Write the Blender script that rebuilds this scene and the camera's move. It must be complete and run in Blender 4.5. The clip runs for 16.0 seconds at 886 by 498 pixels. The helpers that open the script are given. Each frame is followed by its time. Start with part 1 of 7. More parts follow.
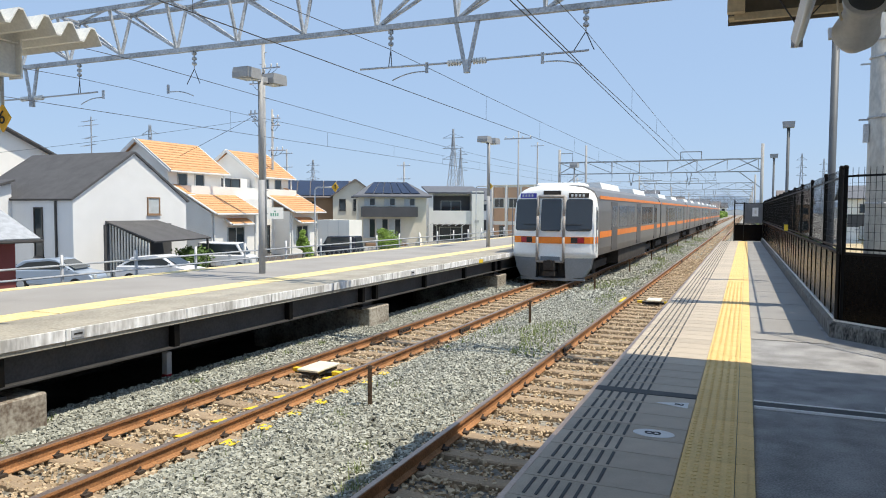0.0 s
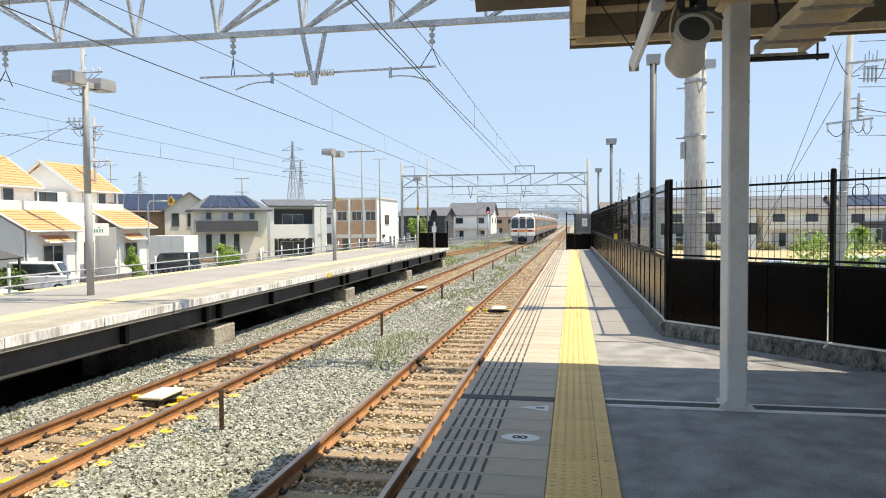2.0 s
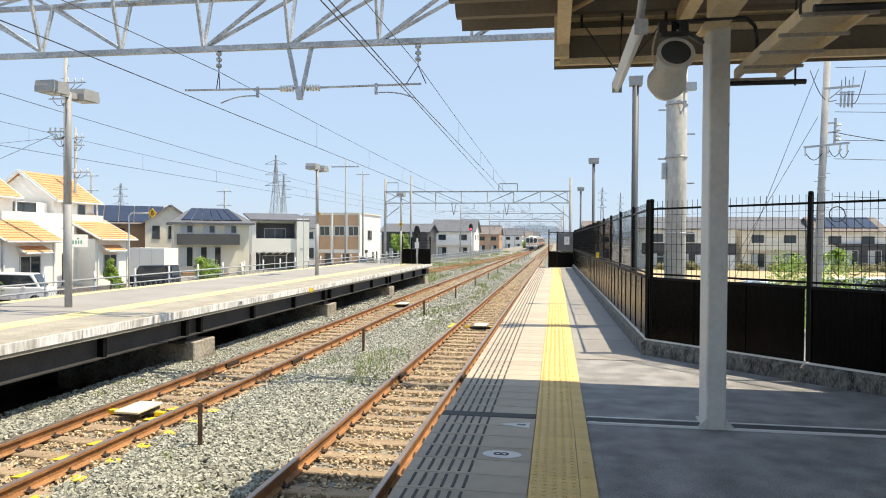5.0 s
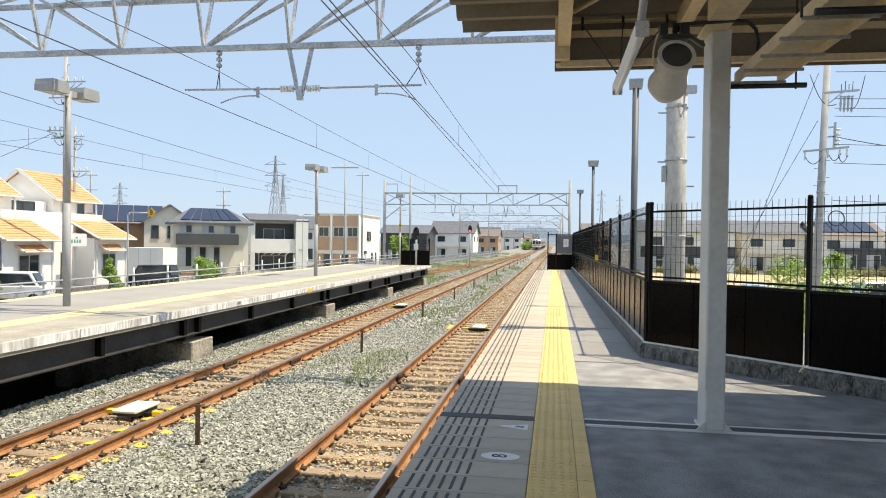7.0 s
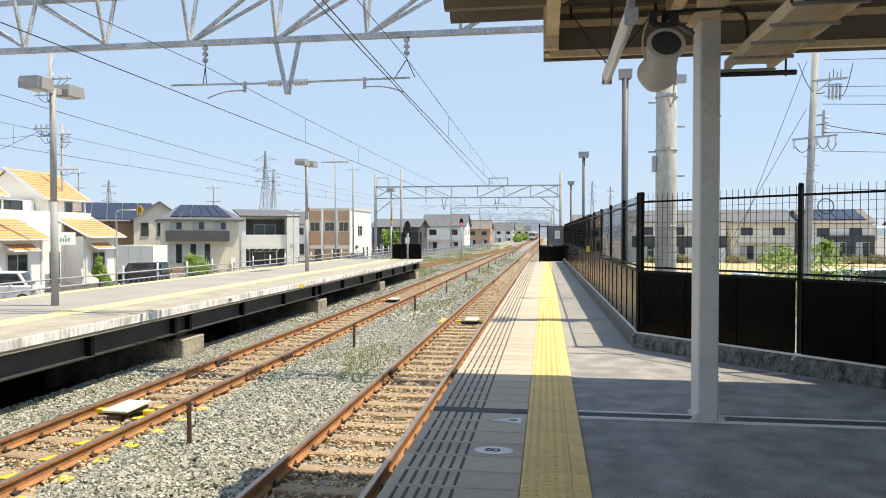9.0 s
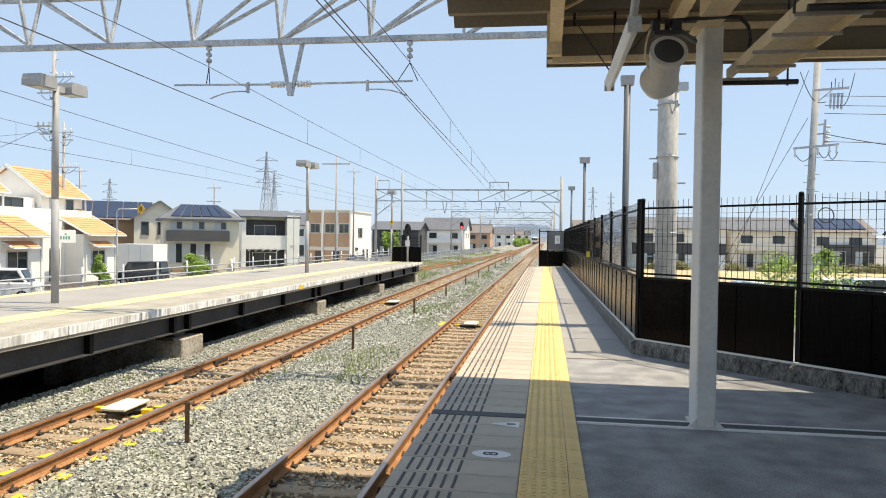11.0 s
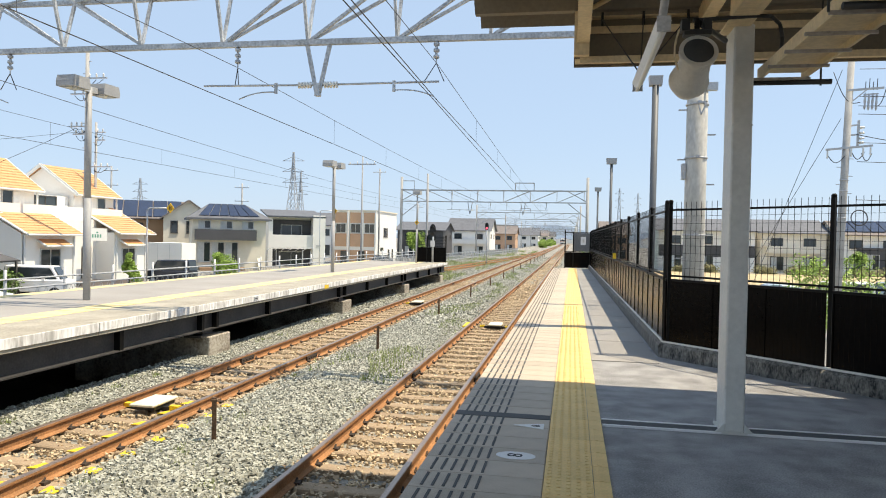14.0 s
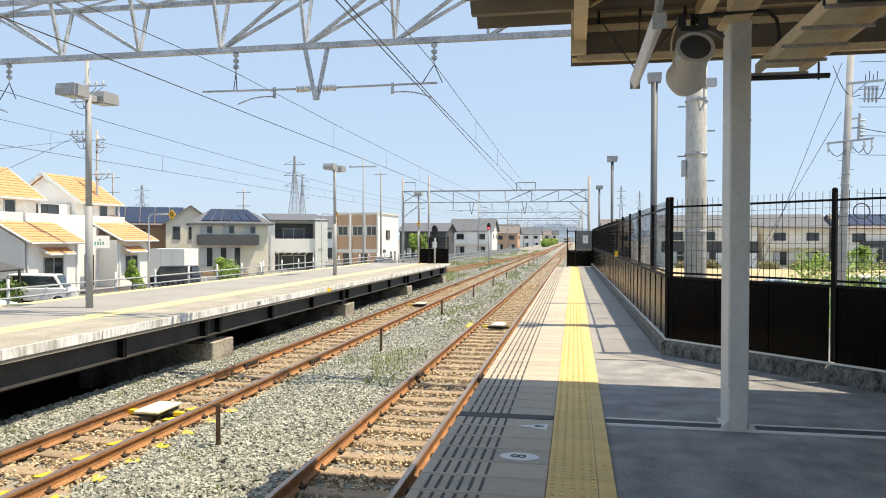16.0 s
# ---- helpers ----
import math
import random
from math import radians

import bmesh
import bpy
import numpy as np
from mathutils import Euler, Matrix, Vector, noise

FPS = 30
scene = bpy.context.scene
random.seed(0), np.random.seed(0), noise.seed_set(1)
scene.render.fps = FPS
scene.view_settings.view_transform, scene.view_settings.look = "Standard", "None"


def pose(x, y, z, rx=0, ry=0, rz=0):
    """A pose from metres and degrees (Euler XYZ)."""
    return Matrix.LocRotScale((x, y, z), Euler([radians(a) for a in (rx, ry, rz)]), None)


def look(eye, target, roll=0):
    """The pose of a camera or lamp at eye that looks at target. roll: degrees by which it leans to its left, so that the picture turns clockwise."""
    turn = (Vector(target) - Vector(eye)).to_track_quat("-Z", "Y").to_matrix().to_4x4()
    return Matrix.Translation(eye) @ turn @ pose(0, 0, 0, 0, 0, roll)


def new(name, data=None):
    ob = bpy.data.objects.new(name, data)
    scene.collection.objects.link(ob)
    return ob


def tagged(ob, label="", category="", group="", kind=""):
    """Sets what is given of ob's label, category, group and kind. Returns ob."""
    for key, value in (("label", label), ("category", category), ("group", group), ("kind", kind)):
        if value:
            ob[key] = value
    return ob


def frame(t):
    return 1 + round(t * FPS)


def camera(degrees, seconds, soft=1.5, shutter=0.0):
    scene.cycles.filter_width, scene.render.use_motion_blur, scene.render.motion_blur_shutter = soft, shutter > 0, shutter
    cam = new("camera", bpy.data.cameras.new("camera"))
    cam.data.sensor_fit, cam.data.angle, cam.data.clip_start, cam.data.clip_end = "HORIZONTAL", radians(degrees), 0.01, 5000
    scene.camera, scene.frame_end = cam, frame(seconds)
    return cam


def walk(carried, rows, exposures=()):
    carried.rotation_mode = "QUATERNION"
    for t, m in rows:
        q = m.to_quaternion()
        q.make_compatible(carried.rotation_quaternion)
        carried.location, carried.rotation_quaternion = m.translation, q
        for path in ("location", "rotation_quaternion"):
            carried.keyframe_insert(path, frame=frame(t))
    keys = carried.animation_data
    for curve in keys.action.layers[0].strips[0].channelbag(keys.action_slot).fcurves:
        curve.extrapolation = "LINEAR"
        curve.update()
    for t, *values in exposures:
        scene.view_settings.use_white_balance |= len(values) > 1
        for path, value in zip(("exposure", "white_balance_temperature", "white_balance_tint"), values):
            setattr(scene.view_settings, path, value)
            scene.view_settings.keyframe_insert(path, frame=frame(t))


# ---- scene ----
# camera
PATH = [
    (0.0, pose(0.180, 0.043, 1.480, 86.87, -0.25, 23.22)),
    (0.5, pose(0.163, 0.037, 1.490, 86.91, 0.91, 15.65)),
    (1.0, pose(0.038, 0.051, 1.475, 87.01, 1.08, 12.85)),
    (1.5, pose(0.007, 0.008, 1.477, 87.17, 0.53, 11.42)),
    (2.0, pose(0.009, 0.020, 1.485, 87.89, 0.41, 10.47)),
    (2.5, pose(0.011, 0.020, 1.483, 88.49, 0.14, 9.77)),
    (3.0, pose(0.008, 0.003, 1.481, 88.92, -0.02, 9.63)),
    (3.5, pose(0.007, -0.001, 1.483, 89.16, -0.08, 9.35)),
    (4.0, pose(0.005, -0.006, 1.486, 89.15, -0.15, 9.22)),
    (6.5, pose(0.002, -0.009, 1.479, 89.35, -0.78, 8.99)),
    (7.0, pose(0.000, -0.000, 1.480, 89.35, -0.80, 9.00)),
    (7.5, pose(0.004, 0.020, 1.478, 89.36, -0.43, 9.00)),
    (8.0, pose(-0.003, 0.041, 1.476, 89.18, -0.40, 8.98)),
    (8.5, pose(-0.002, 0.079, 1.477, 88.82, -0.12, 8.90)),
    (9.0, pose(0.003, 0.054, 1.480, 88.81, 0.03, 8.32)),
    (11.5, pose(-0.002, 0.034, 1.482, 89.12, -0.94, 8.38)),
    (12.0, pose(0.000, 0.039, 1.484, 89.12, -1.03, 8.41)),
    (12.5, pose(0.001, 0.032, 1.482, 89.12, -1.09, 8.75)),
    (13.0, pose(-0.002, 0.035, 1.480, 89.10, -1.12, 9.31)),
    (13.5, pose(-0.006, 0.040, 1.481, 89.09, -1.13, 9.96)),
    (14.0, pose(-0.006, 0.035, 1.480, 89.09, -1.19, 10.35)),
    (14.5, pose(-0.001, 0.026, 1.484, 89.10, -1.25, 10.50)),
    (15.0, pose(0.000, 0.043, 1.482, 89.13, -1.23, 10.54)),
    (15.5, pose(0.006, 0.032, 1.491, 89.15, -0.68, 10.52)),
    (16.0, pose(0.013, 0.049, 1.486, 89.16, -0.12, 10.54)),
]

cam = camera(64.2, 16.0, soft=1.0)
walk(cam, PATH, exposures=[(0.0, 0.39, 6300, 10), (0.5, 0.27, 6350, 10), (1.0, 0.36, 6500, 10), (1.5, 0.67, 6900, 10), (2.0, 0.72, 7000, 10), (3.0, 0.69, 7000, 10), (16.0, 0.69, 7050, 10)])

# light: high summer sun from the right, clear hazy sky
SUN_TO = Vector((0.44, 0.05, 1.0)).normalized()
world = bpy.data.worlds.new("sky")
scene.world = world
world.use_nodes = True
wn = world.node_tree
sky = wn.nodes.new("ShaderNodeTexSky")
sky.sky_type = "NISHITA"
sky.sun_disc = False
sky.sun_elevation = math.asin(SUN_TO.z)
sky.sun_rotation = math.atan2(SUN_TO.x, SUN_TO.y)
sky.air_density, sky.dust_density, sky.ozone_density = 1.0, 0.5, 1.2
bg = wn.nodes["Background"]
bg.inputs[1].default_value = 0.15
haze = wn.nodes.new("ShaderNodeMix")          # summer haze evens the sky out
haze.data_type = "RGBA"
haze.inputs["Factor"].default_value = 0.85
haze.inputs["B"].default_value = (2.04, 2.80, 3.98, 1)
wn.links.new(sky.outputs[0], haze.inputs["A"])
wn.links.new(haze.outputs["Result"], bg.inputs[0])
sun = new("sun", bpy.data.lights.new("sun", "SUN"))
sun.data.energy, sun.data.angle, sun.data.color = 3.95, radians(0.5), (1.0, 0.905, 0.74)
sun.matrix_world = look(SUN_TO * 50, (0, 0, 0))

RAIL = -0.95      # rail top
BED = -1.13       # ballast surface
GROUND = -2.4     # street level
T1, T2 = -2.25, -5.85
EDGE = -0.94
FAR_EDGE, FAR_BACK = -7.3, -12.4

# ---------------- materials ----------------
def mat(name, col, rough=0.7, metal=0.0, var=0.15, scale=3.0, fine=40.0, bump=0.15, hue=None, rand=0.0, island=0.0, spec=0.5, streak=0.0):
    m = bpy.data.materials.new(name)
    m.use_nodes = True
    nt = m.node_tree
    N, L = nt.nodes, nt.links
    b = N["Principled BSDF"]
    b.inputs["Roughness"].default_value = rough
    b.inputs["Metallic"].default_value = metal
    b.inputs["Specular IOR Level"].default_value = spec
    tc = N.new("ShaderNodeTexCoord")
    vec = tc.outputs["Object"]
    if streak:
        mp = N.new("ShaderNodeMapping")
        mp.inputs["Scale"].default_value = (1, 1, streak)
        L.new(vec, mp.inputs[0])
        vec = mp.outputs[0]
    n1 = N.new("ShaderNodeTexNoise")
    n1.inputs["Scale"].default_value, n1.inputs["Detail"].default_value = scale, 5
    n2 = N.new("ShaderNodeTexNoise")
    n2.inputs["Scale"].default_value, n2.inputs["Detail"].default_value = fine, 3
    L.new(vec, n1.inputs["Vector"])
    L.new(vec, n2.inputs["Vector"])
    add = N.new("ShaderNodeMath")
    add.operation = "ADD"
    L.new(n1.outputs[0], add.inputs[0])
    L.new(n2.outputs[0], add.inputs[1])
    val = add.outputs[0]
    if rand or island:
        if rand:
            src = N.new("ShaderNodeObjectInfo").outputs["Random"]
        else:
            src = N.new("ShaderNodeNewGeometry").outputs["Random Per Island"]
        mr = N.new("ShaderNodeMath")
        mr.operation = "MULTIPLY_ADD"
        mr.inputs[1].default_value = (rand or island)
        L.new(src, mr.inputs[0])
        L.new(val, mr.inputs[2])
        val = mr.outputs[0]
    ramp = N.new("ShaderNodeMapRange")
    ramp.inputs["From Min"].default_value = 0.74
    ramp.inputs["From Max"].default_value = 1.26 + (rand or island)
    L.new(val, ramp.inputs["Value"])
    mix = N.new("ShaderNodeMix")
    mix.data_type = "RGBA"
    c2 = hue if hue else tuple(min(1, c * (1 + var)) for c in col)
    c1 = tuple(c * (1 - var) for c in col)
    mix.inputs["A"].default_value = (*c1, 1)
    mix.inputs["B"].default_value = (*c2, 1)
    L.new(ramp.outputs[0], mix.inputs["Factor"])
    L.new(mix.outputs["Result"], b.inputs["Base Color"])
    if bump:
        bp = N.new("ShaderNodeBump")
        bp.inputs["Strength"].default_value = bump
        bp.inputs["Distance"].default_value = 0.01
        L.new(n2.outputs[0], bp.inputs["Height"])
        L.new(bp.outputs[0], b.inputs["Normal"])
    return m


def glass(name, col, rough=0.04):
    m = bpy.data.materials.new(name)
    m.use_nodes = True
    b = m.node_tree.nodes["Principled BSDF"]
    b.inputs["Base Color"].default_value = (*col, 1)
    b.inputs["Roughness"].default_value = rough
    b.inputs["Specular IOR Level"].default_value = 0.7
    return m


def glow(name, col, power):
    m = bpy.data.materials.new(name)
    m.use_nodes = True
    b = m.node_tree.nodes["Principled BSDF"]
    b.inputs["Base Color"].default_value = (*col, 1)
    b.inputs["Emission Color"].default_value = (*col, 1)
    b.inputs["Emission Strength"].default_value = power
    return m


M = {}
M["asphalt"] = mat("platform_asphalt", (0.295, 0.292, 0.292), 0.9, var=0.42, scale=3.2, fine=85, bump=1.0)
M["asphalt_far"] = mat("platform_asphalt_far", (0.318, 0.301, 0.280), 0.9, var=0.14, scale=0.7, fine=60, bump=0.4)
M["edge_tile"] = mat("edge_tile", (0.46, 0.395, 0.315), 0.8, var=0.26, scale=4, fine=120, bump=0.3, rand=0.3)
M["slot"] = mat("slot_rubber", (0.05, 0.05, 0.05), 0.7, var=0.3)
M["yellow"] = mat("tactile_yellow", (0.80, 0.555, 0.22), 0.7, var=0.14, scale=4, fine=60, bump=0.2, rand=0.25)
M["yellow_line"] = mat("yellow_paint", (0.74, 0.60, 0.30), 0.75, var=0.25, scale=2.5, fine=30)
M["pier"] = mat("rust_stained_pier", (0.22, 0.165, 0.12), 0.9, var=0.3, scale=2, fine=20, bump=0.4, hue=(0.50, 0.46, 0.38))
M["concrete"] = mat("concrete", (0.40, 0.38, 0.34), 0.9, var=0.3, scale=2, fine=35, bump=0.5)
M["kerb"] = mat("stained_kerb", (0.07, 0.067, 0.06), 0.9, var=0.6, scale=13, fine=60, bump=0.9, hue=(0.25, 0.24, 0.215), streak=0.4)
M["white_edge"] = mat("flaking_white_paint", (0.60, 0.58, 0.54), 0.85, var=0.3, scale=3.5, fine=16, bump=0.3, hue=(1.0, 1.0, 0.98), streak=0.22)
M["dark_steel"] = mat("dark_painted_steel", (0.05, 0.047, 0.045), 0.6, var=0.3, scale=2, fine=30)
# near-black soil tone, with the shade below the far deck in its colour
M["under"] = mat("shade_toned_soil", (0.07, 0.06, 0.045), 0.95, var=0.4, scale=1, fine=15, bump=0.6)
M["rail_rust"] = mat("rusty_rail", (0.33, 0.16, 0.065), 0.85, var=0.35, scale=3, fine=50, bump=0.3)
M["rail_head"] = mat("worn_rail_head", (0.42, 0.31, 0.24), 0.36, metal=0.75, var=0.2, scale=2, fine=40, bump=0.05)
M["sleeper"] = mat("rust_stained_sleeper", (0.33, 0.245, 0.16), 0.92, var=0.3, scale=2.5, fine=40, bump=0.4, rand=0.3)
M["ballast"] = mat("ballast_bed", (0.22, 0.20, 0.165), 0.95, var=0.4, scale=1.2, fine=26, bump=1.0, hue=(0.42, 0.40, 0.35))
M["stone"] = mat("ballast_stone", (0.23, 0.235, 0.195), 0.9, var=0.3, scale=2, fine=30, bump=0.3, island=1.8, hue=(0.53, 0.53, 0.455))
M["stone_rust"] = mat("rusty_ballast_stone", (0.33, 0.225, 0.125), 0.9, var=0.3, scale=2, fine=30, bump=0.3, island=1.6, hue=(0.68, 0.54, 0.36))
M["clip"] = mat("rail_clip", (0.05, 0.035, 0.025), 0.8, var=0.3)
M["galv"] = mat("galvanised_steel", (0.48, 0.49, 0.50), 0.5, metal=0.35, var=0.2, scale=4, fine=40, bump=0.08)
M["pole_grey"] = mat("grey_painted_pole", (0.34, 0.345, 0.35), 0.6, var=0.12, scale=3, fine=30, bump=0.05)
# pole grey darkened in the colour for its back-lit side
M["pole_backlit"] = mat("backlit_grey_pole", (0.11, 0.12, 0.13), 0.55, var=0.12, bump=0.05)
M["coping"] = mat("weathered_coping", (0.36, 0.33, 0.27), 0.9, var=0.25, scale=1.5, fine=25, bump=0.4)
M["truss"] = mat("weathered_truss_steel", (0.43, 0.45, 0.47), 0.6, metal=0.3, var=0.35, scale=2.5, fine=20, bump=0.1)
M["pole_conc"] = mat("concrete_pole", (0.40, 0.395, 0.38), 0.85, var=0.2, scale=2, fine=30, bump=0.2)
M["white_pole"] = mat("white_steel_tube", (0.50, 0.485, 0.44), 0.55, var=0.22, scale=1.6, fine=20, bump=0.1, streak=0.4)
M["column"] = mat("cream_white_column", (0.62, 0.61, 0.565), 0.5, var=0.08, scale=2, fine=25, bump=0.06)
M["cream"] = mat("cream_painted_steel", (0.66, 0.54, 0.34), 0.6, var=0.14, scale=2.5, fine=25, bump=0.08)
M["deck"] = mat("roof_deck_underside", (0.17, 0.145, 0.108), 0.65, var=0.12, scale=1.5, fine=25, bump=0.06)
M["deck_white"] = mat("folded_roof_sheet", (0.72, 0.71, 0.66), 0.55, var=0.1, scale=2, fine=30, bump=0.05)
M["black_panel"] = mat("dark_brown_fence_panel", (0.0035, 0.0028, 0.0024), 0.22, spec=0.08, var=0.3, scale=2, fine=40, bump=0.05, rand=0.2)
M["black_steel"] = mat("black_brown_steel", (0.006, 0.0055, 0.005), 0.5, spec=0.15, var=0.2)
M["gate_sheet"] = mat("dusty_grey_sheet", (0.13, 0.135, 0.14), 0.45, var=0.2, scale=3, fine=20, bump=0.05)
M["wire"] = mat("dark_wire", (0.06, 0.06, 0.062), 0.6, var=0.2, bump=0)
M["black"] = mat("black_plastic", (0.018, 0.018, 0.018), 0.5, var=0.2, bump=0.05)
M["white"] = mat("white_paint", (0.74, 0.74, 0.72), 0.6, var=0.06, scale=2, fine=30, bump=0.05)
M["insulator"] = mat("glazed_porcelain", (0.74, 0.73, 0.68), 0.2, var=0.05, bump=0)
M["rust"] = mat("rusty_post", (0.17, 0.10, 0.055), 0.9, var=0.35, scale=6, fine=50, bump=0.4)
M["leaf"] = mat("green_leaf", (0.12, 0.24, 0.03), 0.6, var=0.4, scale=2, fine=20, bump=0, island=1.0, hue=(0.36, 0.52, 0.08))
M["leaf_dark"] = mat("shrub_leaf", (0.06, 0.12, 0.025), 0.6, var=0.4, scale=2, fine=20, bump=0, island=1.0, hue=(0.20, 0.32, 0.07))
M["leaf_dry"] = mat("dry_hedge_leaf", (0.13, 0.13, 0.05), 0.7, var=0.4, scale=2, fine=20, bump=0, island=1.0, hue=(0.30, 0.28, 0.13))
M["weed"] = mat("weed", (0.17, 0.24, 0.06), 0.7, var=0.3, bump=0, island=1.0, hue=(0.40, 0.46, 0.18))
M["bark"] = mat("bark", (0.12, 0.09, 0.06), 0.9, var=0.3, scale=6, fine=40, bump=0.5)
M["ground"] = mat("street_and_plots", (0.24, 0.23, 0.21), 0.95, var=0.2, scale=0.05, fine=2, bump=0.3)
M["grass"] = mat("grass", (0.08, 0.14, 0.035), 0.9, var=0.4, scale=0.5, fine=12, bump=0.5, hue=(0.20, 0.26, 0.08))
M["sand"] = mat("sandy_field", (0.48, 0.38, 0.22), 0.95, var=0.15, scale=0.3, fine=6, bump=0.3)
M["orange_tile"] = mat("orange_roof_tile", (0.66, 0.345, 0.155), 0.75, var=0.12, scale=2, fine=14, bump=0.2, island=0.6, hue=(0.72, 0.41, 0.20))
M["wall_white"] = mat("white_render_wall", (0.86, 0.84, 0.79), 0.85, var=0.05, scale=0.8, fine=25, bump=0.15)
M["wall_grey"] = mat("pale_grey_cladding", (0.78, 0.775, 0.76), 0.8, var=0.05, scale=0.8, fine=25, bump=0.1)
M["wall_pale"] = mat("pale_cream_siding", (0.78, 0.73, 0.63), 0.85, var=0.07, scale=0.8, fine=25, bump=0.15)
M["wall_cream"] = mat("cream_siding", (0.76, 0.70, 0.57), 0.85, var=0.07, scale=0.8, fine=25, bump=0.15)
M["wall_tan"] = mat("tan_brown_siding", (0.30, 0.19, 0.11), 0.85, var=0.1, scale=0.8, fine=25, bump=0.15)
M["wall_pink"] = mat("salmon_panel", (0.58, 0.37, 0.24), 0.85, var=0.07, scale=0.8, fine=25, bump=0.1)
M["wall_red"] = mat("dark_red_cladding", (0.20, 0.05, 0.045), 0.8, var=0.15, scale=1, fine=25)
M["wall_dark"] = mat("charcoal_siding", (0.085, 0.085, 0.09), 0.8, var=0.15, scale=1, fine=25)
M["roof_dark"] = mat("charcoal_roof", (0.085, 0.083, 0.085), 0.8, var=0.2, scale=1.5, fine=18, bump=0.3)
M["roof_brown"] = mat("brown_slate_roof", (0.19, 0.165, 0.155), 0.8, var=0.2, scale=1.5, fine=18, bump=0.3)
M["roof_slate"] = mat("grey_slate_roof", (0.125, 0.132, 0.15), 0.75, var=0.2, scale=1.5, fine=18, bump=0.3)
M["solar"] = mat("solar_panel", (0.020, 0.03, 0.065), 0.25, var=0.3, scale=1, fine=8, bump=0, spec=0.6)
M["pane"] = glass("window_glass", (0.035, 0.045, 0.05))
M["curtain"] = mat("pale_curtain", (0.50, 0.53, 0.53), 0.5, var=0.15, scale=2, fine=20, bump=0)
M["frame_dark"] = mat("dark_window_frame", (0.06, 0.055, 0.05), 0.5, var=0.2, bump=0)
M["frame_light"] = mat("silver_window_frame", (0.55, 0.55, 0.53), 0.45, var=0.1, bump=0)
M["steel_train"] = mat("brushed_stainless", (0.25, 0.235, 0.22), 0.4, metal=0.45, var=0.1, scale=1, fine=30, bump=0.03)
M["train_white"] = mat("train_white_paint", (0.90, 0.90, 0.87), 0.35, var=0.05, scale=1.5, fine=20, bump=0.02)
M["train_orange"] = mat("orange_band", (0.92, 0.25, 0.02), 0.4, var=0.08, scale=1.5, fine=20, bump=0.02)
M["train_grey"] = mat("grey_skirt", (0.21, 0.225, 0.24), 0.5, var=0.1, scale=2, fine=20, bump=0.03)
M["gangway"] = mat("dusty_gangway_frame", (0.34, 0.31, 0.28), 0.6, var=0.25, scale=4, fine=30, bump=0.1)
M["train_door"] = mat("grey_train_door", (0.15, 0.142, 0.136), 0.45, metal=0.4, var=0.1, bump=0.02)
M["train_glass"] = glass("train_glass", (0.04, 0.045, 0.05), 0.10)
M["train_under"] = mat("dusty_underframe", (0.045, 0.037, 0.031), 0.9, var=0.4, scale=3, fine=20, bump=0.3)
M["red_lamp"] = glow("red_lamp", (1.0, 0.05, 0.08), 3.0)
M["tail_red"] = mat("tail_lens", (0.42, 0.02, 0.03), 0.3, var=0.1, bump=0)
M["blue_sign"] = mat("blue_blind", (0.05, 0.05, 0.35), 0.5, var=0.1, bump=0)
M["sign_yellow"] = mat("sign_amber", (0.80, 0.46, 0.02), 0.5, var=0.06, bump=0)
M["beacon"] = mat("cream_beacon", (0.72, 0.68, 0.54), 0.6, var=0.1, bump=0.1)
M["safety_yellow"] = mat("worn_yellow_paint", (0.74, 0.52, 0.03), 0.7, var=0.2, scale=6)
M["car_silver"] = mat("silver_car_paint", (0.40, 0.47, 0.56), 0.3, metal=0.3, var=0.04, bump=0)
M["car_white"] = mat("white_car_paint", (0.80, 0.80, 0.80), 0.25, var=0.03, bump=0)
M["car_dark"] = mat("dark_blue_car_paint", (0.03, 0.035, 0.05), 0.25, var=0.1, bump=0)
M["tyre"] = mat("tyre_rubber", (0.02, 0.02, 0.02), 0.9, var=0.2, bump=0.2)
M["sign_ink"] = mat("dark_ink", (0.03, 0.03, 0.03), 0.7, var=0.1, bump=0)
M["green_ink"] = mat("green_ink", (0.10, 0.30, 0.22), 0.7, var=0.1, bump=0)
M["speaker"] = mat("grey_speaker_enamel", (0.60, 0.58, 0.53), 0.5, var=0.08, scale=4, bump=0.04)
M["mesh_dark"] = mat("speaker_grille", (0.05, 0.05, 0.048), 0.7, var=0.2, fine=150, bump=0.4)
M["tube"] = mat("lamp_tube_glass", (0.80, 0.78, 0.70), 0.3, var=0.04, bump=0)
M["haze"] = mat("hazy_far_hills", (0.72, 0.80, 0.88), 1.0, var=0.1, scale=0.01, fine=0.05, bump=0, spec=0)


# ---------------- mesh helpers ----------------
def bx(bm, x0, x1, y0, y1, z0, z1):
    vs = [bm.verts.new((x, y, z)) for x in (x0, x1) for y in (y0, y1) for z in (z0, z1)]
    for a in ((0, 1, 3, 2), (4, 6, 7, 5), (0, 4, 5, 1), (2, 3, 7, 6), (0, 2, 6, 4), (1, 5, 7, 3)):
        bm.faces.new([vs[i] for i in a])
    return vs


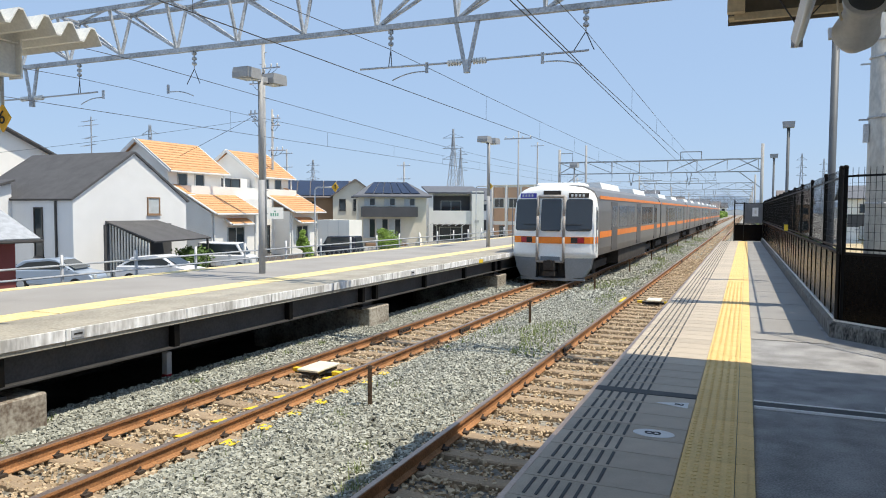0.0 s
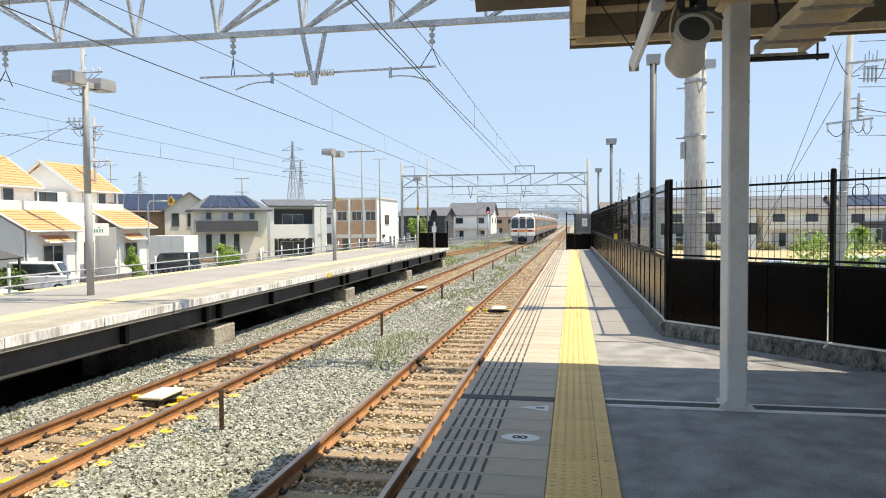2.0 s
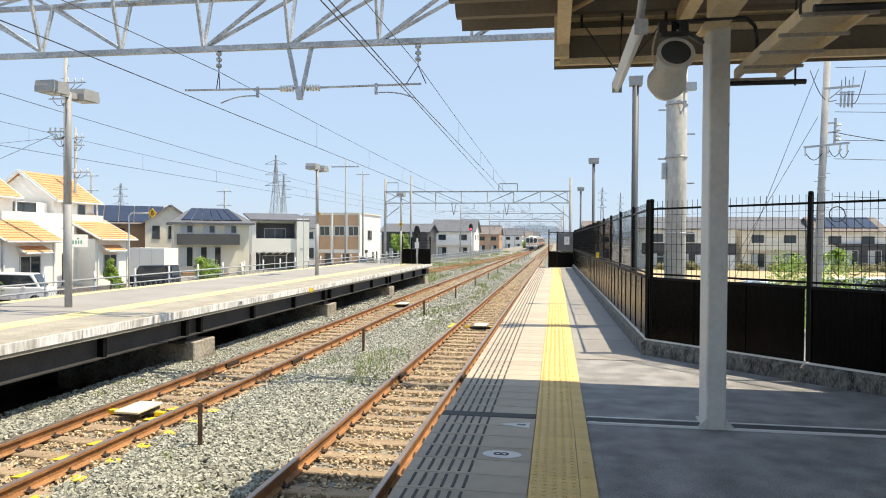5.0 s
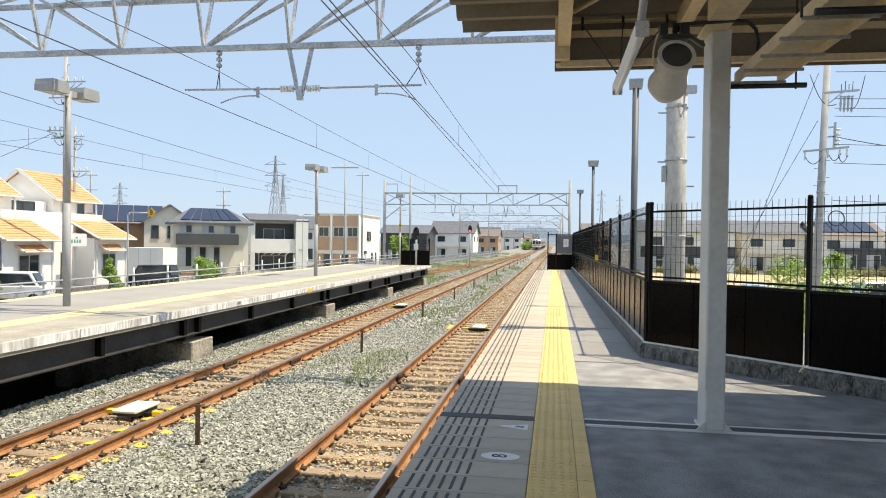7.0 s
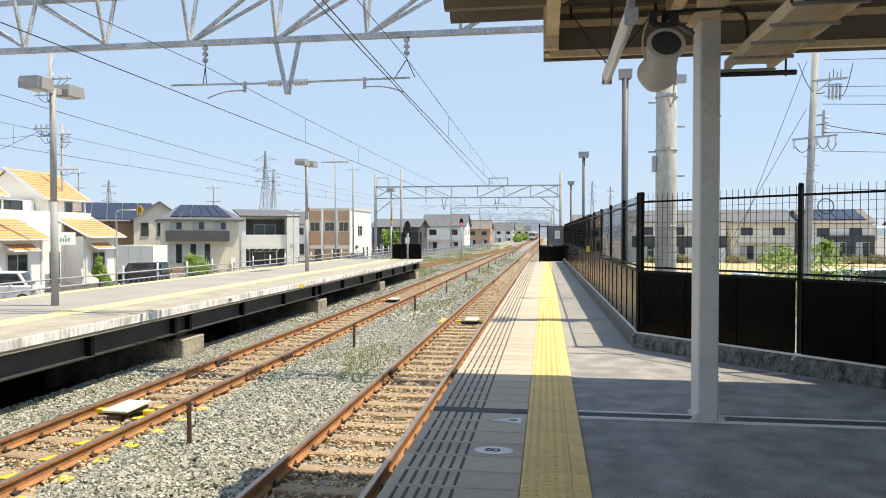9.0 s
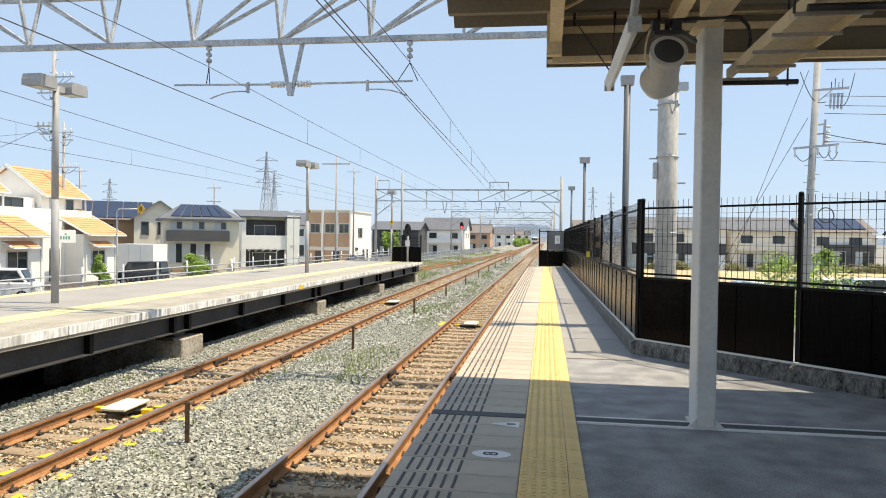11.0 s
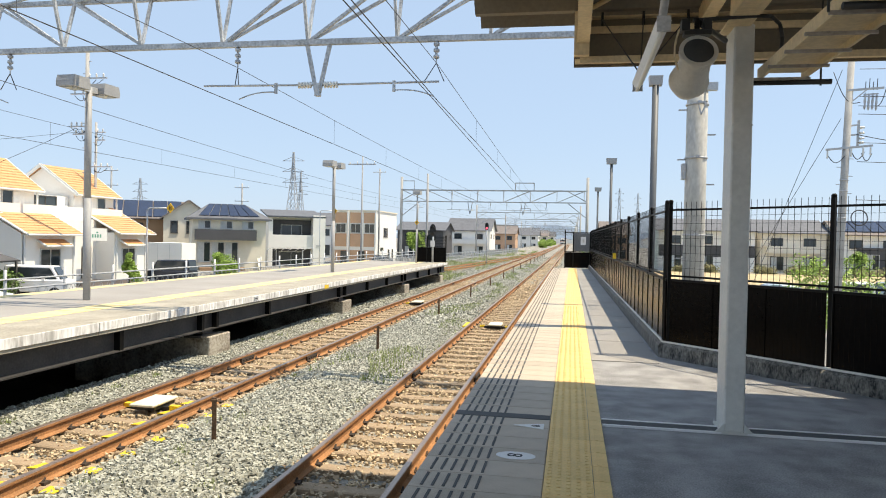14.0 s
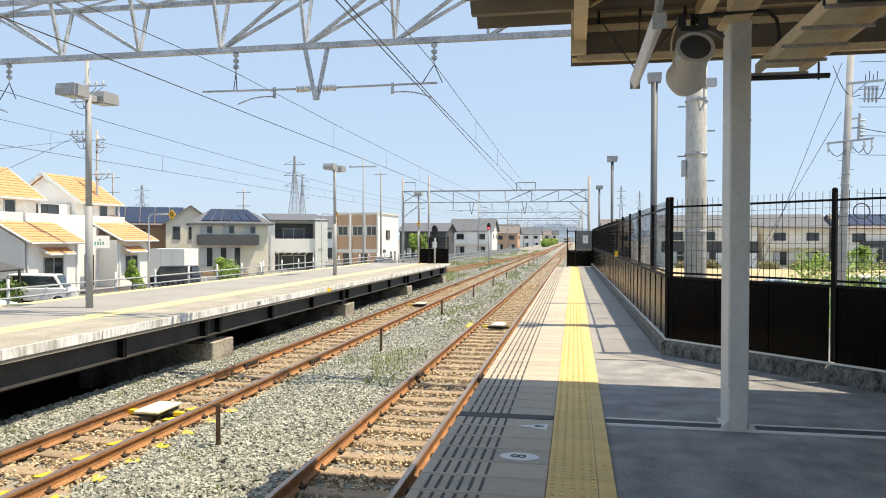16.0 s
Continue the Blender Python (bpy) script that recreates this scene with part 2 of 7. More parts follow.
def prism(bm, pts, axis, a, b):
    """A closed outline of pairs, pushed along an axis from a to b."""
    def at(p, v):
        return {"x": (v, p[0], p[1]), "y": (p[0], v, p[1]), "z": (p[0], p[1], v)}[axis]
    A = [bm.verts.new(at(p, a)) for p in pts]
    B = [bm.verts.new(at(p, b)) for p in pts]
    n = len(pts)
    bm.faces.new(A)
    bm.faces.new(B[::-1])
    for i in range(n):
        bm.faces.new((A[i], B[i], B[(i + 1) % n], A[(i + 1) % n]))


def rod(bm, p, q, r, seg=8, r2=None):
    p, q = Vector(p), Vector(q)
    d = (q - p).normalized()
    u = d.orthogonal().normalized()
    v = d.cross(u)
    r2 = r if r2 is None else r2
    A, B = [], []
    for i in range(seg):
        a = 2 * math.pi * i / seg
        o = u * math.cos(a) + v * math.sin(a)
        A.append(bm.verts.new(p + o * r))
        B.append(bm.verts.new(q + o * r2))
    bm.faces.new(A[::-1])
    bm.faces.new(B)
    for i in range(seg):
        f = bm.faces.new((A[i], A[(i + 1) % seg], B[(i + 1) % seg], B[i]))
        f.smooth = seg > 6


def lathe(bm, prof, origin, axis, seg=16):
    """Rings of (distance along axis, radius)."""
    o, d = Vector(origin), Vector(axis).normalized()
    u = d.orthogonal().normalized()
    v = d.cross(u)
    rings = []
    for h, r in prof:
        rings.append([bm.verts.new(o + d * h + (u * math.cos(2 * math.pi * i / seg) + v * math.sin(2 * math.pi * i / seg)) * r) for i in range(seg)])
    for a, b in zip(rings, rings[1:]):
        for i in range(seg):
            f = bm.faces.new((a[i], a[(i + 1) % seg], b[(i + 1) % seg], b[i]))
            f.smooth = True
    bm.faces.new(rings[0][::-1])
    bm.faces.new(rings[-1])


def tube(bm, pts, r, seg=6):
    """One bent pipe through a row of points."""
    P = [Vector(p) for p in pts]
    rings, u = [], None
    for i, p in enumerate(P):
        d = (P[min(i + 1, len(P) - 1)] - P[max(i - 1, 0)]).normalized()
        u = d.orthogonal().normalized() if u is None else (u - d * u.dot(d)).normalized()
        v = d.cross(u)
        rings.append([bm.verts.new(p + (u * math.cos(2 * math.pi * k / seg) + v * math.sin(2 * math.pi * k / seg)) * r) for k in range(seg)])
    for a, b in zip(rings, rings[1:]):
        for k in range(seg):
            bm.faces.new((a[k], a[(k + 1) % seg], b[(k + 1) % seg], b[k])).smooth = True
    bm.faces.new(rings[0][::-1])
    bm.faces.new(rings[-1])


def beam(bm, p, q, w, h):
    """A square bar from p to q, w across and h upright."""
    p, q = Vector(p), Vector(q)
    d = (q - p).normalized()
    side = d.cross(Vector((0, 0, 1)))
    side = side.normalized() if side.length > 1e-4 else Vector((1, 0, 0))
    up = side.cross(d)
    A = [bm.verts.new(p + side * sx * w / 2 + up * sz * h / 2) for sx, sz in ((-1, -1), (1, -1), (1, 1), (-1, 1))]
    B = [bm.verts.new(q + side * sx * w / 2 + up * sz * h / 2) for sx, sz in ((-1, -1), (1, -1), (1, 1), (-1, 1))]
    bm.faces.new(A)
    bm.faces.new(B[::-1])
    for i in range(4):
        bm.faces.new((A[i], B[i], B[(i + 1) % 4], A[(i + 1) % 4]))


def to_mesh(name, bm, material, bevel=0.0):
    if bevel:
        bmesh.ops.bevel(bm, geom=bm.edges[:], offset=bevel, segments=1, affect="EDGES")
    bmesh.ops.recalc_face_normals(bm, faces=bm.faces[:])
    me = bpy.data.meshes.new(name)
    bm.to_mesh(me)
    bm.free()
    me.materials.append(M[material])
    return me


def part(name, bm, material, parent=None, label="", bevel=0.0):
    ob = new(name, to_mesh(name, bm, material, bevel))
    if parent:
        ob.parent = parent
    return tagged(ob, label)


def piece(name, me, parent, x=0, y=0, z=0):
    ob = new(name, me)
    ob.parent = parent
    ob.location = (x, y, z)
    return ob


def thing(name, x, y, z, label, category, group="", kind="", rz=0):
    ob = new(name)
    ob.empty_display_size = 0.2
    ob.matrix_basis = pose(x, y, z, 0, 0, rz)
    return tagged(ob, label, category, group, kind)


def B():
    return bmesh.new()


def boxpart(name, dims, material, parent, label="", bevel=0.0):
    bm = B()
    bx(bm, *dims)
    return part(name, bm, material, parent, label, bevel)


def flat(name, mesh_fn, material, label, kind="structure", category=""):
    bm = B()
    mesh_fn(bm)
    return tagged(part(name, bm, material), label, category, "", kind)

# ---------------- ground ----------------
flat("ground", lambda bm: bx(bm, -2500, 2500, -600, 4000, GROUND - 0.5, GROUND), "ground", "grey street level ground of roads and house plots")


def embankment(bm):
    prism(bm, [(-8.4, GROUND), (-7.86, BED - 0.02), (-7.25, BED - 0.03), (-0.98, BED - 0.05), (-0.9, GROUND)], "y", -12, 41)
    prism(bm, [(-18, GROUND), (-15.5, BED - 0.02), (2.2, BED - 0.02), (3.6, GROUND)], "y", 41, 1500)


flat("ballast_bed", embankment, "ballast", "grey crushed stone bed under the tracks")
flat("sandy_field", lambda bm: bx(bm, 8, 120, 60, 98, GROUND, GROUND + 0.02), "sand", "sandy yellow open plot")
flat("grass_verge", lambda bm: [bx(bm, 4, 70, 36, 60, GROUND, GROUND + 0.03), bx(bm, -29.0, -22.0, 52, 90, GROUND, GROUND + 0.03)], "grass", "green grass along the plots")
flat("grass_bank", lambda bm: prism(bm, [(2.2, BED), (5, GROUND + 0.03), (9, GROUND + 0.03), (9, GROUND), (2.2, GROUND)], "y", 42, 700), "grass", "grassy bank beside the line")


def rail_profile(x):
    z = RAIL
    return [(x - 0.064, z - 0.153), (x + 0.064, z - 0.153), (x + 0.064, z - 0.143), (x + 0.012, z - 0.122), (x + 0.009, z - 0.05),
            (x + 0.033, z - 0.036), (x + 0.033, z - 0.009), (x - 0.033, z - 0.009), (x - 0.033, z - 0.036), (x - 0.009, z - 0.05), (x - 0.012, z - 0.122), (x - 0.064, z - 0.143)]


def sleeper_mesh():
    bm = B()
    rows = []
    for x, dz in ((-1.0, -0.02), (-0.75, 0.0), (-0.42, 0.0), (-0.2, -0.006), (0.2, -0.006), (0.42, 0.0), (0.75, 0.0), (1.0, -0.02)):
        rows.append([bm.verts.new((x, y, z)) for y, z in ((-0.13, -0.16), (0.13, -0.16), (0.105, dz - 0.012), (0.085, dz), (-0.085, dz), (-0.105, dz - 0.012))])
    for ra, rb in zip(rows, rows[1:]):
        for i in range(6):
            bm.faces.new((ra[i], rb[i], rb[(i + 1) % 6], ra[(i + 1) % 6]))
    bm.faces.new(rows[0])
    bm.faces.new(rows[-1][::-1])
    return to_mesh("sleeper", bm, "sleeper")


def clip_mesh():
    bm = B()
    for s in (-1, 1):
        for k in (-1, 1):
            x = s * 0.5665 + k * 0.075
            bx(bm, x - 0.03, x + 0.03, -0.045, 0.045, 0.0, 0.03)
            rod(bm, (x - k * 0.02, -0.03, 0.02), (x - k * 0.02, 0.03, 0.055), 0.012, 6)
    return to_mesh("rail_fastening", bm, "clip")


SLEEPER, CLIP = sleeper_mesh(), clip_mesh()
ZS = RAIL - 0.156


def track(name, xc, y0, y1, label):
    t = thing(name, 0, 0, 0, label, "railway track", "", "structure")
    for s in (-1, 1):
        x = xc + s * 0.5665
        bm = B()
        prism(bm, rail_profile(x), "y", y0, y1)
        r = part("rail", bm, "rail_rust", t, "rust brown steel rail")
        bm = B()
        prism(bm, [(x - 0.031, RAIL - 0.009), (x + 0.031, RAIL - 0.009), (x + 0.027, RAIL), (x - 0.027, RAIL)], "y", y0, y1)
        part("rail_head", bm, "rail_head", r, "worn shiny running surface")
    n = 0
    y = y0 + 0.3
    while y < 95:
        piece("sleeper", SLEEPER, t, xc, y, ZS)
        piece("rail_fastening", CLIP, t, xc, y, ZS)
        y += 0.61
    bm = B()
    while y < min(y1, 420):
        bx(bm, xc - 1, xc + 1, y - 0.12, y + 0.12, ZS - 0.1, ZS)
        y += 0.61
    tagged(part("far_sleepers", bm, "sleeper", t), kind="stuff")
    return t


track("track_1", T1, -8, 1400, "rust brown rails on concrete sleepers beside the platform")
track("track_2", T2, -8, 1400, "rust brown rails on concrete sleepers beside the far platform")


def curve_track():
    t = thing("track_3", 0, 0, 0, "rusty siding rails joining the main line", "railway track", "", "structure")
    pts = []
    for i in range(41):
        f = i / 40
        y = 43 + 105 * f
        pts.append((T2 - 4.9 * (1 - f) ** 1.6 - 0.02, y))
    for s in (-1, 1):
        bm = B()
        for (xa, ya), (xb, yb) in zip(pts, pts[1:]):
            beam(bm, (xa + s * 0.5665, ya, RAIL - 0.06), (xb + s * 0.5665, yb, RAIL - 0.06), 0.066, 0.12)
        part("rail", bm, "rail_rust", t)
    bm = B()
    for (xa, ya), (xb, yb) in zip(pts, pts[1:]):
        for k in range(4):
            f = k / 4
            x, y = xa + (xb - xa) * f, ya + (yb - ya) * f
            bx(bm, x - 1, x + 1, y - 0.12, y + 0.12, ZS - 0.1, ZS - 0.012)
    tagged(part("siding_sleepers", bm, "sleeper", t), kind="stuff")


curve_track()
for xr, ys in ((T1 - 0.5665, (12.75, 37.7)), (T1 + 0.5665, (12.75, 37.7)), (T2 - 0.5665, (13.3, 38.3)), (T2 + 0.5665, (13.9, 38.9))):
    for yj in ys:
        fpl = thing("rail_joint", xr, yj, RAIL, "rusty bolted joint plate on the rail", "rail joint", "rail joints")
        for s in (-1, 1):
            boxpart("joint_plate", (s * 0.038 - 0.014, s * 0.038 + 0.014, -0.28, 0.28, -0.125, -0.045), "clip", fpl)
            for k in (-0.2, -0.07, 0.07, 0.2):
                bm = B()
                rod(bm, (s * 0.045, k, -0.085), (s * 0.075, k, -0.085), 0.016, 6)
                part("bolt", bm, "clip", fpl)
        boxpart("gap", (-0.031, 0.031, -0.006, 0.006, -0.01, 0.001), "clip", fpl)

# ballast stones: one sheet of loose stones
def stones(name, material, count, area, zf, size, label, seed):
    rng = np.random.default_rng(seed)
    base = np.array([(-1, -1, -1), (1, -1, -1), (1, 1, -1), (-1, 1, -1), (-1, -1, 1), (1, -1, 1), (1, 1, 1), (-1, 1, 1)]) * 0.72
    tri = np.array([(0, 3, 2, 1), (4, 5, 6, 7), (0, 1, 5, 4), (1, 2, 6, 5), (2, 3, 7, 6), (3, 0, 4, 7)])
    P = area(rng, count)
    n = len(P)
    V = base[None] * (1 + rng.uniform(-0.5, 0.35, (n, 8, 3)))
    tilt = rng.uniform(-0.9, 0.9, n)
    V = np.stack([V[:, :, 0], V[:, :, 1] * np.cos(tilt)[:, None] - V[:, :, 2] * np.sin(tilt)[:, None], V[:, :, 1] * np.sin(tilt)[:, None] + V[:, :, 2] * np.cos(tilt)[:, None]], 2)
    V = V * rng.uniform(0.6, 1.3, (n, 1, 3)) * (size * rng.uniform(0.6, 1.25, (n, 1, 1)))
    a = rng.uniform(0, 6.28, n)
    c, s = np.cos(a), np.sin(a)
    x = V[:, :, 0] * c[:, None] - V[:, :, 1] * s[:, None]
    y = V[:, :, 0] * s[:, None] + V[:, :, 1] * c[:, None]
    z = V[:, :, 2] * 0.8
    V = np.stack([x + P[:, :1], y + P[:, 1:2], z + zf(P[:, 0], P[:, 1])[:, None] + rng.uniform(-0.006, 0.016, (n, 1))], 2).reshape(-1, 3)
    F = (tri[None] + 8 * np.arange(n)[:, None, None]).reshape(-1, 4)
    me = bpy.data.meshes.new(name)
    me.from_pydata(V.tolist(), [], F.tolist())
    me.materials.append(M[material])
    return tagged(new(name, me), label, "ballast", "", "stuff")


def bed_z(x, y):
    d = np.minimum(np.abs(x - T1), np.abs(x - T2))
    mid = np.abs(x + 4.0)
    edge = np.clip((-7.1 - x) / 1.3, 0, 1)
    return np.where(d < 0.62, ZS - 0.022, np.where(d < 1.05, ZS - 0.010, ZS + 0.0 + 0.04 * np.clip(1 - mid, 0, 1))) + 0.05 * edge * np.where(y < 42, 1, 0)


def area_between(y0, y1, test, x0=-7.84, x1=-0.95):
    def f(rng, n):
        y = y0 + (y1 - y0) * rng.uniform(0, 1, n) ** 1.35
        P = np.stack([rng.uniform(x0, x1, n), y], 1)
        return P[test(P[:, 0])]
    return f


def near_rail(x):
    return np.minimum(np.abs(x - T1), np.abs(x - T2)) < 0.78


stones("ballast_stones", "stone", 108000, area_between(3.5, 20, lambda x: ~near_rail(x)), bed_z, 0.026, "grey and white crushed stone ballast", 3)
stones("ballast_stones", "stone", 30000, area_between(20, 70, lambda x: ~near_rail(x), -7.84, -0.95), bed_z, 0.045, "grey crushed stone ballast along the line", 4)
stones("rusty_ballast", "stone_rust", 36000, area_between(3.5, 30, near_rail), bed_z, 0.026, "rust stained brown ballast between the rails", 5)
stones("rusty_ballast", "stone_rust", 12000, area_between(30, 80, near_rail), bed_z, 0.05, "rust stained brown ballast between the rails", 6)

# ---------------- near platform ----------------
KERB = [(1.12, 9.55), (0.86, 38.4)]          # foot of the long fence
SIDE = [(1.12, 9.55), (7.06, 3.33)]           # foot of the fence that swings away


def near_platform(bm):
    bm.faces.ensure_lookup_table()
    out = [(EDGE + 0.02, -9), (7.7, -9), (7.7, 3.24), (1.38, 9.85), (1.12, 38.7), (EDGE + 0.02, 38.7)]
    prism(bm, out, "z", -0.35, -0.012)


plat1 = flat("platform_near", near_platform, "asphalt", "dark grey asphalt railway platform")
flat("platform_wall", lambda bm: bx(bm, EDGE + 0.12, 1.0, -9, 38.6, GROUND, -0.35), "concrete", "concrete wall below the platform edge")

# strips of darker pavement, laid flush between the yellow line and the fence
JOINT = 5.95


def make_edge():
    bm = B()
    bx(bm, EDGE, -0.147, 0.0025, 0.2975, -0.10, 0.0)
    tile = to_mesh("edge_tile", bm, "edge_tile", 0.004)
    bm = B()
    for k in range(6):
        x = -0.869 + k * 0.066
        bx(bm, x, x + 0.017, 0.035, 0.265, 0.0, 0.004)
    slot = to_mesh("grip_strips", bm, "slot")
    y = JOINT - 0.03 - 0.3 * 24
    count = 0
    while y < 38.4 and count < 150:
        if abs(y - (JOINT - 0.03)) < 0.02:
            y = JOINT + 0.03
        t = piece("edge_tile", tile, plat1, 0, y, 0)
        piece("grip_strips", slot, t, 0, 0, 0)
        y += 0.3
        count += 1


def make_tactile():
    bm = B()
    bx(bm, -0.143, 0.157, 0.002, 0.298, -0.08, 0.003)
    for i in range(5):
        for j in range(5):
            lathe(bm, [(0, 0.016), (0.005, 0.011)], (-0.143 + 0.03 + i * 0.06, 0.03 + j * 0.06, 0.003), (0, 0, 1), 8)
    dots = to_mesh("tactile_tile", bm, "yellow")
    bm = B()
    bx(bm, -0.143, 0.157, 0.002, 0.298, -0.08, 0.003)
    for i in range(5):
        x = -0.143 + 0.03 + i * 0.06
        bx(bm, x - 0.014, x + 0.014, 0.01, 0.29, 0.003, 0.0065)
    far = to_mesh("tactile_tile", bm, "yellow")
    bm = B()
    bx(bm, 0.161, 0.262, 0.002, 0.298, -0.08, 0.003)
    bx(bm, 0.195, 0.222, 0.006, 0.294, 0.003, 0.008)
    line = to_mesh("guide_line_tile", bm, "yellow")
    y = JOINT - 0.3 * 24
    while y < 38.3:
        piece("tactile_tile", dots if y < 16 else far, plat1, 0, y, 0)
        piece("guide_line_tile", line, plat1, 0, y, 0)
        y += 0.3


def pavement_panels(bm):
    y = 9.0
    while y < 38:
        k = KERB[0][0] + (KERB[1][0] - KERB[0][0]) * (y - 9.55) / 28.85
        bx(bm, 0.268, min(k, 1.1) - 0.02, y + 0.012, y + 1.788, -0.012, -0.004)
        y += 1.8


flat("pavement_slabs", pavement_panels, "asphalt_far", "worn grey paving slabs between the yellow line and fence")


def joint_strip(bm):
    for y in (JOINT - 0.105, JOINT + 0.075):
        bx(bm, 0.27, 6.0, y, y + 0.03, -0.012, 0.003)


flat("expansion_joint_trim", joint_strip, "wall_grey", "pale metal expansion joint strips across the platform")
flat("expansion_joint", lambda bm: [bx(bm, EDGE, -0.15, JOINT - 0.07, JOINT + 0.07, -0.004, 0.004), bx(bm, 0.27, 6.0, JOINT - 0.074, JOINT + 0.074, -0.012, -0.001)], "slot", "dark expansion joint gap across the platform")


def strokes(bm, pts, w, z):
    for (xa, ya), (xb, yb) in zip(pts, pts[1:]):
        beam(bm, (xa, ya, z), (xb, yb, z), w, 0.002)


def car_mark(x, y, tri):
    m = thing("platform_marker", x, y, 0.0, "pale car stop marker with number eight stuck on the tiles", "floor marking", "platform markers")
    bm = B()
    if tri:
        prism(bm, [(-0.15, 0.0), (0.09, -0.085), (0.09, 0.085)], "z", 0.0005, 0.003)
    else:
        prism(bm, [(0.135 * math.cos(a * math.pi / 12), 0.085 * math.sin(a * math.pi / 12)) for a in range(24)], "z", 0.0005, 0.003)
    part("plate", bm, "wall_grey", m)
    cu = bpy.data.curves.new("number", "FONT")
    cu.body, cu.size, cu.align_x, cu.align_y, cu.extrude = "8", 0.15 if not tri else 0.10, "CENTER", "CENTER", 0.001
    cu.materials.append(M["sign_ink"])
    n = new("number", cu)
    n.parent = m
    n.matrix_basis = pose(0.03 if tri else 0, 0, 0.0045, 0, 0, 90)


car_mark(-0.35, 4.86, False)
car_mark(-0.28, 5.66, True)

# ---------------- fence on the near platform ----------------
def fence_run(name, a, b, posts, label, panels_from=0):
    a, b = Vector((*a, 0)), Vector((*b, 0))
    d = b - a
    L = d.length
    rz = math.degrees(math.atan2(d.y, d.x))
    f = thing(name, a.x, a.y, 0, label, "fence", "platform fence", "", rz)
    bm = B()
    prism(bm, [(-0.01, -0.05), (-0.24, -0.05), (-0.24, 0.17), (-0.05, 0.18), (-0.01, 0.14)], "x", 0, L)
    part("kerb", bm, "kerb", f, "stained concrete kerb")
    bm = B()
    bx(bm, 0, L, -0.115, -0.06, 0.178, 0.2)
    part("bottom_rail", bm, "deck_white", f, "pale flashing")
    step = L / posts
    bmp = B()
    bx(bmp, -0.022, 0.022, -0.146, -0.102, 0.16, 1.99)
    lathe(bmp, [(0, 0.028), (0.03, 0.030), (0.045, 0.018)], (0, -0.124, 1.985), (0, 0, 1), 8)
    post = to_mesh("post", bmp, "black_steel")
    bmp = B()
    n = max(1, round(step / 0.62))
    w = (step - 0.07) / n
    line = []
    for i in range(int((w - 0.01) / 0.052)):
        x = i * 0.052
        line += [(x, -0.085), (x + 0.046, -0.085), (x + 0.049, -0.0862)]
    line += [(line[-1][0] + 0.003, -0.075), (w - 0.004, -0.075)]
    prism(bmp, line + [(px, py - 0.012) for px, py in reversed(line)], "z", 0.2, 0.98)
    panel = to_mesh("panel", bmp, "black_panel")
    bmp = B()
    x = 0.05
    while x < step - 0.03:
        rod(bmp, (x, -0.12, 1.0), (x, -0.12, 2.0), 0.003, 4)
        x += 0.075
    for z in [1.06 + 0.095 * q for q in range(9)]:
        rod(bmp, (0.03, -0.12, z), (step - 0.03, -0.12, z), 0.0024, 4)
    for z in (1.05, 1.9):
        bx(bmp, 0.03, step - 0.03, -0.13, -0.11, z - 0.012, z + 0.012)
    mesh = to_mesh("mesh_panel", bmp, "black_steel")
    bmp = B()
    bx(bmp, 0.03, step - 0.03, -0.125, -0.08, 0.98, 1.01)
    cap = to_mesh("middle_rail", bmp, "black_steel")
    for i in range(posts + 1):
        piece("post", post, f, i * step)
        if i < posts:
            piece("mesh_panel", mesh, f, i * step)
            piece("middle_rail", cap, f, i * step)
            for k in range(n):
                piece("panel", panel, f, i * step + 0.035 + k * w)
    return f


fence_run("platform_fence", KERB[0], KERB[1], 14, "dark brown ribbed panel fence with wire mesh above")
fence_run("platform_fence", SIDE[1], SIDE[0], 4, "black brown panel fence with open wire mesh above")


def end_gate(x0, x1, y, label, h=0.85, H=1.95, sign=True):
    g = thing("end_fence", x0, y, 0, label, "fence", "platform end fences")
    w = x1 - x0
    for x in (0, w * 0.33, w):
        boxpart("post", (x - 0.03, x + 0.03, -0.03, 0.03, 0, H + (0.1 if x == 0 else 0)), "black_steel", g)
    boxpart("panel", (0.03, w - 0.03, -0.012, 0.012, 0.03, h), "black_panel", g)
    if sign:
        boxpart("sheet", (w * 0.33 + 0.03, w - 0.03, -0.01, 0.01, h + 0.06, H - 0.08), "gate_sheet", g, "dusty grey sheet infill")
        for z in (h + 0.03, H - 0.05):
            boxpart("rail", (0.03, w - 0.03, -0.018, 0.018, z - 0.02, z + 0.02), "black_steel", g)
    else:
        bm = B()
        for k in range(int(w / 0.06)):
            rod(bm, (0.06 + k * 0.06, 0, h), (0.06 + k * 0.06, 0, H), 0.009, 4)
        for k in range(int((H - h) / 0.09)):
            rod(bm, (0, 0, h + 0.06 + k * 0.09), (w, 0, h + 0.06 + k * 0.09), 0.009, 4)
        part("mesh_panel", bm, "black_steel", g)
    if sign:
        boxpart("notice", (w * 0.62, w * 0.62 + 0.27, -0.04, -0.025, 1.25, 1.68), "white", g, "white notice board")
        boxpart("bar", (w * 0.62 + 0.10, w * 0.62 + 0.19, -0.045, -0.041, 1.38, 1.55), "speaker", g)


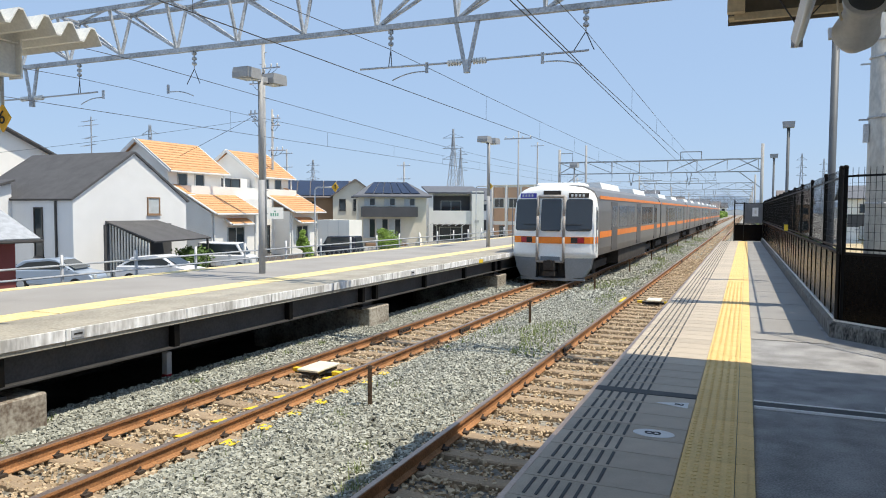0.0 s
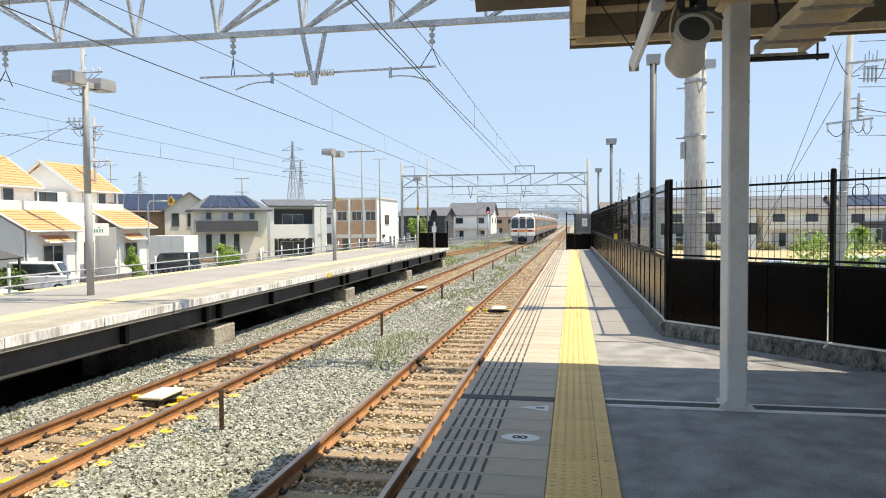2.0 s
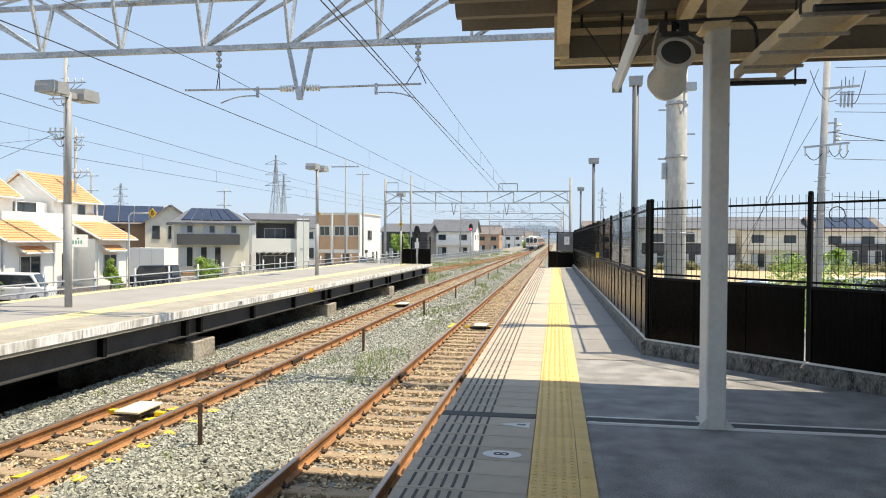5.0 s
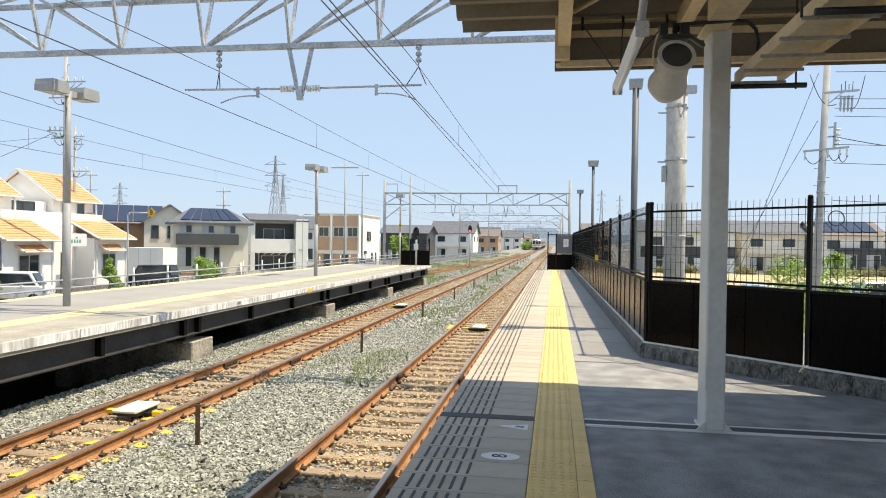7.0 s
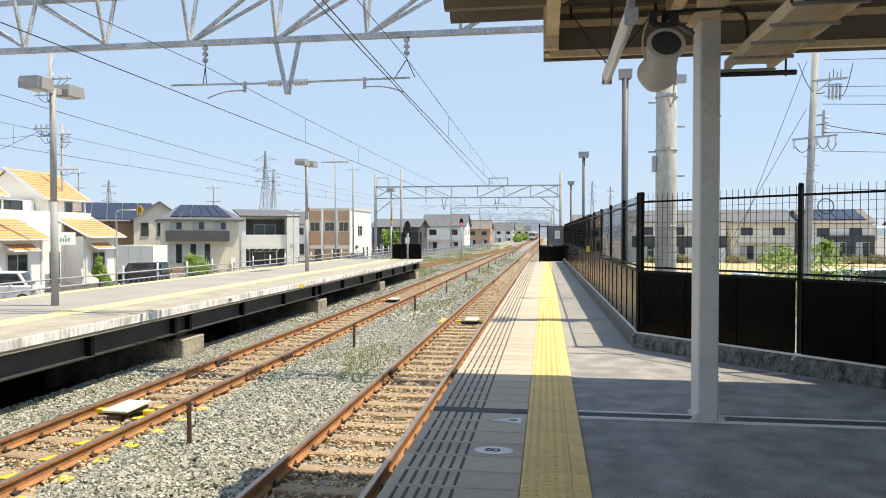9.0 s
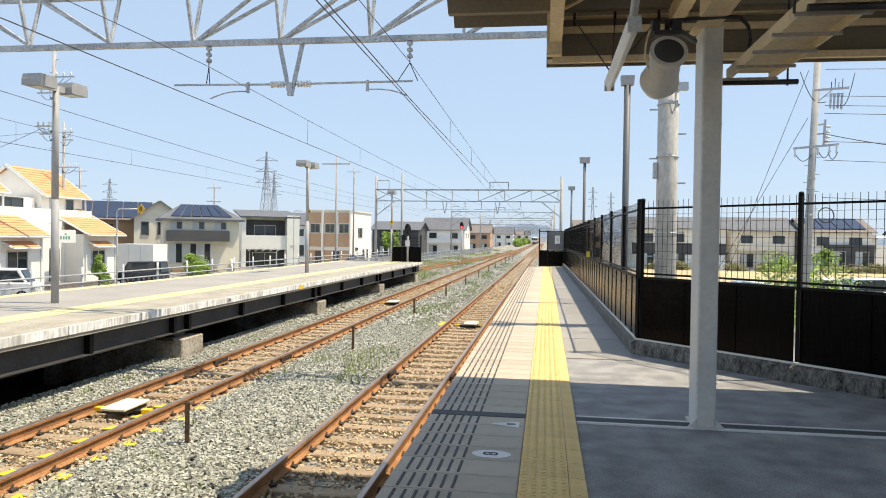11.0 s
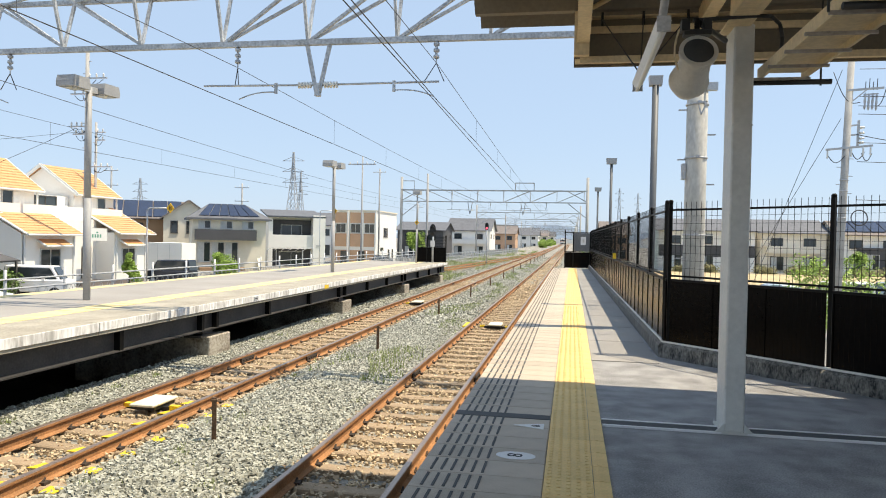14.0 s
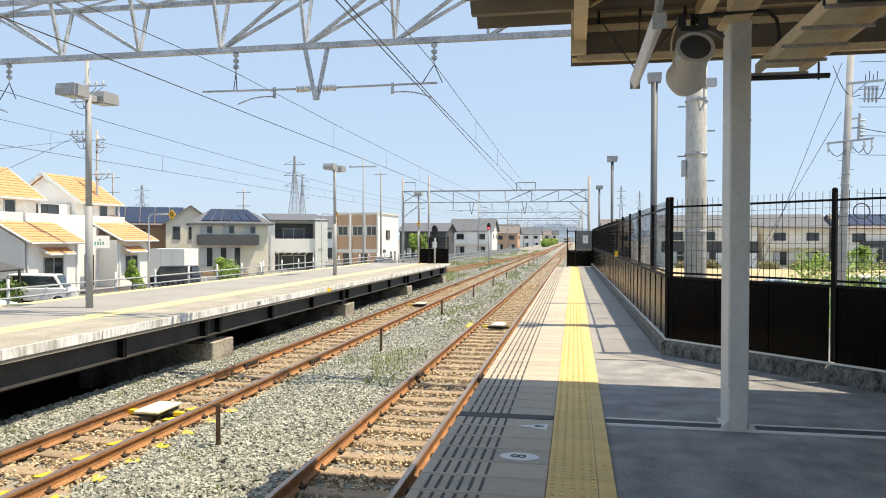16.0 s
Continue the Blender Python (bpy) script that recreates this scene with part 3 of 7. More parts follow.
end_gate(-0.36, 0.95, 38.3, "dark panel and mesh fence closing the platform end")
end_gate(-9.0, -7.3, 41.0, "dark panel and mesh fence closing the far platform end", 0.9, 1.6, False)
rb = thing("emergency_box", 0.98, 16.8, 1.08, "yellow emergency button box on the fence", "button box")
boxpart("box", (-0.05, 0.02, -0.045, 0.045, 0.0, 0.13), "safety_yellow", rb)
boxpart("hood", (-0.06, 0.02, -0.05, 0.05, 0.13, 0.19), "black", rb)
boxpart("bar", (-0.054, -0.051, -0.03, 0.03, 0.03, 0.09), "black", rb)

make_edge()
make_tactile()

# ---------------- far platform ----------------
fp = thing("platform_far", 0, 0, 0, "grey asphalt platform on steel frames with flaking white edge", "railway platform", "", "structure")
boxpart("deck", (FAR_BACK, FAR_EDGE - 0.32, -14, 41.6, -0.16, 0.0), "asphalt_far", fp)
bm = B()
y = -14.0
while y < 41:
    bx(bm, FAR_EDGE - 0.316, FAR_EDGE - 0.02, y + 0.006, y + 1.994, -0.17, 0.026)
    y += 2.0
part("edge_coping", bm, "coping", fp, "weathered concrete coping")
for k in range(28):
    y = -14.0 + 2.0 * k
    boxpart("painted_edge", (FAR_EDGE - 0.02, FAR_EDGE, y + 0.006, min(y + 1.994, 41.5), -0.115, 0.03), "white_edge", fp, "flaking white painted concrete edge", 0.004)
bm = B()
bx(bm, FAR_EDGE - 0.30, FAR_EDGE - 0.06, -14, 41.5, -0.19, -0.172)
bx(bm, FAR_EDGE - 0.20, FAR_EDGE - 0.18, -14, 41.5, -0.51, -0.19)
bx(bm, FAR_EDGE - 0.30, FAR_EDGE - 0.06, -14, 41.5, -0.53, -0.51)
part("edge_beam", bm, "dark_steel", fp, "dark steel girder")
PIERS = [-3.78 + 8.7 * k for k in range(6)]
for y in PIERS:
    for dy in (-0.3, 0.3, 2.95, 5.75):
        if y + dy < 41.3:
            boxpart("stiffener", (FAR_EDGE - 0.18, FAR_EDGE - 0.07, y + dy - 0.05, y + dy + 0.05, -0.51, -0.19), "black_steel", fp)
for y in PIERS:
    boxpart("footing", (FAR_EDGE - 3.2, FAR_EDGE - 0.06, y - 0.05, y + 0.86, -2.4, -0.68), "pier", fp, "weathered rust stained concrete footing", 0.02)
    boxpart("bearing_plate", (FAR_EDGE - 0.5, FAR_EDGE - 0.12, y - 0.3, y + 0.4, -0.68, -0.63), "dark_steel", fp)
    boxpart("bearing_post", (FAR_EDGE - 0.36, FAR_EDGE - 0.16, y - 0.16, y + 0.24, -0.63, -0.53), "dark_steel", fp)
    boxpart("cross_beam", (FAR_BACK + 0.3, FAR_EDGE - 0.3, y - 0.1, y + 0.1, -0.5, -0.16), "dark_steel", fp)
# wall and soil coloured dark to stand for shade under the deck
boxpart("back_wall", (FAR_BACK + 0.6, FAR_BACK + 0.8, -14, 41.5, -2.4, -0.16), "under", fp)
boxpart("shaded_soil", (FAR_BACK + 0.8, -8.4, -14, 41.5, -2.4, -1.75), "under", fp)
for xa, xb in ((-9.25, -8.68), (-12.32, -11.98)):
    bm = B()
    y = -14.0
    while y < 41:
        bx(bm, xa, xb, y + 0.004, y + 0.296 * 5, 0.0, 0.006)
        y += 1.5
    part("tactile_strip", bm, "yellow_line", fp, "faded yellow tactile paving")
bm = B()
bx(bm, FAR_EDGE - 1.34, FAR_EDGE - 0.33, -14, 41.4, 0.0, 0.004)
part("inner_strip", bm, "coping", fp, "pale paved strip along the edge")


def platform_tag(x, y, z):
    p = thing("platform_plate", x, y, z, "small grey plate on the white platform edge", "sign", "edge plates")
    boxpart("plate", (0, 0.012, -0.09, 0.09, -0.045, 0.045), "galv", p)
    boxpart("bar", (0.012, 0.015, -0.06, 0.06, -0.012, 0.012), "sign_ink", p)


platform_tag(FAR_EDGE, 6.16, -0.04)
platform_tag(FAR_EDGE, 15.6, -0.04)
boxpart("orange_patch", (FAR_EDGE + 0.001, FAR_EDGE + 0.006, 20.3, 20.65, -0.13, -0.02), "safety_yellow", fp, "orange paint patch")


def low_fence():
    f = thing("low_fence", 0, 0, 0, "low galvanised rail fence behind the far platform", "fence")
    bm = B()
    rod(bm, (0, 0, -0.6), (0, 0, 0.52), 0.035, 8)
    post = to_mesh("post", bm, "galv")
    y = -13.0
    while y < 62:
        piece("post", post, f, -12.9, y, 0)
        y += 1.95
    for z in (0.08, 0.30):
        bm = B()
        rod(bm, (-12.86, -14, z), (-12.86, 61.5, z), 0.022, 6)
        part("rail", bm, "galv", f)
    bm = B()
    for k in range(150):
        y = 15 + k * 0.3
        rod(bm, (-12.9, y, -0.6), (-12.9, y + 0.3, 0.08), 0.006, 4)
        rod(bm, (-12.9, y + 0.3, -0.6), (-12.9, y, 0.08), 0.006, 4)
    tagged(part("wire_mesh", bm, "galv", f), kind="stuff")


low_fence()

# ---------------- overhead line portals ----------------
def insulator(bm, p, axis, n, r, length):
    prof = []
    for i in range(n):
        h = length * i / n
        prof += [(h, r * 0.4), (h + length / n * 0.25, r), (h + length / n * 0.6, r), (h + length / n * 0.8, r * 0.4)]
    lathe(bm, prof, p, axis, 12)


def portal(y, xl, xr, zb, zt, pitch, label, full=True, supports=((T2 + 0.4, T1 + 0.15, -4.02),), hoop=None):
    p = thing("line_portal", 0, y, 0, label, "catenary portal", "line portals")
    bm = B()
    beam(bm, (xl, 0, zb), (xr, 0, zb), 0.10, 0.10)
    part("bottom_chord", bm, "truss", p)
    for s in (-1, 1):
        bm = B()
        beam(bm, (xl, s * 0.32, zt), (xr, s * 0.32, zt), 0.08, 0.09)
        part("top_chord", bm, "truss", p)
    n = round((xr - xl) / pitch)
    for i in range(n + 1):
        x = -1.47 + pitch * (i - round((-1.47 - xl) / pitch))
        if x > xr + 0.1 or x < xl - 0.1:
            continue
        for s in (-1, 1):
            bm = B()
            beam(bm, (x - 0.04, 0, zb), (x - 0.04, s * 0.32, zt), 0.05, 0.06)
            part("upright", bm, "truss", p)
            k = -1 if x < -8.0 else 1
            if xl - 0.1 < x + k * pitch < xr + 0.1:
                bm = B()
                beam(bm, (x, 0, zb + 0.03), (x + k * (pitch - 0.06), s * 0.32, zt - 0.03), 0.055, 0.055)
                part("diagonal", bm, "truss", p)
        if full:
            bm = B()
            beam(bm, (x - 0.04, -0.32, zt), (x - 0.04 - pitch, 0.32, zt), 0.04, 0.04)
            beam(bm, (x - 0.04, -0.32, zt), (x - 0.04, 0.32, zt), 0.04, 0.04)
            part("top_brace", bm, "truss", p)
    r = 0.183
    for x, rr, m in ((xl, 0.17 if full else 0.14, "pole_conc"), (xr, r if full else 0.15, "white_pole" if full else "pole_conc")):
        bm = B()
        rod(bm, (x, 0, GROUND), (x, 0, zt + (1.3 if not full else 0.6)), rr, 20, rr * 0.9)
        q = part("pole", bm, m, p, "pale round pole")
        if full and x > 0:
            boxpart("junction_box", (x - rr - 0.05, x - rr + 0.01, -0.08, 0.06, 2.55, 2.82), "galv", q)
            boxpart("bracket", (x + rr - 0.06, x + rr + 0.10, -rr - 0.06, -rr + 0.06, 4.02, 4.15), "galv", q)
            bm = B()
            for a, b in (((-0.02, 3.82), (0.12, 3.84)), ((0.12, 3.84), (0.03, 3.62)), ((-0.02, 3.82), (0.03, 3.62))):
                beam(bm, (x + a[0], -rr - 0.02, a[1]), (x + b[0], -rr - 0.02, b[1]), 0.02, 0.02)
            part("rope_bracket", bm, "galv", q)
            for k in range(9):
                boxpart("step_bolt", (x + (rr - 0.01 if k % 2 else -rr - 0.12), x + (rr + 0.12 if k % 2 else -rr + 0.01), -0.012, 0.012, 1.2 + 0.42 * k, 1.224 + 0.42 * k), "galv", q)
        if full:
            for z in (4.05, 3.8, 2.9, 1.6):
                bm = B()
                lathe(bm, [(0, rr * 1.0), (0.002, rr * 1.03), (0.03, rr * 1.03), (0.032, rr)], (x, 0, z), (0, 0, 1), 20)
                bx(bm, x - 0.03, x + 0.03, -rr - 0.07, -rr, z, z + 0.05)
                part("clamp_band", bm, "galv", q)
    for wl, wr, xc in supports:
        drop = 0.92 if full else 1.1
        bm = B()
        for s in (-1, 1):
            beam(bm, (xc + s * 0.23, 0, zb), (xc + s * 0.03, 0, zb - drop), 0.05, 0.07)
        bx(bm, xc - 0.05, xc + 0.05, -0.05, 0.05, zb - drop - 0.08, zb - drop + 0.16)
        part("hanger", bm, "truss", p)
        za = zb - 0.79
        for s, wx in ((-1, wl), (1, wr)):
            xe = wx + s * 0.18 if s > 0 else wx - 0.5
            bm = B()
            rod(bm, (xc + s * 0.05, 0, za), (xc + s * 2.3, 0, za + 0.02), 0.02, 8)
            part("support_tube", bm, "galv", p)
            bm = B()
            insulator(bm, (xc + s * 0.12, 0, za), (s, 0, 0), 5, 0.062, 0.28)
            part("insulator", bm, "insulator", p, "white ribbed porcelain insulator")
            bm = B()
            ix = wx - s * 0.0
            insulator(bm, (ix, 0, zb - 0.05), (0, 0, -1), 3, 0.055, 0.34)
            rod(bm, (ix, 0, zb), (ix, 0, zb - 0.46), 0.012, 6)
            part("suspension_insulator", bm, "truss", p)
            bm = B()
            rod(bm, (ix, 0, zb - 0.44), (ix - s * 0.12 - 0.1, 0, za + 0.02), 0.009, 6)
            rod(bm, (ix, 0, zb - 0.44), (ix + s * 0.1 + 0.05, 0, za + 0.02), 0.009, 6)
            part("stay", bm, "wire", p)
            bm = B()
            x0 = wx - s * 0.78
            tube(bm, [(x0 + s * 0.74 * k / 8, 0, za - 0.12 + 0.07 * math.sin(k / 8 * 2.6) - 0.16 * k / 8) for k in range(9)], 0.012)
            arm = part("steady_arm", bm, "truss", p)
            boxpart("drop_bracket", (x0 - 0.025, x0 + 0.025, -0.02, 0.02, za - 0.15, za + 0.05), "truss", arm)
    if not full:
        for s, xp in ((1, xl), (-1, xr)):
            for za, zz in ((zb - 1.5, zb), (zb + 0.05, zt)):
                bm = B()
                beam(bm, (xp, 0, za), (xp + s * 1.9, 0, zz), 0.07, 0.08)
                part("knee_brace", bm, "truss", p)
        bm = B()
        beam(bm, (xl, 0, zt + 0.9), (xl + 1.3, 0, zt + 0.9), 0.07, 0.07)
        beam(bm, (xl + 1.3, 0, zt + 0.9), (xl + 1.3, 0, zt), 0.05, 0.05)
        part("feeder_bracket", bm, "truss", p)
    if hoop is not None:
        bm = B()
        for a, b in (((hoop - 0.9, 0, zt), (hoop - 0.9, 0, zt + 0.75)), ((hoop + 0.9, 0, zt), (hoop + 0.9, 0, zt + 0.75)), ((hoop - 0.9, 0, zt + 0.75), (hoop + 0.9, 0, zt + 0.75))):
            beam(bm, a, b, 0.09, 0.09)
        part("hoop", bm, "truss", p)
    return p


portal(12.6, -18.6, 2.03, 5.07, 6.12, 1.715, "grey lattice steel portal carrying the overhead wires", supports=((-6.34, -2.49, -4.73), (-14.9, -11.3, -16.6)))
for k, y in enumerate((68.6, 125, 181, 238, 294, 350, 407, 463)):
    portal(y, -16.8, 1.36, 5.05, 6.17, 2.55, "grey lattice portal over the line further off", full=False, supports=((-6.3, -2.5, -4.73), (-11.7, -7.9, -9.9)), hoop=-4.6 if k != 1 else -8.2)

# wires
def wire(name, pts, r, label, sag=0.0, seg=10):
    cu = bpy.data.curves.new(name, "CURVE")
    cu.dimensions, cu.bevel_depth, cu.bevel_resolution = "3D", r, 1
    for a, b in zip(pts, pts[1:]):
        sp = cu.splines.new("POLY")
        sp.points.add(seg)
        for i in range(seg + 1):
            f = i / seg
            sp.points[i].co = (*[a[j] + (b[j] - a[j]) * f - (sag * 4 * f * (1 - f) if j == 2 else 0) for j in range(3)], 1)
    cu.materials.append(M["wire"])
    return tagged(new(name, cu), label, "wire")


YS = (-43, 12.6, 68.6, 125, 181, 238, 294, 350, 407)
# across the track at the near, first and second portals: contact, then messenger wire
SPANS = (((-1.3, -2.47, -2.85), (-2.3, -2.46, -2.7), 3.97, 4.60),
         ((-5.7, -6.29, -6.9), (-6.9, -6.37, -6.1), 3.93, 4.65),
         ((-15.1, -15.02, -14.6), (-15.0, -14.82, -14.9), 3.96, 4.65))
for cx, mx, zc, zm in SPANS:
    cp = [(cx[n] if n < 3 else cx[2] + (0.35 if n % 2 else -0.1), y, zc) for n, y in enumerate(YS)]
    mp = [(mx[min(n, 2)], y, zm) for n, y in enumerate(YS)]
    wire("contact_wire", cp, 0.0075, "dark contact wire above the track")
    wire("messenger_wire", mp, 0.006, "dark messenger wire with droppers above the track", 0.25)
    cu = bpy.data.curves.new("droppers", "CURVE")
    cu.dimensions, cu.bevel_depth = "3D", 0.0035
    for a, b in zip(cp[:6], cp[1:7]):
        for k in range(1, 10):
            f = k / 10
            x, y = a[0] + (b[0] - a[0]) * f, a[1] + (b[1] - a[1]) * f
            sp = cu.splines.new("POLY")
            sp.points.add(1)
            sp.points[0].co = (x, y, zc, 1)
            sp.points[1].co = (x, y, zm - 4 * 0.25 * f * (1 - f), 1)
    cu.materials.append(M["wire"])
    tagged(new("dropper_wires", cu), "thin dropper wires of the overhead line", "wire", "", "stuff")
wire("overlap_wire", [(-1.75, -43, 4.0), (-2.54, 12.6, 3.99), (-3.9, 68.6, 4.2)], 0.0075, "second dark contact wire running out beside the first")
wire("feeder_wire", [(-12.0, -43, 5.5), (-13.06, 12.6, 4.95), (-15.7, 68.6, 5.1), (-15.3, 125, 5.2)], 0.008, "dark feeder wire above the far platform", 0.3)
# ---------------- canopies ----------------
def deck_profile(y0, y1, zb, h, pitch):
    top, y = [], y0
    while y < y1 - 0.01:
        top += [(y, zb), (y + pitch * 0.18, zb), (y + pitch * 0.5, zb + h), (y + pitch * 0.68, zb + h)]
        y += pitch
    top.append((y, zb))
    return top


def folded_deck(bm, x0, x1, y0, y1, zb, h, pitch, th=0.012):
    t = deck_profile(y0, y1, zb, h, pitch)
    for (ya, za), (yb, zb2) in zip(t, t[1:]):
        A = [(ya, za), (yb, zb2), (yb, zb2 + th), (ya, za + th)]
        prism(bm, A, "x", x0, x1)


def h_beam(bm, p, q, w, h):
    p, q = Vector(p), Vector(q)
    beam(bm, p + Vector((0, 0, h / 2)), q + Vector((0, 0, h / 2)), w, 0.016)
    beam(bm, p - Vector((0, 0, h / 2)), q - Vector((0, 0, h / 2)), w, 0.016)
    beam(bm, p, q, 0.014, h - 0.016)


def near_canopy():
    c = thing("platform_canopy", 0, 0, 0, "cream steel platform canopy with folded metal roof", "canopy", "", "structure")
    bm = B()
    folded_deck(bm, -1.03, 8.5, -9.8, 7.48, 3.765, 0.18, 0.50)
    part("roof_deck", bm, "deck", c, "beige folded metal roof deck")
    bm = B()
    bx(bm, -0.02, 8.4, 7.32, 7.49, 3.30, 3.315)
    bx(bm, -0.02, 8.4, 7.32, 7.49, 3.725, 3.74)
    bx(bm, 0.03, 8.4, 7.285, 7.32, 3.56, 3.625)
    bx(bm, 0.03, 8.4, 7.285, 7.32, 3.265, 3.33)
    fb = part("front_beam", bm, "cream", c)
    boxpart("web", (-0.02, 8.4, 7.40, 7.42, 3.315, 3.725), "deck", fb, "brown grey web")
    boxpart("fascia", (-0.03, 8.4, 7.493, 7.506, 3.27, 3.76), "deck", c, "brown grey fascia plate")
    for x in (0.06,):
        bm = B()
        h_beam(bm, (x, 7.28, 3.60), (x, -9, 3.60), 0.12, 0.31)
        bx(bm, x - 0.09, x + 0.06, 7.18, 7.28, 3.32, 3.75)
        part("side_beam", bm, "cream", c)
    for y in (3.3, 0.4, -2.5):
        bm = B()
        h_beam(bm, (0.0, y, 3.62), (8.4, y, 3.62), 0.12, 0.26)
        part("cross_beam", bm, "cream", c)
    bm = B()
    h_beam(bm, (1.22, 6.1, 3.465), (1.22, -9, 3.465), 0.19, 0.58)
    beam(bm, (1.22, 6.1, 3.70), (1.22, 7.3, 3.70), 0.12, 0.16)
    part("main_beam", bm, "cream", c)
    for y in (4.9, 1.9):
        bm = B()
        rod(bm, (0.14, y + 1.9, 3.66), (1.2, y + 0.2, 3.70), 0.022, 8)
        part("tie_rod", bm, "cream", c)
    for y in (6.01, -2.5):
        cx, w, d = 1.275, 0.076, 0.15
        bm = B()
        bx(bm, cx - w, cx + w, y - d, y + d, 0, 3.19)
        col = part("column", bm, "column", c, "off-white steel column", 0.012)
        bm = B()
        bx(bm, cx - w - 0.02, cx + w + 0.02, y - d - 0.02, y + d + 0.02, -0.01, 0.012)
        for k in (-1, 1):
            prism(bm, [(cx + k * w, 0.0), (cx + k * (w + 0.07), 0.0), (cx + k * w, 0.075)], "y", y - d - 0.012, y - d + 0.004)
        part("base_flare", bm, "column", col)
        for z in (0.35, 2.4):
            boxpart("seam_band", (cx - w - 0.002, cx + w + 0.002, y - d - 0.002, y + d + 0.002, z, z + 0.012), "column", col)


near_canopy()


def speaker():
    s = thing("loudspeaker", 0.85, 5.42, 2.82, "grey horn loudspeaker hung under the canopy", "loudspeaker")
    ax = Vector((0.05, -0.9, 0.42)).normalized()
    bm = B()
    lathe(bm, [(-0.42, 0.04), (-0.41, 0.09), (-0.30, 0.155), (-0.27, 0.158), (-0.25, 0.152), (-0.17, 0.132), (-0.02, 0.118), (0.03, 0.112), (0.05, 0.142), (0.09, 0.145)], (0, 0, 0), ax, 28)
    part("horn", bm, "speaker", s)
    bm = B()
    lathe(bm, [(0.0905, 0.113), (0.094, 0.11), (0.096, 0.02)], (0, 0, 0), ax, 28)
    part("grille", bm, "mesh_dark", s, "dark round grille")
    bm = B()
    rod(bm, (0.0, 0, 0.1), (0.0, 0, 0.30), 0.02, 8)
    rod(bm, (0.0, 0, 0.28), (0.32, 0.56, 0.28), 0.022, 8)
    bx(bm, -0.10, 0.10, -0.05, 0.05, 0.17, 0.21)
    bx(bm, -0.12, -0.06, -0.06, 0.04, 0.20, 0.29)
    bx(bm, 0.04, 0.10, -0.06, 0.04, 0.20, 0.29)
    part("bracket", bm, "black", s)
    bm = B()
    for k in range(5):
        a, b = k / 5, (k + 1) / 5
        rod(bm, (-0.13 - 0.03 * math.sin(a * 3.1), 0.02, 0.22 - 0.3 * a), (-0.13 - 0.03 * math.sin(b * 3.1), 0.02, 0.22 - 0.3 * b), 0.008, 6)
    part("cable", bm, "cream", s)
    return s


speaker().scale = (0.94, 0.94, 0.94)


def strip_light(x, y0, y1, z):
    s = thing("strip_light", x, (y0 + y1) / 2, z, "white fluorescent strip light on a hanging conduit", "lamp")
    h = (y1 - y0) / 2
    bm = B()
    prism(bm, [(-0.045, 0.045), (-0.03, 0.075), (0.03, 0.075), (0.045, 0.045), (0.018, 0.0), (-0.018, 0.0)], "y", -h, h)
    part("reflector", bm, "white", s)
    bm = B()
    rod(bm, (-0.005, -h + 0.02, -0.014), (-0.005, h - 0.02, -0.014), 0.016, 10)
    part("tube", bm, "tube", s)
    for y in (-h - 0.006, h + 0.006):
        boxpart("end_cap", (-0.04, 0.04, y - 0.012, y + 0.012, -0.02, 0.07), "galv", s)
    bm = B()
    rod(bm, (0.0, -h * 0.92, 0.09), (0.09, -h * 0.92 - 0.3, 1.06), 0.026, 10)
    part("conduit", bm, "galv", s)
    for dx, dy in ((-0.32, 0.0), (0.0, 0.02), (0.34, 0.0)):
        bm = B()
        rod(bm, (0, h * 0.75 + dy, 0.07), (1.25 * (dx + 0.57) - 0.57, 2.06, 0.95), 0.006, 6)
        rod(bm, (1.25 * (dx + 0.57) - 0.57, 2.06, 0.86), (1.25 * (dx + 0.57) - 0.57, 2.06, 1.04), 0.014, 6)
        part("hanger_wire", bm, "black", s)


strip_light(0.50, 4.41, 6.1, 2.75)


def cable_tray():
    t = thing("cable_tray", 1.62, 0, -0.22, "cream cable ladder hung below the canopy on rods", "cable tray")
    w = 0.165
    for s in (-1, 1):
        bm = B()
        bx(bm, s * w - 0.012, s * w + 0.012, -2, 6.15, 3.03, 3.12)
        part("side_rail", bm, "cream", t)
    bm = B()
    bx(bm, -w, w, -2, 6.1, 3.075, 3.082)
    part("cover", bm, "cream", t)
    y = 0.6
    while y < 6.2:
        bm = B()
        bx(bm, -w - 0.06, w + 0.03, y - 0.012, y + 0.012, 3.01, 3.03)
        part("rung", bm, "gangway", t)
        y += 0.42
    for y in (6.1, 4.2, 2.2):
        bm = B()
        rod(bm, (-w - 0.12 if y > 6 else -w - 0.05, y, 3.0), (w + 0.2, y, 3.0), 0.022, 8)
        part("hanger_bar", bm, "black", t)
        for s in (-1, 1):
            bm = B()
            rod(bm, (s * (w + 0.12), y, 2.97), (s * (w + 0.12), y, 4.02), 0.008, 6)
            part("hanger_rod", bm, "black", t)


cable_tray()


def pipe(name, pts, r, material, label, category):
    bm = B()
    for a, b in zip(pts, pts[1:]):
        rod(bm, a, b, r, 8)
    return tagged(part(name, bm, material), label, category)


pipe("conduit", [(0.85, 5.6, 3.15), (1.3, 5.6, 3.165), (1.40, 5.6, 3.16), (1.46, 5.6, 3.1), (1.48, 5.6, 3.0), (1.47, 5.6, 2.9)], 0.014, "black", "black conduit curving from the column to the tray", "conduit")


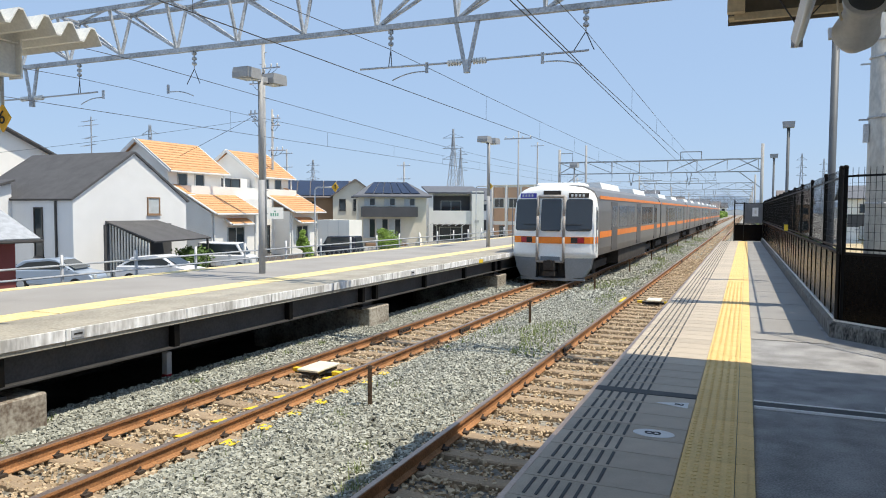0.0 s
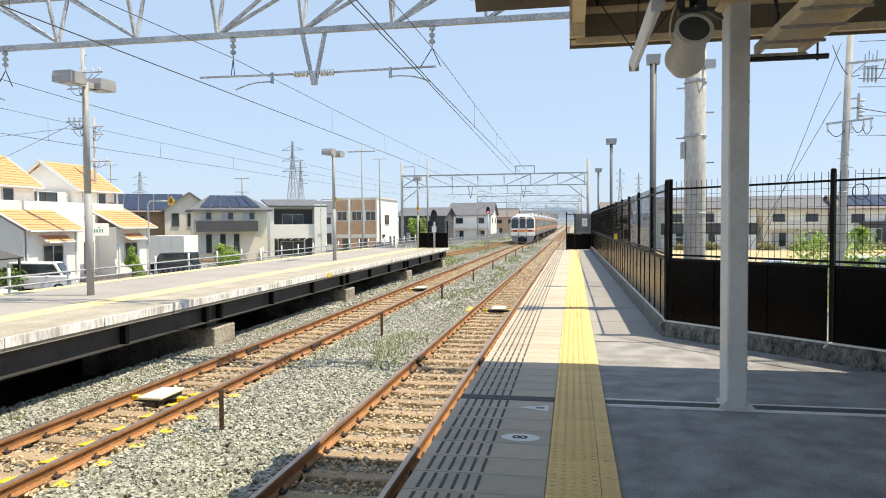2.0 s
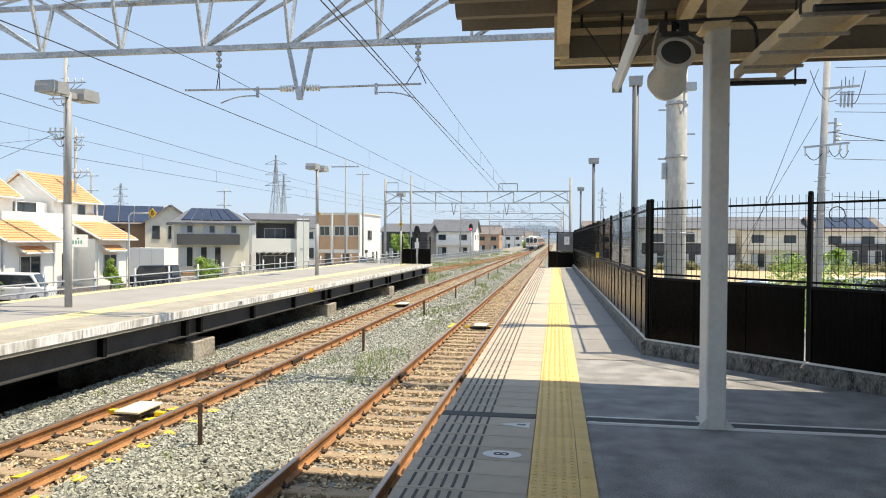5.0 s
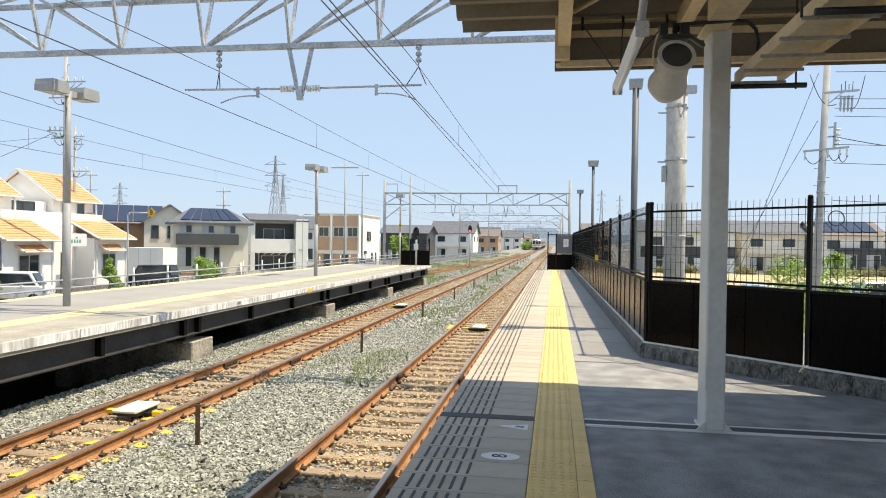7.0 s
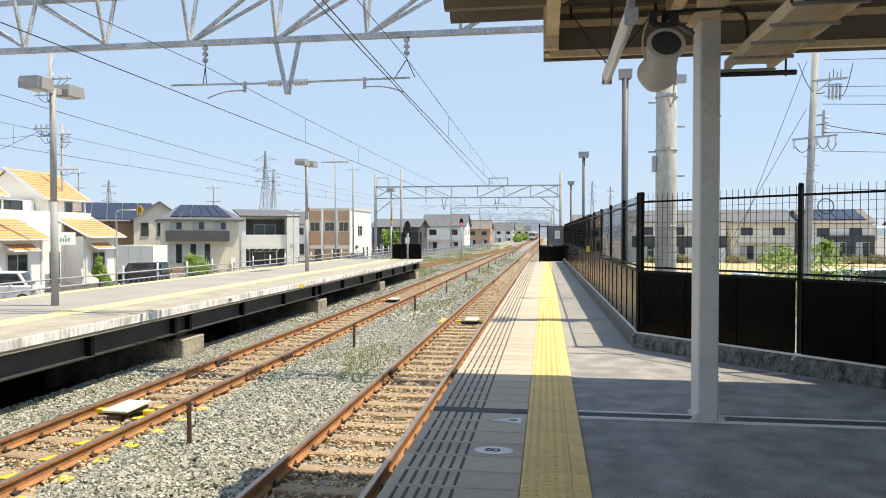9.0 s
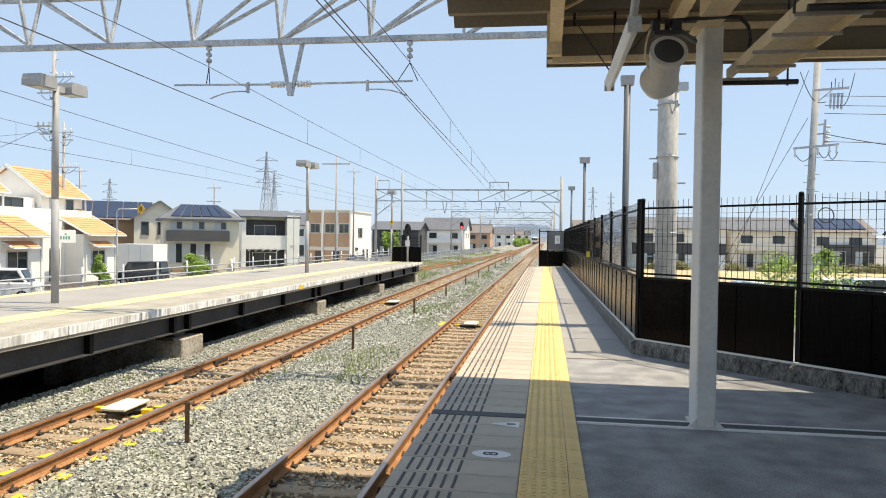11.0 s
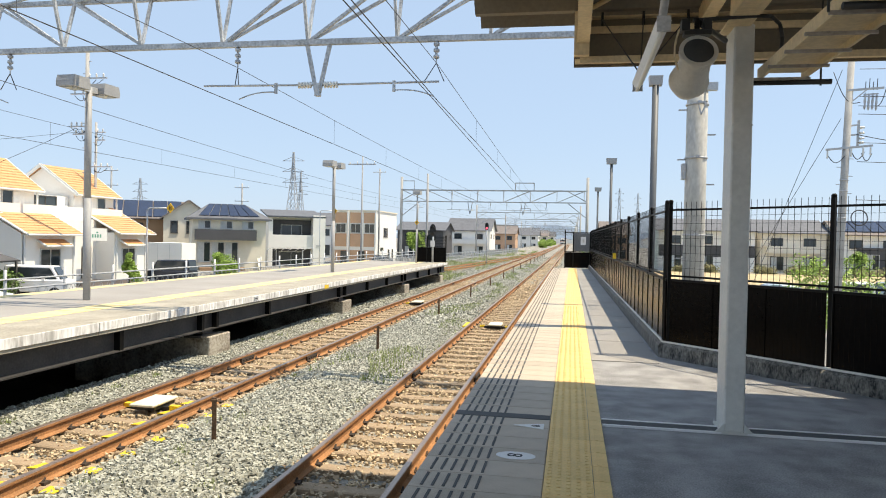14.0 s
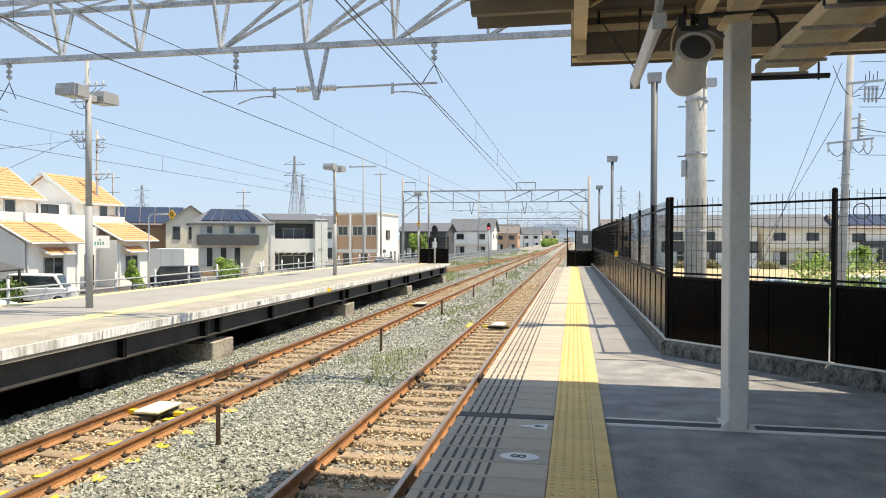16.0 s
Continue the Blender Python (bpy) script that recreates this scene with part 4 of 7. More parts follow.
def far_canopy():
    c = thing("far_canopy", 0, 0, 0, "cream canopy with zigzag folded roof over the far platform", "canopy", "", "structure")
    bm = B()
    folded_deck(bm, -12.2, -6.95, -12, 6.2, 3.42, 0.17, 0.30, 0.02)
    part("roof_deck", bm, "deck_white", c, "white folded metal roof deck")
    bm = B()
    h_beam(bm, (-7.65, 5.7, 3.2), (-7.65, -12, 3.2), 0.16, 0.36)
    part("edge_beam", bm, "deck_white", c)
    boxpart("beam_end", (-7.76, -7.55, 5.70, 5.72, 2.98, 3.42), "deck_white", c)
    boxpart("lamp_plate", (-7.85, -7.70, 5.6, 5.73, 3.02, 3.10), "galv", c)
    for x in (-10.0,):
        for y in (4.0, -2.0):
            boxpart("column", (x - 0.12, x + 0.12, y - 0.12, y + 0.12, 0, 3.4), "column", c)


far_canopy()

def diamond_sign(x, y, z, text, s, label, parent_bar=None):
    g = thing("diamond_sign", x, y, z, label, "sign", "stop position signs")
    bm = B()
    prism(bm, [(0, -s), (s * 0.85, 0), (0, s), (-s * 0.85, 0)], "y", -0.01, 0.01)
    part("plate", bm, "sign_yellow", g, "amber diamond plate")
    cu = bpy.data.curves.new("number", "FONT")
    cu.body, cu.size, cu.align_x, cu.align_y, cu.extrude = text, s * 1.35, "CENTER", "CENTER", 0.002
    cu.materials.append(M["sign_ink"])
    n = new("number", cu)
    n.parent = g
    n.matrix_basis = pose(0, -0.015, 0, 90, 0, 0)
    if parent_bar:
        bm = B()
        for a, b in zip(parent_bar, parent_bar[1:]):
            rod(bm, a, b, 0.022, 8)
        part("arm", bm, "galv", g)
    return g


diamond_sign(-8.17, 5.9, 2.58, "6", 0.17, "amber diamond sign with number six hanging from the far canopy", [(0, 0, 0.16), (0, 0, 0.55)])
diamond_sign(-8.84, 39.9, 2.33, "8", 0.15, "amber diamond stop sign with number eight on the slim lamp post", [(-0.02, 0.03, -0.1), (-0.02, 0.03, 0.1)])
for x, y, zz in ((-11.74, 19.2, 2.19), (-11.42, 33.0, 2.68)):
    diamond_sign(x, y, zz, "8", 0.15, "amber diamond stop sign with number eight on an arm", [(-0.12, 0, 0.0), (-0.68, 0, 0.0), (-0.75, 0, -0.07), (-0.75, 0, -zz - 0.3)])


def lamp_post(x, y, h, label, two=True, base=0.0, r=0.075):
    p = thing("platform_lamp", x, y, base, label, "lamp post", "platform lamps", "", 86)
    bm = B()
    rod(bm, (0, 0, 0), (0, 0, h * 0.48), r, 14)
    rod(bm, (0, 0, h * 0.48), (0, 0, h), r * 0.82, 14)
    part("pole", bm, "pole_grey", p)
    boxpart("bracket", (-0.30 if two else -0.1, 0.30 if two else 0.1, -0.05, 0.05, h - 0.10, h + 0.02), "galv", p)
    for s in ((-1, 1) if two else (1,)):
        bm = B()
        c = s * 0.44 if two else 0
        prism(bm, [(c - 0.24, h - 0.10), (c + 0.24, h - 0.10), (c + 0.24, h + 0.02), (c + 0.21, h + 0.13), (c - 0.21, h + 0.13), (c - 0.24, h + 0.02)], "y", -0.21, 0.21)
        head = part("lamp_head", bm, "pole_grey", p, "grey flood light head")
        boxpart("lens", (c - 0.15, c + 0.15, -0.13, 0.13, h - 0.115, h - 0.101), "curtain", head)


lamp_post(-10.12, 13.42, 4.5, "grey steel lamp post with twin flood lights")
lamp_post(-9.52, 27.35, 4.32, "grey steel lamp post with twin flood lights")
lamp_post(-8.86, 40.0, 4.05, "slim grey lamp post with small head", False, 0, 0.05)
for y, h in ((16.8, 5.15), (38.8, 5.7), (58.6, 5.6)):
    p = thing("platform_lamp", 1.79 if y < 20 else 1.98, y, GROUND, "tall slim lamp post behind the platform fence", "lamp post", "platform lamps")
    bm = B()
    rod(bm, (0, 0, 0), (0, 0, h - GROUND), 0.075, 12)
    # shaded pole tone: back-light is painted into this grey
    part("pole", bm, "pole_backlit", p)
    bm = B()
    k = 0.55 if y < 20 else 1.0
    prism(bm, [(-0.25 * k, h - GROUND - 0.1), (0.25 * k, h - GROUND - 0.1), (0.28 * k, h - GROUND + 0.2 * k), (-0.28 * k, h - GROUND + 0.2 * k)], "y", -0.2 * k, 0.2 * k)
    part("lamp_head", bm, "pole_grey", p)

# ---------------- train ----------------
CAR, HALF = 20.0, 1.41


def body_outline():
    z0 = 0.20
    return [(-HALF + 0.04, z0), (HALF - 0.04, z0), (HALF, z0 + 0.25), (HALF, 1.75), (HALF - 0.02, 2.18), (HALF - 0.16, 2.43), (HALF - 0.5, 2.58), (0.0, 2.64),
            (-HALF + 0.5, 2.58), (-HALF + 0.16, 2.43), (-HALF + 0.02, 2.18), (-HALF, 1.75), (-HALF, z0 + 0.25)]


def train():
    """Local: x across, y back from the cab front, z from rail top less 0."""
    ZR = RAIL
    t = thing("train", T2, 23.6, 0, "stainless commuter train with orange bands and white cab", "train")
    zoff = -0.25
    for n in range(6):
        y0 = n * CAR + (0.9 if n == 0 else 0.25)
        y1 = (n + 1) * CAR - 0.25
        bm = B()
        prism(bm, [(x, z + zoff) for x, z in body_outline()], "y", y0, y1)
        car = part("carriage", bm, "steel_train", t, "ribbed stainless carriage body")
        for s in (-1, 1):
            for za, zb in ((0.60, 0.82), (1.94, 2.06)):
                boxpart("orange_band", (s * HALF - 0.006, s * HALF + 0.006, y0 + 0.3, y1, za + zoff + 0.2, zb + zoff + 0.2), "train_orange", car)
            for k in range(3):
                yd = y0 + 2.6 + k * 6.6
                boxpart("door", (s * HALF - 0.012, s * HALF + 0.008, yd, yd + 1.3, 0.27 + zoff, 2.07 + zoff), "train_door", car)
                boxpart("door_glass", (s * HALF - 0.012, s * HALF + 0.011, yd + 0.15, yd + 0.58, 1.12 + zoff, 1.92 + zoff), "train_glass", car)
                boxpart("door_glass", (s * HALF - 0.012, s * HALF + 0.011, yd + 0.72, yd + 1.15, 1.12 + zoff, 1.92 + zoff), "train_glass", car)
                if k < 2:
                    for q in range(2):
                        ya = yd + 1.75 + q * 2.15
                        boxpart("side_window", (s * HALF - 0.012, s * HALF + 0.009, ya, ya + 1.95, 1.10 + zoff, 1.95 + zoff), "train_glass", car)
        for k in range(2):
            bm = B()
            yb = y0 + 3.5 + k * 8.5
            prism(bm, [(-0.9, 2.5 + zoff), (0.9, 2.5 + zoff), (0.78, 2.84 + zoff), (-0.78, 2.84 + zoff)], "y", yb, yb + 4.2)
            part("roof_unit", bm, "train_white", car, "pale roof air conditioner")
        bm = B()
        bx(bm, -1.25, 1.25, y0 + 5.2, y1 - 5.2, ZR + 0.30, 0.2 + zoff)
        part("underfloor_box", bm, "train_under", car)
        for yb in (y0 + 2.3, y1 - 2.9):
            bm = B()
            for yy in (yb - 1.05, yb + 1.05):
                for s in (-1, 1):
                    rod(bm, (s * 0.5, yy, ZR + 0.43), (s * 0.63, yy, ZR + 0.43), 0.43, 20)
            for s in (-1, 1):
                bx(bm, s * 0.95 - 0.08, s * 0.95 + 0.08, yb - 1.5, yb + 1.5, ZR + 0.35, ZR + 0.62)
            part("bogie", bm, "train_under", car)
        if n:
            boxpart("gangway", (-0.6, 0.6, y0 - 0.5, y0, 0.2 + zoff, 2.4 + zoff), "train_under", car)
    # cab end
    def fy(z, x=0.0):
        """Rake and sweep of the cab front at height z and x across."""
        return 0.22 * max(0, z - 0.9) / 1.6 + 0.33 * max(0, abs(x) - 0.42) + 3.5 * max(0, abs(x) - 1.27) ** 2

    tops = [(0.0, 2.36), (0.42, 2.35), (0.91, 2.28), (1.15, 2.17), (1.27, 2.08), (1.36, 1.90), (HALF, 1.60)]
    cols = [(-x, z) for x, z in reversed(tops[1:])] + tops
    rows = 12
    bm = B()
    grid, loop = [], []
    for x, zt in cols:
        col = []
        for j in range(rows + 1):
            z = -0.10 + (zt + 0.10) * j / rows
            lift = max(0, z - (zt - 0.22)) / 0.22
            bulge = -0.05 * max(0, 1 - abs(z - 0.02) / 0.16)
            col.append(bm.verts.new((x, fy(z, x) + 0.16 * lift ** 2 + bulge, z)))
        grid.append(col)
    for ca, cb in zip(grid, grid[1:]):
        for j in range(rows):
            bm.faces.new((ca[j], cb[j], cb[j + 1], ca[j + 1])).smooth = True
    rim = [c[0] for c in grid] + grid[-1][1:] + [c[-1] for c in grid[-2::-1]] + grid[0][-2:0:-1]
    back = [bm.verts.new((v.co.x, 0.92, v.co.z)) for v in rim]
    for i in range(len(rim)):
        k = (i + 1) % len(rim)
        bm.faces.new((rim[i], rim[k], back[k], back[i])).smooth = True
    bm.faces.new(back)
    cab = part("cab", bm, "train_white", t, "white painted cab front")

    def face(name, x0, x1, za, zb, material, out, parent, label="", cut=0.0):
        bm = B()
        c = cut
        if c:
            ring = [(x0 + c, za), (x1 - c, za), (x1 - c * 0.3, za + c * 0.3), (x1, za + c), (x1, zb - c), (x1 - c * 0.3, zb - c * 0.3), (x1 - c, zb), (x0 + c, zb), (x0 + c * 0.3, zb - c * 0.3), (x0, zb - c), (x0, za + c), (x0 + c * 0.3, za + c * 0.3)]
        else:
            ring = [(x0, za), (x1, za), (x1, zb), (x0, zb)]
        n = len(ring)
        A = [bm.verts.new((x, fy(z, x) - out, z)) for x, z in ring]
        C = [bm.verts.new((x, fy(z, x) + 0.10, z)) for x, z in ring]
        bm.faces.new(A)
        bm.faces.new(C[::-1])
        for i in range(n):
            bm.faces.new((A[i], C[i], C[(i + 1) % n], A[(i + 1) % n]))
        return part(name, bm, material, parent, label)

    for s in (-1, 1):
        w = face("windscreen", min(s * 0.49, s * 1.32), max(s * 0.49, s * 1.32), 0.80, 1.88, "train_glass", 0.012, cab, "dark windscreen", 0.09)
        face("wiper", s * 0.75 - 0.25, s * 0.75 + 0.25, 1.0, 1.03, "black", 0.03, w)
        boxpart("orange_band", (s * HALF - 0.008, s * HALF + 0.008, 0.42, 0.92, 0.39, 0.61), "train_orange", cab)
        face("orange_band", min(s * 1.265, s * 1.375), max(s * 1.265, s * 1.375), 0.39, 0.61, "train_orange", 0.010, cab)
        face("orange_band", min(s * 0.46, s * 1.27), max(s * 0.46, s * 1.27), 0.39, 0.61, "train_orange", 0.010, cab)
        lp = face("lamp_housing", s * 0.88 - 0.21, s * 0.88 + 0.21, 0.40, 0.60, "train_under", 0.018, cab)
        face("tail_lamp", min(s * 0.88, s * 1.08), max(s * 0.88, s * 1.08), 0.415, 0.585, "tail_red", 0.024, lp, "red tail lamp lens")
        face("destination_panel", s * 0.87 - 0.31, s * 0.87 + 0.31, 1.92, 2.08, "blue_sign" if s < 0 else "train_under", 0.012, cab, "destination display")
        for k in range(4):
            face("bar", s * 0.87 - 0.24 + k * 0.12, s * 0.87 - 0.17 + k * 0.12, 1.96, 2.04, "curtain", 0.015, cab)
    dr = face("gangway_door", -0.40, 0.40, -0.22, 1.96, "train_white", 0.05, cab)
    face("door_window", -0.34, 0.34, 0.80, 1.88, "train_glass", 0.06, dr, "", 0.06)
    face("orange_band", -0.40, 0.40, 0.39, 0.61, "train_orange", 0.055, dr)
    face("step_plate", -0.33, 0.33, -0.20, -0.05, "train_grey", 0.075, dr)
    face("route_panel", -0.30, 0.30, 2.03, 2.16, "train_under", 0.03, cab)
    for x in (-0.45, 0.45):
        bm = B()
        for za, zb in ((-0.22, 0.6), (0.6, 1.3), (1.3, 1.96)):
            rod(bm, (x, fy(za) - 0.08, za), (x, fy(zb) - 0.08, zb), 0.046, 8)
        part("gangway_frame", bm, "gangway", cab, "grey brown door frame")
    bm = B()
    rod(bm, (-0.45, fy(1.96) - 0.08, 1.96), (0.45, fy(1.96) - 0.08, 1.96), 0.046, 8)
    part("gangway_frame", bm, "gangway", cab)
    bm = B()
    rod(bm, (-0.45, -0.08, -0.22), (0.45, -0.08, -0.22), 0.046, 8)
    part("gangway_frame", bm, "gangway", cab)
    for s in (-1, 1):
        boxpart("cab_door", (s * 1.405 - 0.012, s * 1.405 + 0.012, 0.56, 0.87, -0.08, 1.55), "train_white", cab)
        boxpart("cab_door_window", (s * 1.405 - 0.016, s * 1.405 + 0.016, 0.63, 0.80, 0.85, 1.5), "train_glass", cab)
    # skirt and coupler
    for s in (-1, 1):
        bm = B()
        pts = [(0.48, -0.10), (1.34, -0.10), (1.27, -0.45), (1.10, -0.74), (0.52, -0.80)]
        prism(bm, [(s * x, z) for x, z in pts], "y", -0.02, 0.35)
        for v in bm.verts:
            v.co.y += 0.33 * max(0, abs(v.co.x) - 0.42)
        part("skirt", bm, "train_grey", cab, "grey plough skirt")
    bm = B()
    prism(bm, [(-1.1, 0.2), (-0.42, -0.03), (0.42, -0.03), (1.1, 0.2), (1.1, 0.4), (-1.1, 0.4)], "z", -0.86, -0.78)
    part("rail_guard", bm, "train_grey", cab)
    bm = B()
    bx(bm, -0.18, 0.18, -0.25, 0.3, -0.50, -0.18)
    rod(bm, (0, -0.28, -0.30), (0, 0.3, -0.30), 0.15, 12)
    bx(bm, -0.2, 0.2, -0.22, 0.2, -0.70, -0.54)
    part("coupler", bm, "train_under", cab, "dark automatic coupler")
    bm = B()
    bx(bm, -0.95, 0.95, 0.3, 0.34, -0.85, -0.05)
    part("bulkhead", bm, "black", cab)
    for x in (-0.36, 0.34):
        bm = B()
        rod(bm, (x, -0.04, -0.2), (x * 1.1, 0.1, -0.62), 0.03, 6)
        part("air_hose", bm, "black", cab)
    for s in (-1, 1):
        bm = B()
        rod(bm, (s * 1.46, 0.35, 0.1), (s * 1.46, 0.35, 1.6), 0.015, 6)
        part("grab_rail", bm, "train_grey", cab)
    bm = B()
    bx(bm, -0.8, 0.8, 0.95, 2.4, 2.2, 2.46)
    part("roof_fairing", bm, "train_white", cab, "white rounded roof fairing", 0.08)
    # a folded current collector
    for yc in (26.0, 66.0):
        pg = B()
        for s in (-1, 1):
            beam(pg, (s * 0.5, yc - 0.8, 2.55), (s * 0.3, yc + 0.8, 2.95), 0.04, 0.04)
            beam(pg, (s * 0.3, yc + 0.8, 2.95), (s * 0.5, yc - 0.4, 3.5), 0.03, 0.03)
        beam(pg, (-0.85, yc - 0.4, 3.52), (0.85, yc - 0.4, 3.52), 0.05, 0.03)
        beam(pg, (-0.85, yc - 0.7, 3.52), (0.85, yc - 0.7, 3.52), 0.05, 0.03)
        part("current_collector", pg, "truss", t)
    return t


TRAIN = train()
# ---------------- houses ----------------
def window(parent, face, a0, a1, z0, z1, at, frame="frame_light", panes=2, fill="pane"):
    """A framed window on a wall: face 'x' looks to +x at x=at, face 'y' looks to -y at y=at."""
    def b(u0, u1, v0, v1, d0, d1):
        return (at + d0, at + d1, u0, u1, v0, v1) if face == "x" else (u0, u1, at - d1, at - d0, v0, v1)
    bm = B()
    t = 0.07
    def ring(m, d):
        pts = ((a0 + m, z0 + m), (a1 - m, z0 + m), (a1 - m, z1 - m), (a0 + m, z1 - m))
        return [bm.verts.new((at + d, u, v) if face == "x" else (u, at - d, v)) for u, v in pts]
    loops = [ring(0, -0.02), ring(0, 0.06), ring(t, 0.06), ring(t, -0.02)]
    for la, lb in zip(loops, loops[1:] + loops[:1]):
        for i in range(4):
            bm.faces.new((la[i], la[(i + 1) % 4], lb[(i + 1) % 4], lb[i]))
    w = part("window", bm, frame, parent)
    n = panes
    s = (a1 - a0 - 2 * t) / n
    for i in range(n):
        boxpart("pane", b(a0 + t + i * s + 0.015, a0 + t + (i + 1) * s - 0.015, z0 + t, z1 - t, -0.02, 0.02), fill if i % 2 == 0 else "pane", w)
        if i:
            boxpart("mullion", b(a0 + t + i * s - 0.03, a0 + t + i * s + 0.03, z0 + t, z1 - t, -0.02, 0.05), frame, w)
    boxpart("sill", b(a0 - 0.05, a1 + 0.05, z0 - 0.06, z0, 0.0, 0.10), frame, w)
    return w


def slope(bm, p, q, r, s, th=0.12):
    """A roof slab over four corners in order."""
    vs = [Vector(v) for v in (p, q, r, s)]
    n = (vs[1] - vs[0]).cross(vs[2] - vs[1]).normalized()
    if n.z < 0:
        n = -n
    A = [bm.verts.new(v) for v in vs]
    C = [bm.verts.new(v + n * th) for v in vs]
    bm.faces.new(A)
    bm.faces.new(C[::-1])
    for i in range(4):
        bm.faces.new((A[i], A[(i + 1) % 4], C[(i + 1) % 4], C[i]))


def tile_courses(bm, p, q, r, s, rows, cols):
    """Rows of lapped tiles on the slope from eave p-q to ridge s-r."""
    p, q, r, s = (Vector(v) for v in (p, q, r, s))
    n = (q - p).cross(s - p).normalized()
    if n.z < 0:
        n = -n
    for i in range(rows):
        a, b = i / rows, (i + 1) / rows + 0.01
        for j in range(cols):
            c, d = j / cols, (j + 1) / cols
            def at(u, v, h):
                return (p + (q - p) * u) * (1 - v) + (s + (r - s) * u) * v + n * h
            vs = [bm.verts.new(at(c, a, 0.07)), bm.verts.new(at(d - 0.004, a, 0.07)), bm.verts.new(at(d - 0.004, b, 0.03)), bm.verts.new(at(c, b, 0.03))]
            bm.faces.new(vs)
            lo = [bm.verts.new(at(c, a, 0.0)), bm.verts.new(at(d - 0.004, a, 0.0))]
            bm.faces.new((lo[0], lo[1], vs[1], vs[0]))
            m = (vs[0].co + vs[1].co) / 2 + n * 0.018
            top = bm.verts.new(m)
            bm.faces.new((vs[0], vs[1], top))


def gable_block(name, h, x0, x1, y0, y1, z0, ze, zr, axis, wall, roof, over=0.4, rname="roof"):
    """Walls with a pitched roof; axis is the way the ridge runs."""
    bm = B()
    if axis == "x":
        m = (y0 + y1) / 2
        prism(bm, [(y0, z0), (y1, z0), (y1, ze), (m, zr), (y0, ze)], "x", x0, x1)
    else:
        m = (x0 + x1) / 2
        prism(bm, [(x0, z0), (x1, z0), (x1, ze), (m, zr), (x0, ze)], "y", y0, y1)
    w = part("wall", bm, wall, h)
    if axis == "x":
        k = (zr - ze) / (m - y0)
        for s, e in ((-1, y0), (1, y1)):
            bm = B()
            slope(bm, (x0 - over, e + s * over, ze - k * over), (x1 + over, e + s * over, ze - k * over), (x1 + over, m, zr), (x0 - over, m, zr))
            part(rname, bm, roof, h)
    else:
        k = (zr - ze) / (m - x0)
        for s, e in ((-1, x0), (1, x1)):
            bm = B()
            slope(bm, (e + s * over, y0 - over, ze - k * over), (e + s * over, y1 + over, ze - k * over), (m, y1 + over, zr), (m, y0 - over, zr))
            part(rname, bm, roof, h)
    return w


def house(label):
    return thing("house", 0, 0, 0, label, "house")


G = GROUND


def turned(h, cx, cy, deg):
    """Turn a whole house about an upright line."""
    c, k = math.cos(radians(deg)), math.sin(radians(deg))
    h.matrix_basis = pose(cx - c * cx + k * cy, cy - k * cx - c * cy, 0, 0, 0, deg)


def grey_barn_house():
    h = house("pale grey gabled house with charcoal roof and lean-to")
    gable_block("main", h, -41.4, -33, 27.05, 35.4, G, 2.0, 4.75, "x", "wall_grey", "roof_dark", 0.12)
    window(h, "x", 32.17, 33.17, 1.15, 2.2, -33, "wall_tan", 1, "curtain")
    # lean-to
    bm = B()
    slope(bm, (-33, 29.1, 0.72), (-33, 32.95, 0.72), (-30.3, 34.6, -0.33), (-29.7, 29.5, -0.38), 0.09)
    part("lean_to_roof", bm, "roof_dark", h, "charcoal lean-to roof")
    for k in range(14):
        y = -32.9 + k * 0.22
        boxpart("slat", (y, y + 0.1, 29.3, 29.36, G, 0.62 - k * 0.077), "frame_light", h)
    for y in (29.6, 34.2):
        boxpart("lean_to_post", (-30.3, -30.2, y, y + 0.1, G, -0.25), "frame_dark", h)
    boxpart("back_wall", (-33.0, -32.9, 29.0, 34.0, G, 0.6), "wall_dark", h)
    window(h, "y", -36.0, -35.3, -1.18, 1.56, 27.05, "frame_dark", 1)
    mast = boxpart("antenna_mast", (-40.03, -39.97, 34.27, 34.33, 2.6, 7.6), "galv", h, "slim rooftop antenna mast")
    for z, l in ((7.3, 0.55), (7.0, 0.7), (6.2, 0.45), (5.7, 0.6)):
        bm = B()
        beam(bm, (-40.0, 34.3 - l, z - 0.12), (-40.0, 34.3 + l * 0.6, z + 0.1), 0.03, 0.03)
        for k in range(5):
            yk = 34.3 - l + k * l * 0.36
            beam(bm, (-40.35, yk, z - 0.1 + k * 0.05), (-39.65, yk, z - 0.1 + k * 0.05), 0.018, 0.018)
        part("antenna", bm, "galv", mast)
    boxpart("downpipe", (-34.3, -34.2, 26.95, 27.05, G, 1.9), "frame_dark", h)
    bm = B()
    prism(bm, [(27.05, G), (22.5, G), (22.5, 1.6), (27.05, 2.9)], "x", -46, -37.8)
    part("wing", bm, "wall_grey", h)
    bm = B()
    slope(bm, (-37.5, 22.2, 1.5), (-37.5, 27.1, 3.0), (-46, 27.1, 3.0), (-46, 22.2, 1.5))
    part("wing_roof", bm, "roof_dark", h)
    window(h, "x", 25.3, 26.2, 0.6, 1.7, -37.8, "frame_dark", 1)


grey_barn_house()


